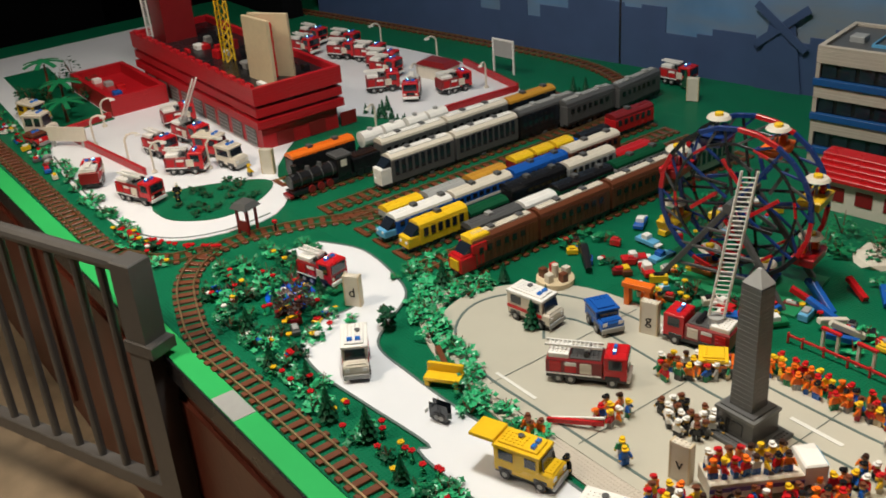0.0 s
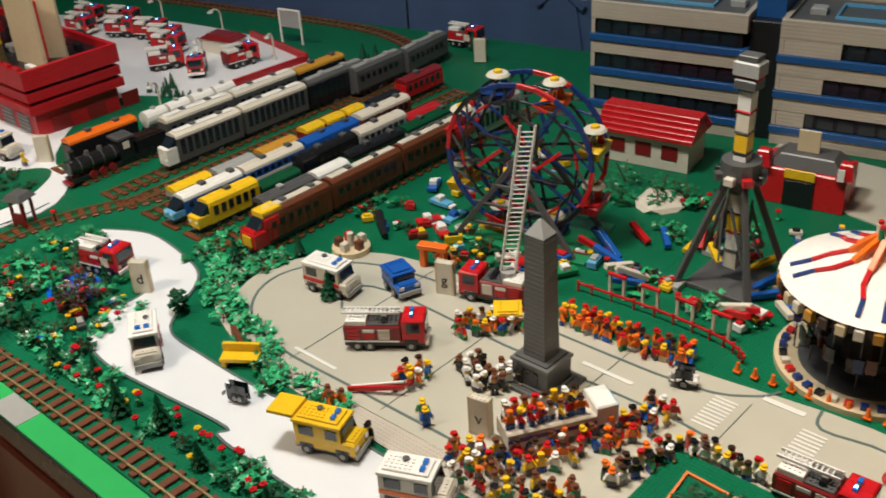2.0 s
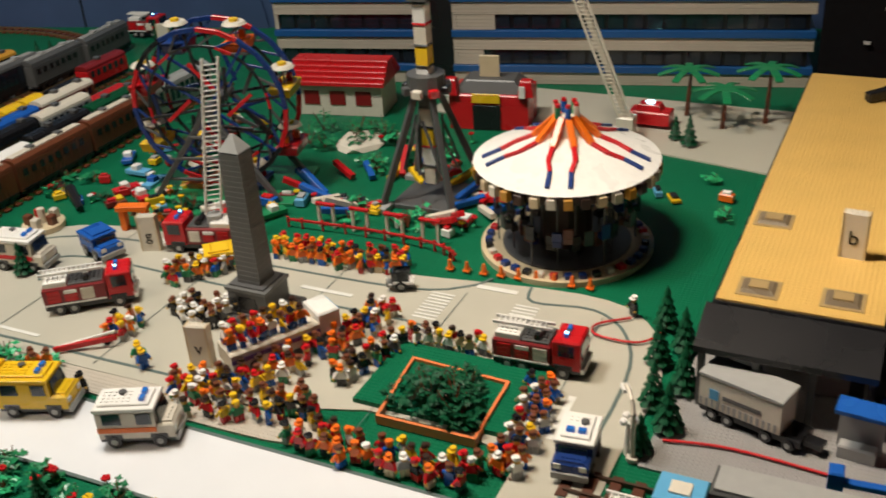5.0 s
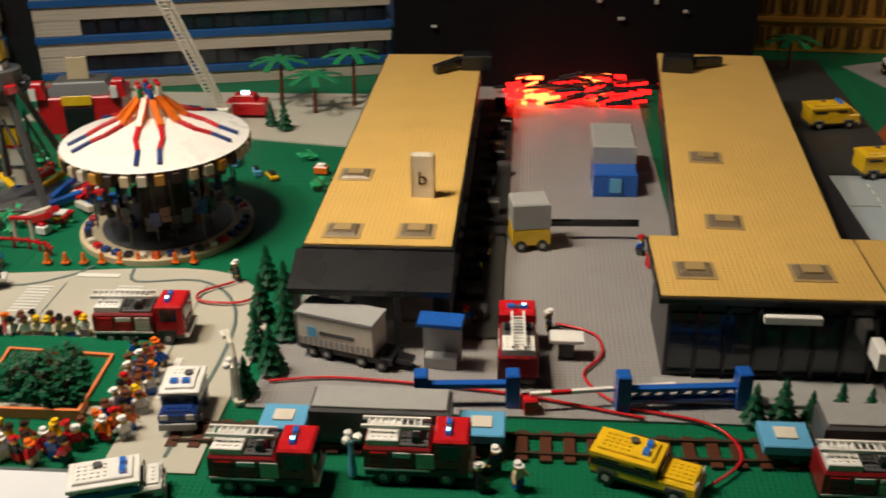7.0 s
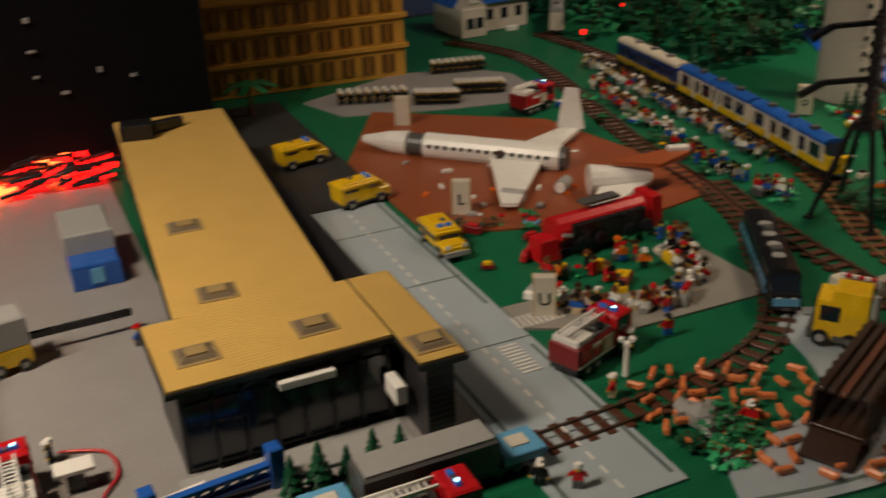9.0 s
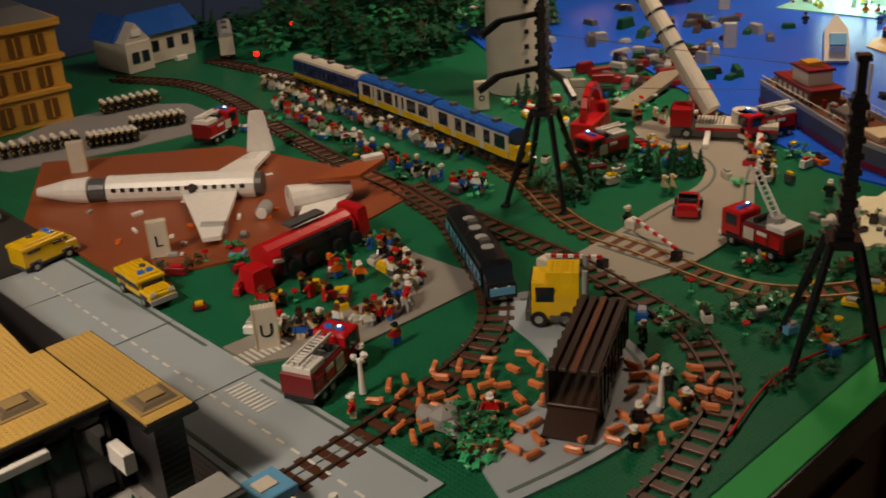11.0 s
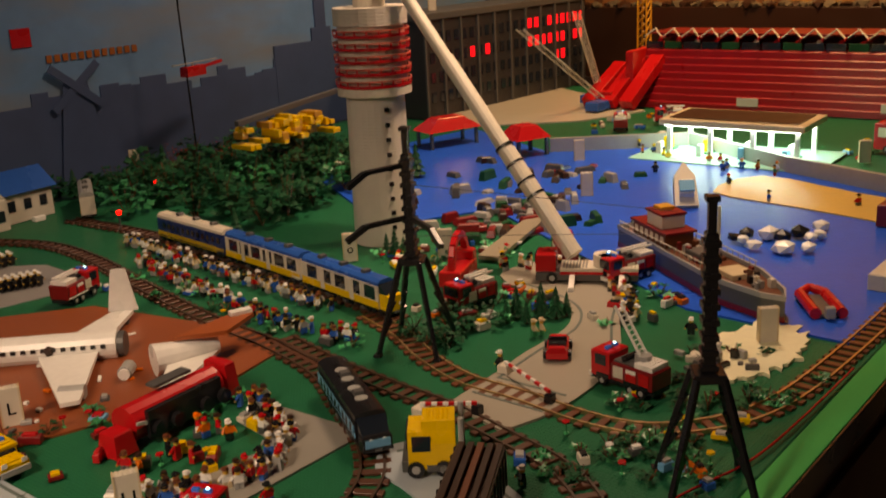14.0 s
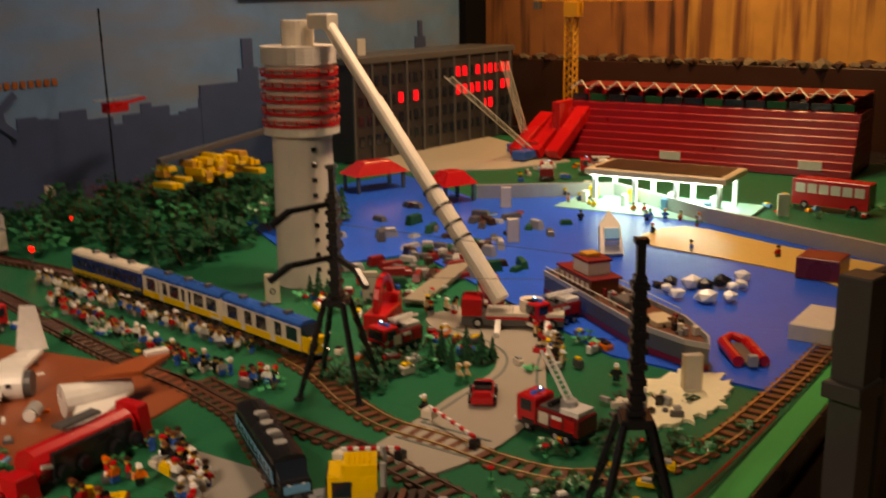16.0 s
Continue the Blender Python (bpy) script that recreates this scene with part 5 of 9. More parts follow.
part("gable", Mesh().prism([(0.0, 0.10), (0.098, 0.10), (0.05, 0.16)], -0.018, 0.034, G_WHITEW, pose(0, 0, 0, 0, 0, 90) @ Matrix.Scale(-1, 4, (0, 1, 0))), wing)
part("roof_window", Mesh().box(0.03, -0.023, 0.118, 0.065, -0.0185, 0.14, WHITE), wing)
for x, y, z in ((0.02, -0.023, 0.03), (0.058, -0.023, 0.03), (0.13, 0.027, 0.04), (0.19, 0.027, 0.04), (0.25, 0.027, 0.04)):
    part("window", Mesh().box(x, y, z, x + 0.026, y + 0.0025, z + 0.036, GLASS, bev=0.0003), house)
part("step", Mesh().box(0.19, -0.02, 0, 0.23, 0.0, 0.016, WHITE), house)

# fairground houses
def red_house(x, y, turn, w, d, h, label):
    ob = thing("toy_house", label, "house", m=at(x, y, turn, 0.002))
    part("wall", Mesh().box(0, 0, 0, w, d, h, OFFW), ob)
    for k in range(5):
        part("roof_tile", Mesh().box(-0.012, -0.014 + d * 0.1 * k, h + 0.011 * k, w + 0.012, d + 0.014 - d * 0.1 * k, h + 0.0108 + 0.011 * k, RED, bev=0.0015), ob)
    for k in range(3):
        part("window", Mesh().box(w * (0.1 + 0.3 * k), -0.002, h * 0.35, w * (0.28 + 0.3 * k), -0.0003, h * 0.8, DRED, bev=0.0003), ob)
    return ob


red_house(-0.64, 2.60, 10, 0.24, 0.12, 0.085, "white fairground house with a bright red tiled roof")
gate = thing("ride_station", "red toy ride station with a black doorway and yellow sign", "building", m=at(-0.20, 2.62, 10, 0.002))
part("wall", Mesh().box(0, 0, 0, 0.20, 0.12, 0.09, RED), gate)
part("doorway", Mesh().box(0.06, -0.003, 0.0, 0.13, -0.0005, 0.065, BLACK), gate)
part("sign", Mesh().box(0.06, -0.006, 0.072, 0.13, -0.001, 0.095, YELLOW), gate, "yellow sign board")
part("roof", Mesh().box(0.01, 0.01, 0.0905, 0.19, 0.11, 0.12, DGREY, taper=0.3), gate, "dark roof")
for x in (-0.015, 0.175):
    part("wing", Mesh().box(x, -0.01, 0.091, x + 0.04, 0.03, 0.13, RED, taper=0.3), gate)
    part("white_trim", Mesh().box(x + 0.005, -0.014, 0.09, x + 0.02, -0.011, 0.12, WHITE), gate)
part("top_sign", Mesh().box(0.07, 0.05, 0.121, 0.12, 0.056, 0.175, TAN), gate, "tan framed top sign")

# ---- monuments and rides ----
ob = thing("obelisk", "grey toy-brick obelisk on a stepped dark base", "monument", m=at(-0.165, 1.715, 0, 0.005))
part("base", Mesh().box(-0.062, -0.054, 0, 0.062, 0.054, 0.008, DGREY).studs(-0.06, -0.052, 0.06, -0.04, 0.008, DGREY).studs(0.042, -0.04, 0.06, 0.05, 0.008, DGREY).box(-0.048, -0.042, 0.008, 0.048, 0.042, 0.012, DGREY), ob)
part("plinth", Mesh().box(-0.04, -0.036, 0.012, 0.04, 0.036, 0.055, DGREY), ob)
part("plaque", Mesh().box(-0.018, -0.038, 0.02, 0.018, -0.0362, 0.045, BLACK, bev=0.0003), ob)
mono = studded("obelisk grey plastic", (0.13, 0.13, 0.125), 0.4, courses=True)
part("cornice", Mesh().box(-0.043, -0.039, 0.055, 0.043, 0.039, 0.062, mono).box(-0.036, -0.032, 0.062, 0.036, 0.032, 0.0655, DGREY), ob)
part("shaft", Mesh().box(-0.024, -0.022, 0.0655, 0.024, 0.022, 0.315, mono, taper=0.15), ob, "tapered grey shaft")
part("tip", Mesh().box(-0.0205, -0.0187, 0.315, 0.0205, 0.0187, 0.342, GREY, taper=0.85, bev=0.0003), ob)

car = thing("carousel", "white swing carousel with red and blue ribs over a cream deck", "carousel", m=at(0.275, 2.13, 0, 0.0))
part("deck", Mesh().cyl(0, 0, 0, 0.012, 0.168, TAN, 40), car, "cream round deck")
part("deck_ring", Mesh().cyl(0, 0, 0.012, 0.016, 0.125, DGREY, 40), car)
part("core", Mesh().cyl(0, 0, 0.016, 0.17, 0.05, DBROWN, 16), car, "dark brown core")
part("rim", Mesh().cyl(0, 0, 0.166, 0.186, 0.166, DBROWN, 40), car, "dark trimmed rim")
can = part("canopy", Mesh().cyl(0, 0, 0.188, 0.238, 0.176, WHITE, 40, 0.035), car, "white canopy")
part("crown", Mesh().cyl(0, 0, 0.238, 0.27, 0.034, OFFW, 12, 0.02), car)


def on_canopy(r, a, lift=0.003):
    return (r * math.cos(a), r * math.sin(a), 0.188 + 0.05 * (0.176 - r) / 0.141 + lift)


for k in range(10):
    a = math.radians(36 * k + 14)
    bend = 0.16 if k % 2 else -0.16
    part("hub_arm", Mesh().beam((0.018 * math.cos(a), 0.018 * math.sin(a), 0.272), on_canopy(0.062, a), 0.012, 0.010, ORANGE), can, "orange hub arm")
    part("rib", Mesh().beam(on_canopy(0.062, a), on_canopy(0.095, a + bend * 0.35), 0.009, 0.007, RED).beam(on_canopy(0.095, a + bend * 0.35), on_canopy(0.122, a + bend), 0.008, 0.006, RED), can, "curved red rib")
    part("rib_tip", Mesh().beam(on_canopy(0.122, a + bend), on_canopy(0.158, a + bend * 1.15), 0.008, 0.005, DBLUE), can, "dark blue rib tip")
for k in range(36):
    a = math.radians(10 * k)
    c, s = math.cos(a), math.sin(a)
    part("rim_block", Mesh().box(-0.008, -0.010, 0, 0.008, 0.005, 0.020, (OFFW, GOLD, DBROWN, TAN)[k % 4], m=Matrix.Translation((0.173 * c, 0.173 * s, 0.163)) @ pose(0, 0, 0, 0, 0, 10 * k - 90)), car)
    part("deck_block", Mesh().box(-0.007, -0.007, 0, 0.007, 0.007, 0.009, (DBLUE, BLACK, OFFW, RED, DBLUE)[k % 5], m=Matrix.Translation((0.152 * c, 0.152 * s, 0.0122)) @ pose(0, 0, 0, 0, 0, 10 * k)), car)
    r = (0.085, 0.108, 0.132)[k % 3]
    if k % 2 == 0:
        part("pole", Mesh().rod((r * c, r * s, 0.016), (r * c, r * s, 0.166), 0.0018, DGREY, 6), car)
    part("seat", Mesh().box(-0.009, -0.007, 0, 0.009, 0.007, 0.012, (DBLUE, BROWN, BLACK, DGREY)[k % 4], m=Matrix.Translation((r * c, r * s, 0.035 + 0.02 * (k % 3))) @ pose(0, 0, 0, 0, 0, 10 * k - 90)).box(-0.009, 0.004, 0.012, 0.009, 0.008, 0.030, (DBLUE, BROWN, BLACK, DGREY)[k % 4], m=Matrix.Translation((r * c, r * s, 0.035 + 0.02 * (k % 3))) @ pose(0, 0, 0, 0, 0, 10 * k - 90)), car)
for k in range(6):
    a = math.radians(60 * k)
    part("top_figure", Mesh().cyl(0.02 * math.cos(a), 0.02 * math.sin(a), 0.27, 0.292, 0.006, (OFFW, GREEN, BLUE)[k % 3], 8).cyl(0.02 * math.cos(a), 0.02 * math.sin(a), 0.292, 0.298, 0.005, RED, 8), car)


fw = thing("ferris_wheel", "blue and red toy ferris wheel with white-roofed gondolas", "ferris wheel", m=at(-0.545, 2.16, 14, 0.002))
R, HZ = 0.175, 0.205
for y in (-0.045, 0.045):
    for k in range(24):
        a, b = math.radians(15 * k), math.radians(15 * k + 15)
        part("rim_segment", Mesh().beam((R * math.cos(a), y, HZ + R * math.sin(a)), (R * math.cos(b), y, HZ + R * math.sin(b)), 0.008, 0.010, (DBLUE, DBLUE, RED, DBLUE, BLACK, RED)[k // 2 % 6]), fw)
        part("lattice", Mesh().beam((R * math.cos(a), y, HZ + R * math.sin(a)), (0.8 * R * math.cos(b), y, HZ + 0.8 * R * math.sin(b)), 0.004, 0.005, DGREY if k % 2 else DBLUE).beam((0.8 * R * math.cos(a), y, HZ + 0.8 * R * math.sin(a)), (0.8 * R * math.cos(b), y, HZ + 0.8 * R * math.sin(b)), 0.005, 0.006, RED if k % 4 == 0 else BLACK), fw)
    for k in range(8):
        a = math.radians(45 * k + 10)
        part("spoke", Mesh().beam((0.02 * math.cos(a), y, HZ + 0.02 * math.sin(a)), (R * math.cos(a), y, HZ + R * math.sin(a)), 0.005, 0.006, DBLUE if k % 2 else BLACK), fw)
    for s in (-1, 1):
        part("support_leg", Mesh().beam((0, y * 1.5, HZ), (s * 0.15, y * 1.9, 0), 0.012, 0.012, DGREY), fw)
for k in range(16):
    a, b = math.radians(22.5 * k), math.radians(22.5 * k + 40)
    y = -0.045 if k % 2 else 0.045
    part("truss", Mesh().beam((0.045 * math.cos(a), y, HZ + 0.045 * math.sin(a)), (0.105 * math.cos(b), y, HZ + 0.105 * math.sin(b)), 0.006, 0.008, (DGREY, BLACK, DBLUE, RED)[k % 4]), fw)
for z in (0.05, 0.10, 0.15):
    for y in (-0.08, 0.08):
        part("support_bar", Mesh().beam((-0.15 * (1 - z / HZ), y, z), (0.15 * (1 - z / HZ), y, z), 0.006, 0.006, DGREY), fw)
part("axle", Mesh().rod((0, -0.075, HZ), (0, 0.075, HZ), 0.012, DGREY, 10), fw)
part("base", Mesh().box(-0.18, -0.10, 0, 0.18, 0.10, 0.006, GREEN), fw)
for k in range(8):
    a = math.radians(45 * k + 22)
    x, z = R * math.cos(a), HZ + R * math.sin(a)
    g = part("gondola", Mesh().box(x - 0.022, -0.036, z - 0.045, x + 0.022, 0.036, z - 0.022, (YELLOW, ORANGE, DBLUE, RED)[k % 4], taper=-0.15), fw)
    part("gondola_roof", Mesh().cyl(x, 0, z + 0.012, z + 0.018, 0.027, OFFW, 14, 0.022).cyl(x, 0, z + 0.018, z + 0.024, 0.010, YELLOW, 10), g, "white round roof")
    part("gondola_post", Mesh().rod((x, 0, z - 0.022), (x, 0, z + 0.012), 0.0025, GREY, 6), g)
    for j in (-0.014, 0.014):
        part("rider", Mesh().box(x + j * .6 - 0.006, j - 0.005, z - 0.022, x + j * .6 + 0.006, j + 0.005, z - 0.004, (RED, ORANGE, BLUE)[k % 3]), g)
    part("cross_bar", Mesh().rod((x, -0.045, z), (x, 0.045, z), 0.003, DGREY, 6), g)

tr = thing("tower_ride", "tall swing tower ride of black, white and yellow beams", "ride", m=at(-0.065, 2.24, 0, 0.002))
for k, mt in enumerate((OFFW, WHITE, YELLOW, OFFW, DGREY, WHITE, YELLOW, OFFW, WHITE)):
    part("mast_block", Mesh().box(-0.0135, -0.0135, 0.04 + 0.044 * k, 0.0135, 0.0135, 0.0796 + 0.044 * k, mt).box(-0.015, -0.015, 0.0796 + 0.044 * k, 0.015, 0.015, 0.0836 + 0.044 * k, (DGREY, RED, BLACK)[k % 3]), tr)
part("head", Mesh().box(-0.022, -0.02, 0.436, 0.022, 0.02, 0.455, DGREY).box(-0.024, -0.012, 0.455, 0.024, 0.012, 0.462, RED).box(-0.026, -0.02, 0.462, 0.026, 0.02, 0.49, GREY).box(-0.02, -0.016, 0.49, 0.02, 0.016, 0.502, DGREY), tr)
for k in range(8):
    a = math.radians(45 * k)
    part("ride_seat", Mesh().box(-0.010, -0.007, 0, 0.010, 0.007, 0.016, (BLACK, DGREY, OFFW, RED)[k % 4], m=Matrix.Translation((0.045 * math.cos(a), 0.045 * math.sin(a), 0.245)) @ pose(0, 0, 0, 0, 0, 45 * k - 90)), tr)
    part("ride_leg_brace", Mesh().beam((0.03 * math.cos(a), 0.03 * math.sin(a), 0.19), (0.062 * math.cos(a + 0.78), 0.062 * math.sin(a + 0.78), 0.08), 0.005, 0.005, DGREY), tr)
for sx, sy in ((-1, -1), (1, -1), (1, 1), (-1, 1)):
    part("leg", Mesh().beam((sx * 0.016, sy * 0.016, 0.25), (sx * 0.085, sy * 0.085, 0.0), 0.013, 0.013, DGREY), tr)
    part("foot", Mesh().box(sx * 0.085 - 0.02, sy * 0.085 - 0.02, 0, sx * 0.085 + 0.02, sy * 0.085 + 0.02, 0.012, GREY), tr)
part("platform", Mesh().box(-0.07, -0.07, 0.0, 0.07, 0.07, 0.010, DGREY), tr)
part("collar", Mesh().cyl(0, 0, 0.25, 0.285, 0.04, DGREY, 12), tr)

# ---- harbour and tower ----
PINKR = mat("pale red plastic", (0.60, 0.13, 0.09), 0.3)
ct = thing("control_tower", "tall white round brick tower with red-banded lookout", "tower", m=at(3.2, 2.505, 0, 0.002))
part("shaft", Mesh().cyl(0, 0, 0, 0.43, 0.088, G_WHITEW, 28, 0.083), ct)
for k in range(9):
    part("window", Mesh().box(-0.006, -0.0905, 0.05 + 0.042 * k, 0.006, -0.083, 0.062 + 0.042 * k, BLACK, bev=0.0004, m=pose(0, 0, 0, 0, 0, -28)), ct)
part("collar", Mesh().cyl(0, 0, 0.43, 0.452, 0.105, OFFW, 28), ct)
for k in range(5):
    z = 0.452 + 0.034 * k
    part("deck_glazing", Mesh().cyl(0, 0, z, z + 0.034, 0.094, OFFW, 28), ct)
    part("deck", Mesh().cyl(0, 0, z + 0.001, z + 0.009, 0.106, RED, 28), ct, "red lookout deck")
    part("rail", Mesh().strip(arc(0, 0, 0.1065, 0, 345, 23), 0.003, z + 0.018, z + 0.022, PINKR, True), ct, "pale red rail")
    for j in range(20):
        part("post", Mesh().box(-0.002, -0.108, z + 0.009, 0.002, -0.105, z + 0.018, RED, bev=0.0003, m=pose(0, 0, 0, 0, 0, 18 * j)), ct)
part("crown", Mesh().cyl(0, 0, 0.62, 0.668, 0.103, G_WHITEW, 28), ct)
part("turret", Mesh().cyl(0, 0, 0.668, 0.735, 0.045, OFFW, 20), ct)

GLOWDIM = mat("dim red window light", (1.0, 0.012, 0.02), 0.4, emit=1.1)
bb = thing("black_warehouse", "dark brick warehouse with rows of red-lit windows", "building", m=at(4.85, 3.70, -3, 0.004))
part("wall", Mesh().box(0, 0, 0, 1.35, 0.3, 0.47, G_DKW), bb)
part("cornice", Mesh().box(-0.01, -0.01, 0.47, 1.36, 0.31, 0.50, DGREY), bb)
for r in range(4):
    for k in range(22):
        lit = (r in (2, 3) and k > 12 and (k * 7 + r) % 9) or (r == 2 and 3 < k < 9 and k % 2) or (r == 1 and k in (17, 18))
        part("window", Mesh().box(0.04 + 0.0595 * k, -0.004, 0.075 + 0.095 * r, 0.072 + 0.0595 * k, -0.0006, 0.125 + 0.095 * r, GLOWDIM if lit else GLASS, bev=0.0004), bb)
for k in range(11):
    part("pier", Mesh().box(0.0 + 0.131 * k, -0.010, 0.0, 0.012 + 0.131 * k, -0.0005, 0.468, DGREY, bev=0.0006), bb)
st = thing("stadium", "red toy stadium stand with a glazed roof edge", "stadium", m=at(5.62, 1.60, 3, 0.004))
SL = 1.36
for k in range(8):
    part("stand_step", Mesh().box(0.018 * k, 0.0, 0.0 if k == 0 else 0.033 * k, 0.4, SL, 0.033 * (k + 1) - 0.0004, mat("crimson plastic", (0.34, 0.010, 0.018), 0.3)), st)
part("back_wall", Mesh().box(0.401, 0, 0, 0.44, SL, 0.33, DRED), st)
for k in range(14):
    y = 0.03 + 0.096 * k
    part("roof_pane", Mesh().box(0.135, y, 0.268, 0.142, y + 0.086, 0.302, GLASS if k % 3 else DGREEN, bev=0.0004), st, "dark glazed pane")
    part("roof_truss", Mesh().beam((0.40, y, 0.330), (0.10, y, 0.322), 0.010, 0.012, RED), st)
    part("strut", Mesh().rod((0.12, y, 0.325), (0.16, y + 0.05, 0.362), 0.004, OFFW, 5), st)
    part("strut", Mesh().rod((0.12, y + 0.09, 0.325), (0.16, y + 0.05, 0.362), 0.004, GREY, 5), st)
    part("spectator", Mesh().box(0.18, y + 0.02, 0.2645, 0.20, y + 0.05, 0.310, (RED, RED, OFFW)[k % 3], taper=0.3), st)
part("roof", Mesh().box(0.16, 0, 0.334, 0.42, SL, 0.341, DRED), st, "dark red roof sheet")
part("end_wall", Mesh().box(-0.02, SL + 0.001, 0, 0.42, SL + 0.04, 0.27, RED), st)
for k in range(3):
    part("end_ramp", Mesh().beam((-0.14, SL - 0.02 + 0.10 * k, 0.03), (0.12, SL - 0.07 + 0.10 * k, 0.225 - 0.02 * k), 0.075, 0.05, RED), st, "bright red sloping ramp")
    part("ramp_base", Mesh().box(-0.05, SL - 0.05 + 0.10 * k + (0.05 if k == 0 else 0.0), 0.0, 0.10, SL + 0.02 + 0.10 * k, 0.07, DRED), st)
for y0 in (0.12, 0.75):
    part("banner_wall", Mesh().box(-0.006, y0, 0.028, -0.001, y0 + 0.10, 0.066, OFFW, bev=0.0004), st, "pale printed panel")

gs = thing("petrol_station", "brightly lit toy petrol station with a flat canopy", "petrol station", m=at(4.68, 2.05, 3, 0.004))
part("floor", Mesh().box(-0.20, -0.34, 0, 0.18, 0.36, 0.006, TEAL), gs)
part("canopy", Mesh().box(-0.12, -0.27, 0.124, 0.15, 0.27, 0.146, TAN), gs, "tan canopy")
part("canopy_top", Mesh().box(-0.09, -0.24, 0.146, 0.12, 0.24, 0.150, DBROWN), gs, "dark canopy top")
part("canopy_light", Mesh().box(-0.11, -0.255, 0.1205, 0.13, 0.255, 0.1236, GLOWWHITE, bev=0.0003), gs, "white light panel under the canopy")
for y in (-0.24, -0.08, 0.08, 0.24):
    for x in (-0.09, 0.11):
        part("column", Mesh().box(x - 0.008, y - 0.008, 0.006, x + 0.008, y + 0.008, 0.120, WHITE), gs)
    part("pump_island", Mesh().box(-0.04, y + 0.02, 0.006, 0.04, y + 0.07, 0.012, GREEN), gs, "green pump island")
    part("pump", Mesh().box(-0.02, y + 0.03, 0.0122, 0.02, y + 0.055, 0.058, YELLOW if y > 0 else WHITE), gs, "petrol pump")
    part("pump", Mesh().box(-0.09, y + 0.035, 0.006, -0.06, y + 0.055, 0.05, WHITE if y > 0 else LBLUE), gs, "petrol pump")

gc = thing("tower_crane", "yellow toy tower crane", "crane", m=at(6.0, 3.15, 0, 0.004))
m = Mesh()
for k in range(17):
    z = 0.04 * k
    for a, b in (((-1, -1), (1, -1)), ((1, -1), (1, 1)), ((1, 1), (-1, 1)), ((-1, 1), (-1, -1))):
        m.rod((a[0] * .025, a[1] * .025, z), (b[0] * .025, b[1] * .025, z + 0.04), 0.004, GOLD, 4)
for a in ((-1, -1), (1, -1), (1, 1), (-1, 1)):
    m.rod((a[0] * .025, a[1] * .025, 0), (a[0] * .025, a[1] * .025, 0.66), 0.006, GOLD, 4)
part("mast", m, gc)
jib = Mesh()
for k in range(14):
    y0, y1 = 0.22 - 0.055 * k, 0.165 - 0.055 * k
    jib.rod((-0.012, y0, 0.745), (-0.012, y1, 0.745), 0.003, GOLD, 4).rod((0.012, y0, 0.745), (0.012, y1, 0.745), 0.003, GOLD, 4).rod((0, y0, 0.77), (0, y1, 0.77), 0.003, GOLD, 4).rod((-0.012, y0, 0.745), (0, y1, 0.77), 0.002, GOLD, 4).rod((0.012, y1, 0.745), (0, y0, 0.77), 0.002, GOLD, 4)
part("jib", jib, gc)
part("crane_cab", Mesh().box(-0.035, -0.05, 0.664, 0.035, 0.03, 0.74, GOLD).cyl(0, 0, 0.74, 0.80, 0.006, GOLD, 6), gc)
part("counterweight", Mesh().box(-0.02, 0.19, 0.70, 0.02, 0.22, 0.744, DGREY), gc)

# ---- trains in the yard (engines face the camera side, -y) ----
def train(x, y0, cars):
    y = y0
    for fn in cars:
        o, L = fn
        o.matrix_basis = at(x, y + L / 2, 90)
        y += L + 0.008


def C(label, cat, L, body, roof, **k):
    return rail_car(label, cat, L, body, roof, **k), L


train(YARD[0], 1.69, [C("red and yellow nosed toy diesel engine with brown sides", "locomotive", 0.24, BROWN, BROWN, nose=RED, height=0.10, windows=False, ridge=OFFW),
                      C("brown toy passenger carriage with pale roof", "carriage", 0.24, BROWN, BROWN, height=0.10, ridge=OFFW, windows=False),
                      C("brown toy passenger carriage with pale roof", "carriage", 0.24, BROWN, BROWN, height=0.10, ridge=OFFW, windows=False),
                      C("grey toy passenger carriage", "carriage", 0.24, SILVER, GREY, height=0.10)])
nose = next(o for o in bpy.data.objects if o.name.startswith("rail_locomotive"))
part("nose_shield", Mesh().box(-0.124, -0.0255, 0.024, -0.055, 0.0255, 0.062, RED, bev=0.003), nose, "red nose shield")
part("nose_band", Mesh().box(-0.090, -0.0258, 0.0622, -0.045, 0.0258, 0.088, RED, bev=0.003), nose, "red band over the cab")
part("nose_top", Mesh().box(-0.088, -0.02, 0.0882, -0.03, 0.02, 0.104, YELLOW, bev=0.003), nose, "yellow cab roof")
part("nose_front", Mesh().box(-0.1275, -0.016, 0.030, -0.1242, 0.016, 0.056, YELLOW, bev=0.001), nose, "yellow nose badge")
train(YARD[1], 1.80, [C("black toy engine with red details", "locomotive", 0.17, BLACK, DGREY, height=0.075),
                      C("white and red toy goods wagon", "wagon", 0.11, DGREEN, WHITE, height=0.075), C("dark green toy carriage", "carriage", 0.20, DGREEN, BLACK, stripe=YELLOW),
                      C("dark toy carriage with a green roof", "carriage", 0.20, GREY, DGREEN)])
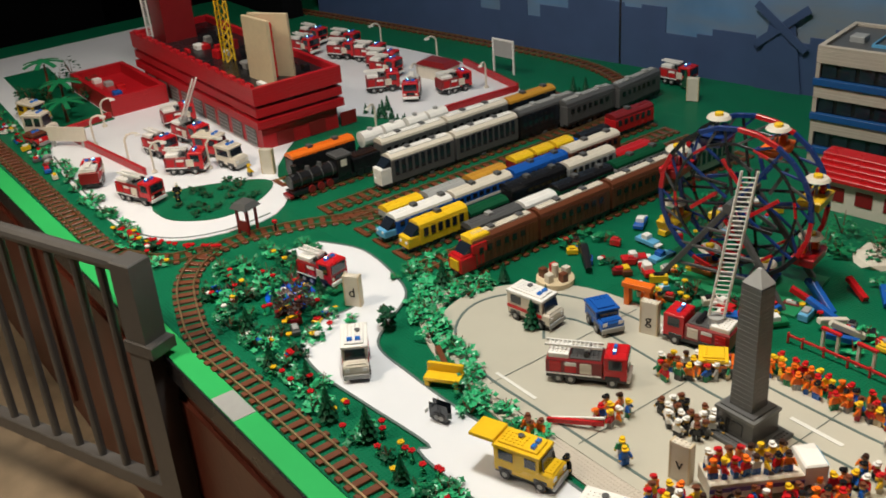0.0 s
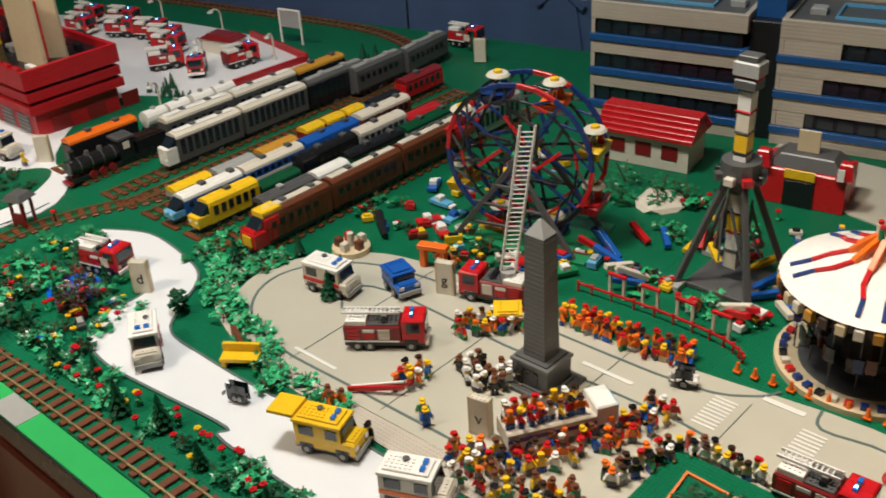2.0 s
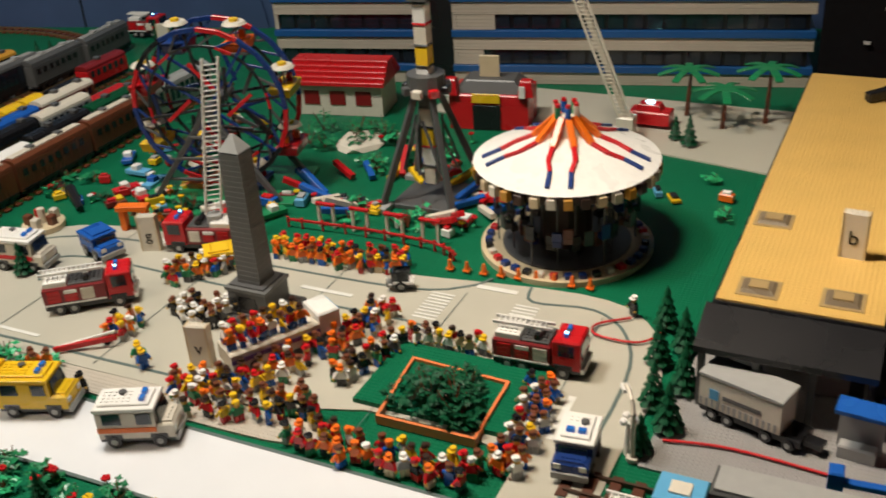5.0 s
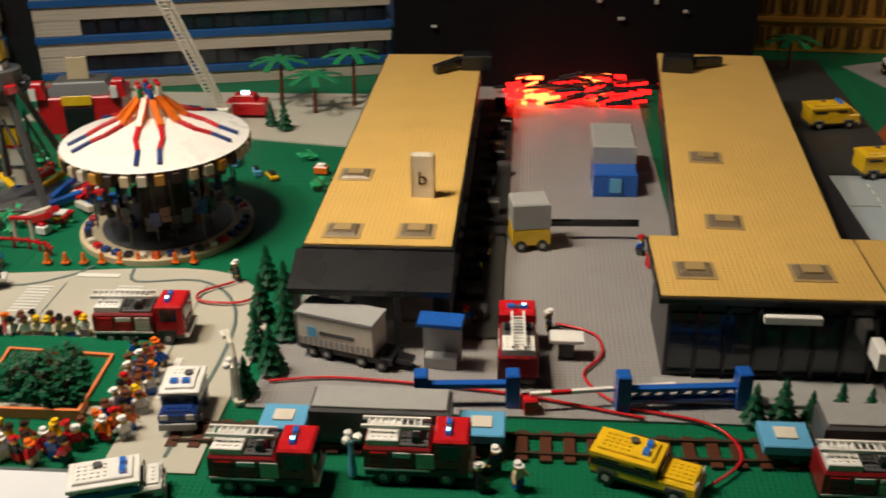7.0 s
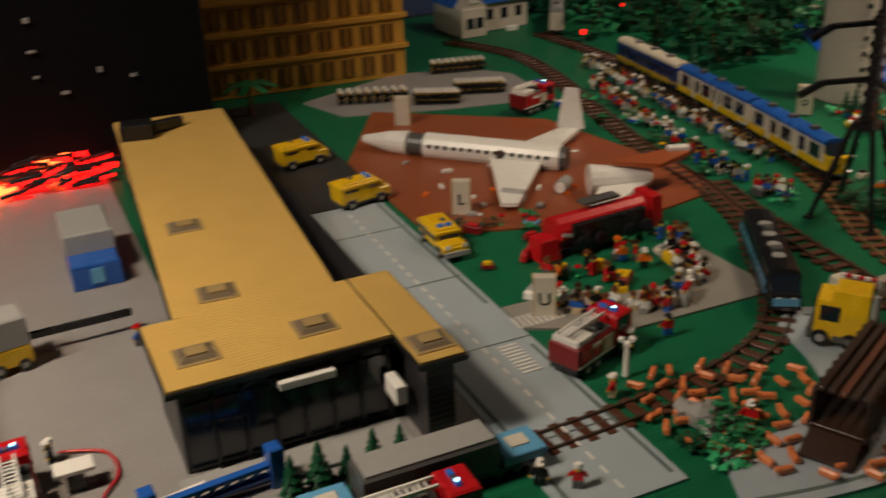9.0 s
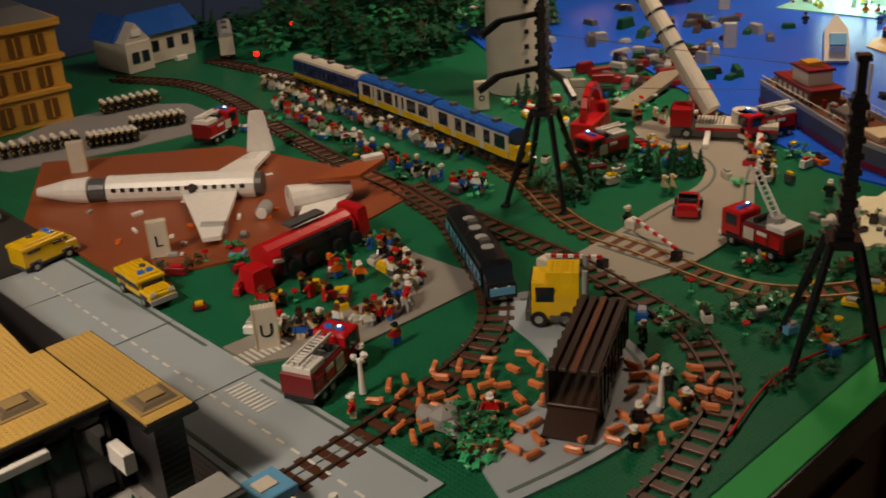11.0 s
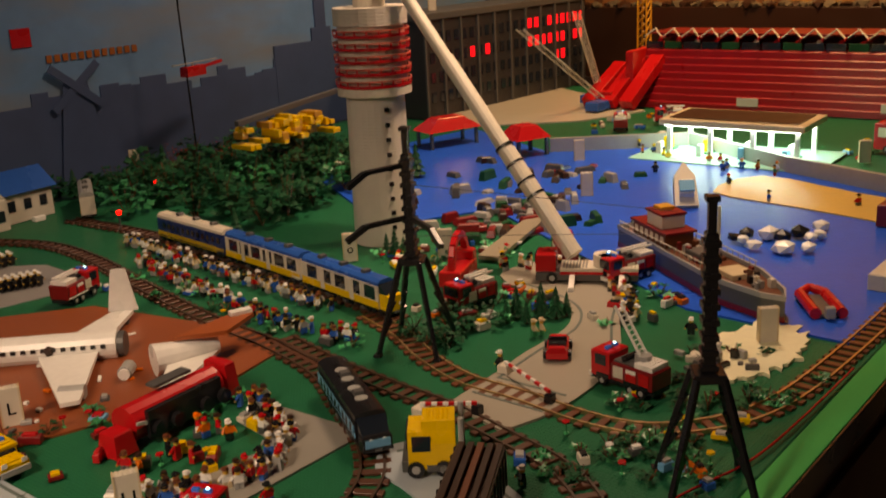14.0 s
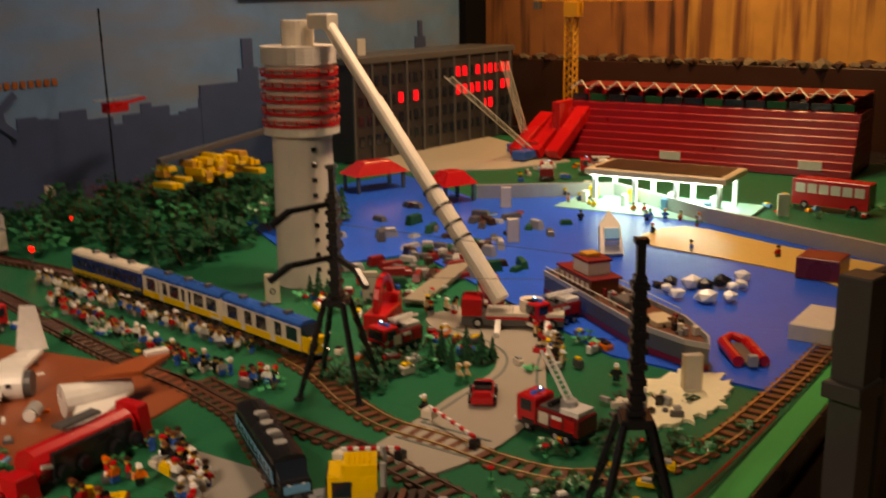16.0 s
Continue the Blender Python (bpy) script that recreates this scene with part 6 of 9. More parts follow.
train(YARD[2], 1.67, [C("yellow toy diesel engine", "locomotive", 0.19, YELLOW, YELLOW, nose=YELLOW, height=0.085),
                      C("dark green toy tank wagon", "wagon", 0.13, BLACK, DGREEN, height=0.06, windows=False), C("black and yellow toy wagon", "wagon", 0.20, BLACK, BLACK, stripe=YELLOW),
                      C("pale roofed toy carriage", "carriage", 0.18, GREY, OFFW), C("small red toy goods wagon", "wagon", 0.14, RED, RED, height=0.06, windows=False)])
train(YARD[3], 1.66, [C("blue high-speed toy train nose car", "locomotive", 0.22, BLUE, WHITE, nose=LBLUE, height=0.075),
                      C("blue and white toy carriage", "carriage", 0.20, BLUE, OFFW, stripe=WHITE, height=0.075), C("blue and white toy carriage", "carriage", 0.20, BLUE, BLUE, stripe=WHITE, height=0.075),
                      C("tan roofed toy carriage", "carriage", 0.20, BROWN, OFFW, height=0.08)])
train(YARD[6], 1.84, [C("silver streamlined toy engine with a white nose", "locomotive", 0.26, DGREY, OFFW, nose=WHITE, height=0.105, ridge=WHITE),
                      C("silver toy carriage with a pale ridge", "carriage", 0.24, DGREY, OFFW, height=0.105, ridge=WHITE), C("silver toy carriage with a grey roof", "carriage", 0.24, BLACK, DGREY, height=0.105, ridge=GREY)])
train(YARD[7], 1.63, [steam_engine(),
                      C("silver toy carriage with white roof", "carriage", 0.24, DGREY, OFFW, height=0.095, ridge=WHITE, windows=False), C("silver toy carriage with white roof", "carriage", 0.24, DGREY, OFFW, height=0.095, ridge=WHITE, windows=False), C("black and ochre toy carriage", "carriage", 0.2, BLACK, GOLD, height=0.09)])
train(YARD[8], 1.70, [C("black and orange toy diesel engine", "locomotive", 0.22, BLACK, ORANGE, height=0.085, windows=False)])


def tank_car(x, y):
    ob = thing("tank_wagon", "white toy tank wagon", "wagon", "trains", at(x, y, 90))
    part("chassis", Mesh().box(-0.08, -0.02, 0.017, 0.08, 0.02, 0.026, BLACK), ob)
    for s in (-1, 1):
        part("tank", Mesh().rod((s * 0.041 - 0.036, 0, 0.055), (s * 0.041 + 0.036, 0, 0.055), 0.025, WHITE, 14), ob)
        part("hatch", Mesh().cyl(s * 0.041, 0, 0.079, 0.086, 0.008, GREY, 8), ob)
    bogie(ob, -0.05)
    bogie(ob, 0.05)


tank_car(YARD[8], 2.03)
tank_car(YARD[8], 2.20)
for k, y in enumerate((2.50, 2.72)):
    o, L = C("dark grey toy carriage at the curve", "carriage", 0.22, DGREY, DGREY, height=0.10, ridge=GREY, windows=False)
    o.matrix_basis = at(-1.52, y + 0.13, 92 + 4 * k)

# goods train on the front curve
X4 = YARD[4]
rc = [(X4, 2.66, C("red toy goods engine with black frame", "locomotive", 0.17, RED, DRED, height=0.08)),
      (X4, 2.50, C("blue toy barrel wagon", "wagon", 0.12, BLUE, BLACK, height=0.055, windows=False)),
      (X4, 2.37, C("yellow toy hopper wagon", "wagon", 0.07, DRED, YELLOW, height=0.062, windows=False)),
      (X4, 2.29, C("yellow toy hopper wagon", "wagon", 0.07, DRED, YELLOW, height=0.062, windows=False)),
      (X4, 2.21, C("yellow toy hopper wagon", "wagon", 0.07, DRED, YELLOW, height=0.062, windows=False)),
      (X4, 2.08, C("grey and yellow toy pipe wagon", "wagon", 0.13, DGREY, GOLD, height=0.052, windows=False)),
      (X4, 1.93, C("dark blue toy flat wagon", "wagon", 0.13, DBLUE, GREY, height=0.052, windows=False)),
      (X4, 1.79, C("yellow and grey toy tipper wagon", "wagon", 0.12, GREY, YELLOW, height=0.055, windows=False))]
for x, y, (o, L) in rc:
    o.matrix_basis = at(x, y, 90)

# yellow and blue passenger train, black engine
for k, (x, y, a) in enumerate(((2.742, 2.205, 80), (2.800, 2.565, 82), (2.845, 2.925, 84))):
    o, L = C("pale yellow toy passenger carriage with a %s roof" % ("blue" if k < 2 else "grey"), "carriage", 0.35, OFFW if k < 2 else DBLUE, BLUE if k < 2 else OFFW, stripe=YELLOW, height=0.094, nose=YELLOW if k == 0 else None, windows=k < 2)
    o.matrix_basis = at(x, y, a)
    for s in (-0.0256, 0.0243):
        part("lower_panel", Mesh().box(-0.14, s, 0.0245, 0.173, s + 0.0013, 0.0415, YELLOW, bev=0.0003), o, "yellow lower side panel")
    if k < 2:
        for u in (-0.045, 0.075):
            for s in (-0.0262, 0.0249):
                part("door", Mesh().box(u, s, 0.026, u + 0.016, s + 0.0013, 0.076, OFFW, bev=0.0003), o, "white carriage door")
o, L = C("black and light blue toy electric engine", "locomotive", 0.30, BLACK, BLACK, height=0.078, nose=BLACK, stripe=LBLUE, windows=False, w=0.058)
o.matrix_basis = at(2.265, 1.745, 59)
part("front_panel", Mesh().box(-0.1525, -0.022, 0.026, -0.1502, 0.022, 0.040, LBLUE, bev=0.0005), o, "light blue front panel")
for y in (-0.0308, 0.0293):
    part("side_panel", Mesh().box(-0.11, y, 0.042, 0.145, y + 0.0015, 0.054, LBLUE, bev=0.0004), o, "light blue side panel")
for s in range(4):
    part("roof_fan", Mesh().cyl(-0.06 + 0.045 * s, 0, 0.0755, 0.079, 0.012, GREY, 12), o, "grey round roof fan")

# ---- vehicles ----
fire_engine(-0.485, 1.63, 37, L=0.16)
fire_engine(-0.415, 1.885, 196, "red toy ladder truck with its ladder raised high", raised=(-0.06, -0.045, 0.385), across=(-0.924, -0.383, 0))
fire_engine(0.37, 1.725, 3)
fire_engine(0.65, 1.385, 0, L=0.135)
fire_engine(0.845, 1.415, 0, L=0.135)
fire_engine(0.97, 1.68, 92)
fire_engine(1.83, 1.66, 22)
fire_engine(-2.0, 1.31, 20)
fire_engine(-2.10, 1.50, 50, L=0.12)
fire_engine(-2.33, 1.62, 10, "red toy ladder truck with its arm raised", raised=(0.05, 0.02, 0.22))
fire_engine(-1.205, 1.446, 15, "red toy rescue truck", L=0.115)
fire_engine(2.66, 1.40, 80, "red toy crane truck with a raised arm", raised=(0.03, 0, 0.16))
fire_engine(1.42, 1.40, 0)
van(-0.335, 1.345, 20, YELLOW, YELLOW, "yellow toy ambulance with its rear hatch open", "ambulance", hatch=True)
van(-0.835, 1.305, -32, OFFW, WHITE, "white toy police van with a blue light", "police van", stripe=RED)
van(-0.72, 1.70, 10, OFFW, WHITE, "white toy camper with a red stripe", "camper", stripe=RED, hood=0.02)
van(-0.60, 1.79, -20, BLUE, BLUE, "small blue toy estate car", "car", L=0.085, h=0.055, light=False)
van(-0.13, 1.345, 24, OFFW, WHITE, "white toy ambulance with a blue light", "ambulance", stripe=ORANGE)
van(0.50, 1.515, -84, DBLUE, WHITE, "dark blue and white toy truck", "truck", L=0.09, h=0.058)
van(0.47, 1.335, 18, WHITE, WHITE, "white toy police car", "police car", L=0.11, h=0.05, stripe=BLUE)
van(1.14, 1.41, -22, YELLOW, YELLOW, "yellow toy airport fire truck", "fire engine", L=0.135, h=0.052, hood=0.05, stripe=BLACK)
van(1.80, 2.15, -92, YELLOW, YELLOW, "yellow toy rescue truck beside the hall road", "truck", L=0.13, h=0.05, hood=0.04, stripe=BLACK)
van(1.74, 2.45, 10, YELLOW, YELLOW, "yellow toy rescue truck", "truck", L=0.12, h=0.06)
van(1.70, 2.75, 10, YELLOW, YELLOW, "yellow toy rescue truck", "truck", L=0.12, h=0.06)
rcar = thing("sports_car", "red toy sports car with a grey windscreen", "car", "", at(2.72, 1.60, 30, 0.0075))
part("body", Mesh().box(-0.045, -0.022, 0.006, 0.045, 0.022, 0.022, RED, bev=0.003), rcar)
part("bonnet", Mesh().box(0.008, -0.020, 0.0222, 0.044, 0.020, 0.028, RED, taper=0.25), rcar)
part("windscreen", Mesh().beam((0.008, 0, 0.022), (-0.006, 0, 0.040), 0.038, 0.003, GLASS), rcar)
part("seat", Mesh().box(-0.026, -0.018, 0.0222, -0.010, 0.018, 0.034, BLACK), rcar)
part("tail", Mesh().box(-0.044, -0.020, 0.0222, -0.028, 0.020, 0.030, RED, taper=0.2), rcar)
wheels(rcar, (-0.028, 0.028), 0.046, 0.010)

for x, y, a, l in ((-1.055, 1.44, 35, "d"), (-0.515, 1.84, 20, "g"), (-0.16, 1.535, 12, "v"), (1.835, 1.815, -28, "U"), (1.905, 2.285, -28, "L"), (2.985, 2.44, -42, "o")):
    sign_board(x, y, a, l)
sign_board(0.80, 1.975, -4, "b", 0.148)
sign_board(-1.90, 1.675, 40, "")
sign_board(3.0, 1.27, -50, "")

# ---- airliner wreck ----
air = thing("wrecked_airliner", "white toy airliner broken on brown plates", "airplane", m=at(2.06, 2.585, -46.5, 0.030))
def tube(ob, x0, x1, r0, r1, z=0.0, name="fuselage", material=WHITE):
    return part(name, Mesh().rod((x0, 0, z), (x1, 0, z), r0, material, 16, r1), ob)
tube(air, -0.27, -0.20, 0.010, 0.026, 0.0, "nose_cone")
tube(air, -0.20, -0.145, 0.026, 0.031, 0.0, "front_fuselage")
tube(air, -0.142, -0.105, 0.027, 0.027, 0.0, "torn_section", DGREY)
tube(air, -0.10, 0.24, 0.032, 0.032)
tube(air, 0.241, 0.255, 0.028, 0.028, 0.0, "torn_end", DGREY)
for k in range(15):
    part("cabin_window", Mesh().box(-0.085 + 0.021 * k, -0.0335, 0.004, -0.075 + 0.021 * k, -0.031, 0.013, BLACK, bev=0.0004), air)
part("hole", Mesh().blob((0.10, -0.029, 0.006), 0.013, DBROWN, 4), air, "dark burnt hole")
wing = Mesh()
for s in (-1, 1):
    pts = [(0.19, -0.29), (0.225, -0.28), (0.20, -0.02), (0.07, -0.02)] if s < 0 else [(0.09, 0.02), (0.20, 0.02), (0.225, 0.23), (0.175, 0.23)]
    wing = Mesh().slab(pts, -0.012, -0.003, WHITE)
    part("wing", wing, air)
part("engine_pod", Mesh().rod((0.17, -0.22, -0.013), (0.22, -0.22, -0.013), 0.016, GREY, 12), air, "grey engine pod")
part("winglet", Mesh().box(0.165, 0.2305, -0.004, 0.235, 0.239, 0.10, WHITE, taper=0.5), air)
tail = thing("airliner_tail", "white and rust brown broken toy airliner tail", "airplane tail", m=at(2.27, 2.215, -20, 0.010) @ Matrix.Scale(1.15, 4))
part("tail_cone", Mesh().rod((-0.07, 0.0, 0.026), (0.05, 0.0, 0.026), 0.030, WHITE, 14, 0.014), tail)
part("stabiliser", Mesh().slab([(-0.04, 0.0), (-0.09, -0.10), (-0.05, -0.11), (0.05, -0.01)], 0.014, 0.021, WHITE), tail)
fin = Mesh().slab([(-0.03, 0.0), (0.06, -0.03), (0.135, 0.03), (0.095, 0.052)], 0.052, 0.060, RUST)
part("fin", fin, tail, "rust brown tail fin")
part("fin_tip", Mesh().box(0.092, 0.032, 0.0602, 0.134, 0.050, 0.068, WHITE), tail)
eng = thing("fallen_engine", "grey toy jet engine lying on the ground", "engine", m=at(2.16, 2.29, 40, 0.006))
part("casing", Mesh().rod((-0.02, 0, 0.014), (0.02, 0, 0.014), 0.015, GREY, 14), eng)
part("intake", Mesh().rod((-0.026, 0, 0.014), (-0.0202, 0, 0.014), 0.012, WHITE, 14), eng)
rnd = random.Random(31)
for k in range(26):
    o = part("wreck_piece", Mesh().box(0, 0, 0, rnd.uniform(0.008, 0.03), rnd.uniform(0.006, 0.012), rnd.uniform(0.002, 0.008), rnd.choice((WHITE, WHITE, GREY, ORANGE, DGREY))), m=at(rnd.uniform(1.86, 2.38), rnd.uniform(2.2, 2.62), rnd.uniform(0, 180), 0.0068))
    tagged(o, "small loose wreckage brick on the brown plates", "debris", "wreckage")
tip = thing("overturned_tanker", "large red toy tanker lying overturned on its side", "tanker", m=at(2.085, 2.035, 4, 0.005) @ Matrix.Scale(0.86, 4))
part("tank", Mesh().rod((-0.125, 0.005, 0.042), (0.12, 0.005, 0.042), 0.040, RED, 14), tip)
part("underside", Mesh().box(-0.10, -0.046, 0.012, 0.10, -0.034, 0.075, BLACK), tip, "black underside")
part("cab", Mesh().box(0.13, -0.035, 0.002, 0.165, 0.05, 0.085, RED, taper=0.2), tip)
part("rear_block", Mesh().box(-0.185, -0.04, 0.0, -0.13, 0.02, 0.05, RED, taper=0.2), tip)
part("stripe", Mesh().beam((-0.125, -0.038, 0.055), (-0.03, -0.040, 0.030), 0.003, 0.008, WHITE), tip, "white stripe")
for x in (-0.08, -0.03, 0.05, 0.10):
    part("wheel", Mesh().rod((x, -0.058, 0.03), (x, -0.046, 0.03), 0.016, BLACK, 12), tip)
part("hatch", Mesh().box(-0.04, 0.0, 0.091, 0.06, 0.03, 0.098, DGREY), tip)

# ---- lorry that lost its load ----
lorry = thing("lorry_cab", "yellow toy lorry cab with black windows", "lorry", m=at(2.215, 1.515, 128, 0.0075))
part("body", Mesh().prism([(-0.036, 0.014), (0.036, 0.014), (0.036, 0.058), (0.031, 0.078), (-0.031, 0.078), (-0.036, 0.058)], -0.035, 0.0415, YELLOW), lorry)
part("roof_fairing", Mesh().prism([(-0.03, 0.078), (0.03, 0.078), (0.026, 0.094), (-0.026, 0.094)], -0.035, 0.018, YELLOW).studs(-0.03, -0.022, 0.014, 0.022, 0.094, YELLOW), lorry)
part("bumper", Mesh().box(0.0418, -0.036, 0.010, 0.052, 0.036, 0.030, DGREY), lorry, "dark grey bumper")
for y in (-0.040, 0.0362):
    part("step", Mesh().box(-0.03, y, 0.012, 0.012, y + 0.0038, 0.022, DGREY), lorry)
part("windscreen", Mesh().box(0.0415, -0.028, 0.045, 0.0445, 0.028, 0.075, GLASS), lorry)
for y in (-0.0365, 0.0340):
    part("side_window", Mesh().box(0.005, y, 0.046, 0.035, y + 0.0025, 0.072, GLASS), lorry)
part("exhaust", Mesh().cyl(-0.045, 0.03, 0.01, 0.10, 0.005, GREY, 8), lorry)
part("exhaust", Mesh().cyl(-0.045, -0.03, 0.01, 0.10, 0.005, GREY, 8), lorry)
wheels(lorry, (-0.015, 0.03), 0.068, 0.014)
trl = thing("lorry_trailer", "long dark brown toy trailer with its tailgate open", "trailer", m=at(2.085, 1.345, 27, 0.0075))
part("floor", Mesh().box(-0.11, -0.038, 0.022, 0.11, 0.038, 0.032, DBROWN), trl)
for y in (-0.038, 0.034):
    part("side", Mesh().box(-0.11, y, 0.0322, 0.11, y + 0.004, 0.086, DBROWN), trl)
part("front_wall", Mesh().box(0.106, -0.0335, 0.0322, 0.11, 0.0335, 0.086, DBROWN), trl)
for k in range(5):
    part("roof_slat", Mesh().box(-0.11, -0.036 + 0.015 * k, 0.0862, 0.11, -0.026 + 0.015 * k, 0.092, BROWN if k == 2 else DBROWN), trl, "dark brown roof slat")
part("tailgate", Mesh().beam((-0.111, 0, 0.026), (-0.15, 0, 0.004), 0.07, 0.005, DBROWN), trl)
for k in range(9):
    for y in (-0.0405, 0.0382):
        part("side_rib", Mesh().box(-0.105 + 0.0255 * k, y, 0.026, -0.099 + 0.0255 * k, y + 0.0024, 0.085, BLACK, bev=0.0003), trl)
wheels(trl, (-0.08, -0.05), 0.07, 0.014)
part("leg", Mesh().box(0.08, -0.02, 0.0, 0.09, 0.02, 0.022, BLACK), trl)
SPILL = []
# Simple orange toy pigs, the trailer's spilled load.
pig_mesh = Mesh().box(-0.013, -0.005, 0.002, 0.013, 0.005, 0.013, SALMON, bev=0.003).box(0.011, -0.004, 0.006, 0.018, 0.004, 0.014, SALMON).box(-0.010, -0.004, 0, -0.006, 0.004, 0.003, SALMON).box(0.006, -0.004, 0, 0.010, 0.004, 0.003, SALMON).data("load_piece")
rnd = random.Random(77)
n = 0
while n < 74:
    a, q = rnd.uniform(0, 6.283), math.sqrt(rnd.random())
    x, y = 2.01 + 0.21 * q * math.cos(a), 1.36 + 0.165 * q * math.sin(a) - 0.12 * (q * math.cos(a))
    if (x - 2.085) * 0.89 + (y - 1.345) * 0.454 > -0.11 and abs((y - 1.345) * 0.89 - (x - 2.085) * 0.454) < 0.055:
        continue
    if any(math.hypot(x - p, y - r) < 0.027 for p, r in SPILL):
        continue
    SPILL.append((x, y))
    o = part("load_piece", pig_mesh, m=at(x, y, rnd.uniform(0, 360), 0.0075) @ Matrix.Scale(0.86, 4))
    tagged(o, "small orange plastic toy pig spilled on the ground", "spilled load", "spilled load")
    n += 1

# ---- pylons ----
def pylon(x, y, h, turn, label):
    ob = thing("black_pylon", label, "pylon", "pylons", at(x, y, turn, 0.002))
    col = Mesh().box(-0.011, -0.009, h * 0.42, 0.011, 0.009, h * 0.90, BLACK).box(-0.007, -0.006, h * 0.90, 0.007, 0.006, h, BLACK)
    for k in range(9):
        part("ring", Mesh().box(-0.0145, -0.0125, h * (0.44 + 0.052 * k), 0.0145, 0.0125, h * (0.46 + 0.052 * k), BLACK), ob)
    part("column", col, ob)
    part("cap", Mesh().box(-0.010, -0.010, h, 0.010, 0.010, h + 0.008, BLACK), ob)
    part("collar", Mesh().box(-0.024, -0.024, h * 0.405, 0.024, 0.024, h * 0.435, BLACK), ob)
    for sx, sy in ((-1, -1), (1, -1), (1, 1), (-1, 1)):
        l = part("leg", Mesh().beam((sx * 0.020, sy * 0.020, h * 0.42), (sx * 0.044, sy * 0.044, h * 0.2), 0.010, 0.010, BLACK).beam((sx * 0.044, sy * 0.044, h * 0.2), (sx * 0.066, sy * 0.066, 0), 0.009, 0.009, BLACK), ob)
        for z0, z1 in ((0.06, 0.14), (0.14, 0.22), (0.22, 0.30), (0.30, 0.38)):
            r0, r1 = 0.068 - 0.11 * z0, 0.068 - 0.11 * z1
            part("brace", Mesh().beam((sx * r0, sy * r0, h * z0), (sx * r1 * 0.75, sy * r1 * 0.75, h * z1 + 0.012), 0.006, 0.006, BLACK), l)
        part("foot", Mesh().box(sx * 0.066 - 0.008, sy * 0.066 - 0.008, 0, sx * 0.066 + 0.008, sy * 0.066 + 0.008, 0.006, BLACK), l)
    return ob


pa = pylon(2.605, 1.88, 0.47, 20, "black toy power pylon with hooked arms")
for z, L in ((0.40, 0.13), (0.29, 0.14)):
    for s in (-1, 1):
        part("arm", Mesh().beam((0, 0, z), (-0.5 * L, s * 0.5 * L, z - 0.005), 0.010, 0.010, BLACK).beam((-0.5 * L, s * 0.5 * L, z - 0.005), (-0.72 * L, s * 0.72 * L, z - 0.03), 0.012, 0.012, BLACK), pa) if s > 0 or z < 0.35 else None
pylon(2.395, 1.125, 0.46, 35, "black toy power pylon at the table's edge")
tagged(part("power_line", Mesh().rod((2.605, 1.88, 0.36), (3.3, 1.62, 0.17), 0.0008, DGREY, 4).rod((2.605, 1.88, 0.25), (3.3, 1.72, 0.10), 0.0008, DGREY, 4)), "thin grey strings hanging from the pylon", "string")

# ---- harbour things ----
boomt = thing("boom_truck", "red toy fire truck with a huge white boom against the tower", "fire engine", "fire engines", at(3.16, 1.80, 118, 0.006))
part("chassis", Mesh().box(-0.13, -0.035, 0.008, 0.12, 0.035, 0.030, DGREY), boomt)
part("cab", Mesh().box(0.07, -0.034, 0.031, 0.12, 0.034, 0.075, RED), boomt)
part("cab_window", Mesh().box(0.1205, -0.028, 0.05, 0.1225, 0.028, 0.07, GLASS), boomt)
part("deck", Mesh().box(-0.13, -0.034, 0.031, 0.06, 0.034, 0.040, OFFW).box(-0.13, -0.036, 0.024, 0.06, 0.036, 0.0305, RED).studs(-0.128, -0.032, -0.085, 0.032, 0.040, OFFW).studs(-0.01, -0.032, 0.058, 0.032, 0.040, GREY), boomt)
for sx in (-0.09, 0.03):
    for sy in (-1, 1):
        part("outrigger", Mesh().beam((sx, sy * 0.03, 0.02), (sx, sy * 0.10, 0.006), 0.014, 0.012, WHITE), boomt)
part("turret", Mesh().cyl(-0.05, 0, 0.0402, 0.068, 0.03, OFFW, 14), boomt)
wheels(boomt, (-0.10, -0.06, 0.08), 0.066, 0.014)
boom = thing("white_boom", "long white tube boom with black bands leaning on the tower", "boom")
p0, p1 = Vector((3.135, 1.815, 0.075)), Vector((3.205, 2.405, 0.735))
for a, b, r in ((0.0, 0.36, 0.023), (0.36, 0.70, 0.020), (0.70, 1.0, 0.017)):
    part("boom_section", Mesh().rod(p0.lerp(p1, a), p0.lerp(p1, b), r, OFFW, 14), boom)
for a in (0.20, 0.25, 0.31, 0.37):
    part("band", Mesh().rod(p0.lerp(p1, a), p0.lerp(p1, a + 0.006), 0.0255, BLACK, 14), boom, "black band")
part("boom_head", Mesh().box(3.18, 2.38, 0.715, 3.225, 2.45, 0.755, OFFW), boom)
fire_engine(3.22, 1.72, 160, "red toy fire truck on the quay")
fire_engine(2.86, 1.93, 170, "red toy fire truck beside the dark hedge", L=0.12)
arch = thing("bent_arm_truck", "red and white toy platform truck with a bent arm", "fire engine", "fire engines", at(2.98, 2.06, 20, 0.006))
part("body", Mesh().box(-0.07, -0.028, 0.012, 0.07, 0.028, 0.05, RED), arch)
part("cab", Mesh().box(0.04, -0.027, 0.0505, 0.07, 0.027, 0.075, RED), arch)
pts = [(-0.05 + 0.06 * (1 - math.cos(k * 0.4)), 0, 0.05 + 0.075 * math.sin(k * 0.4)) for k in range(9)]
for a, b in zip(pts, pts[1:]):
    part("arm_section", Mesh().beam(a, b, 0.016, 0.018, RED), arch)
wheels(arch, (-0.045, 0.045), 0.052)

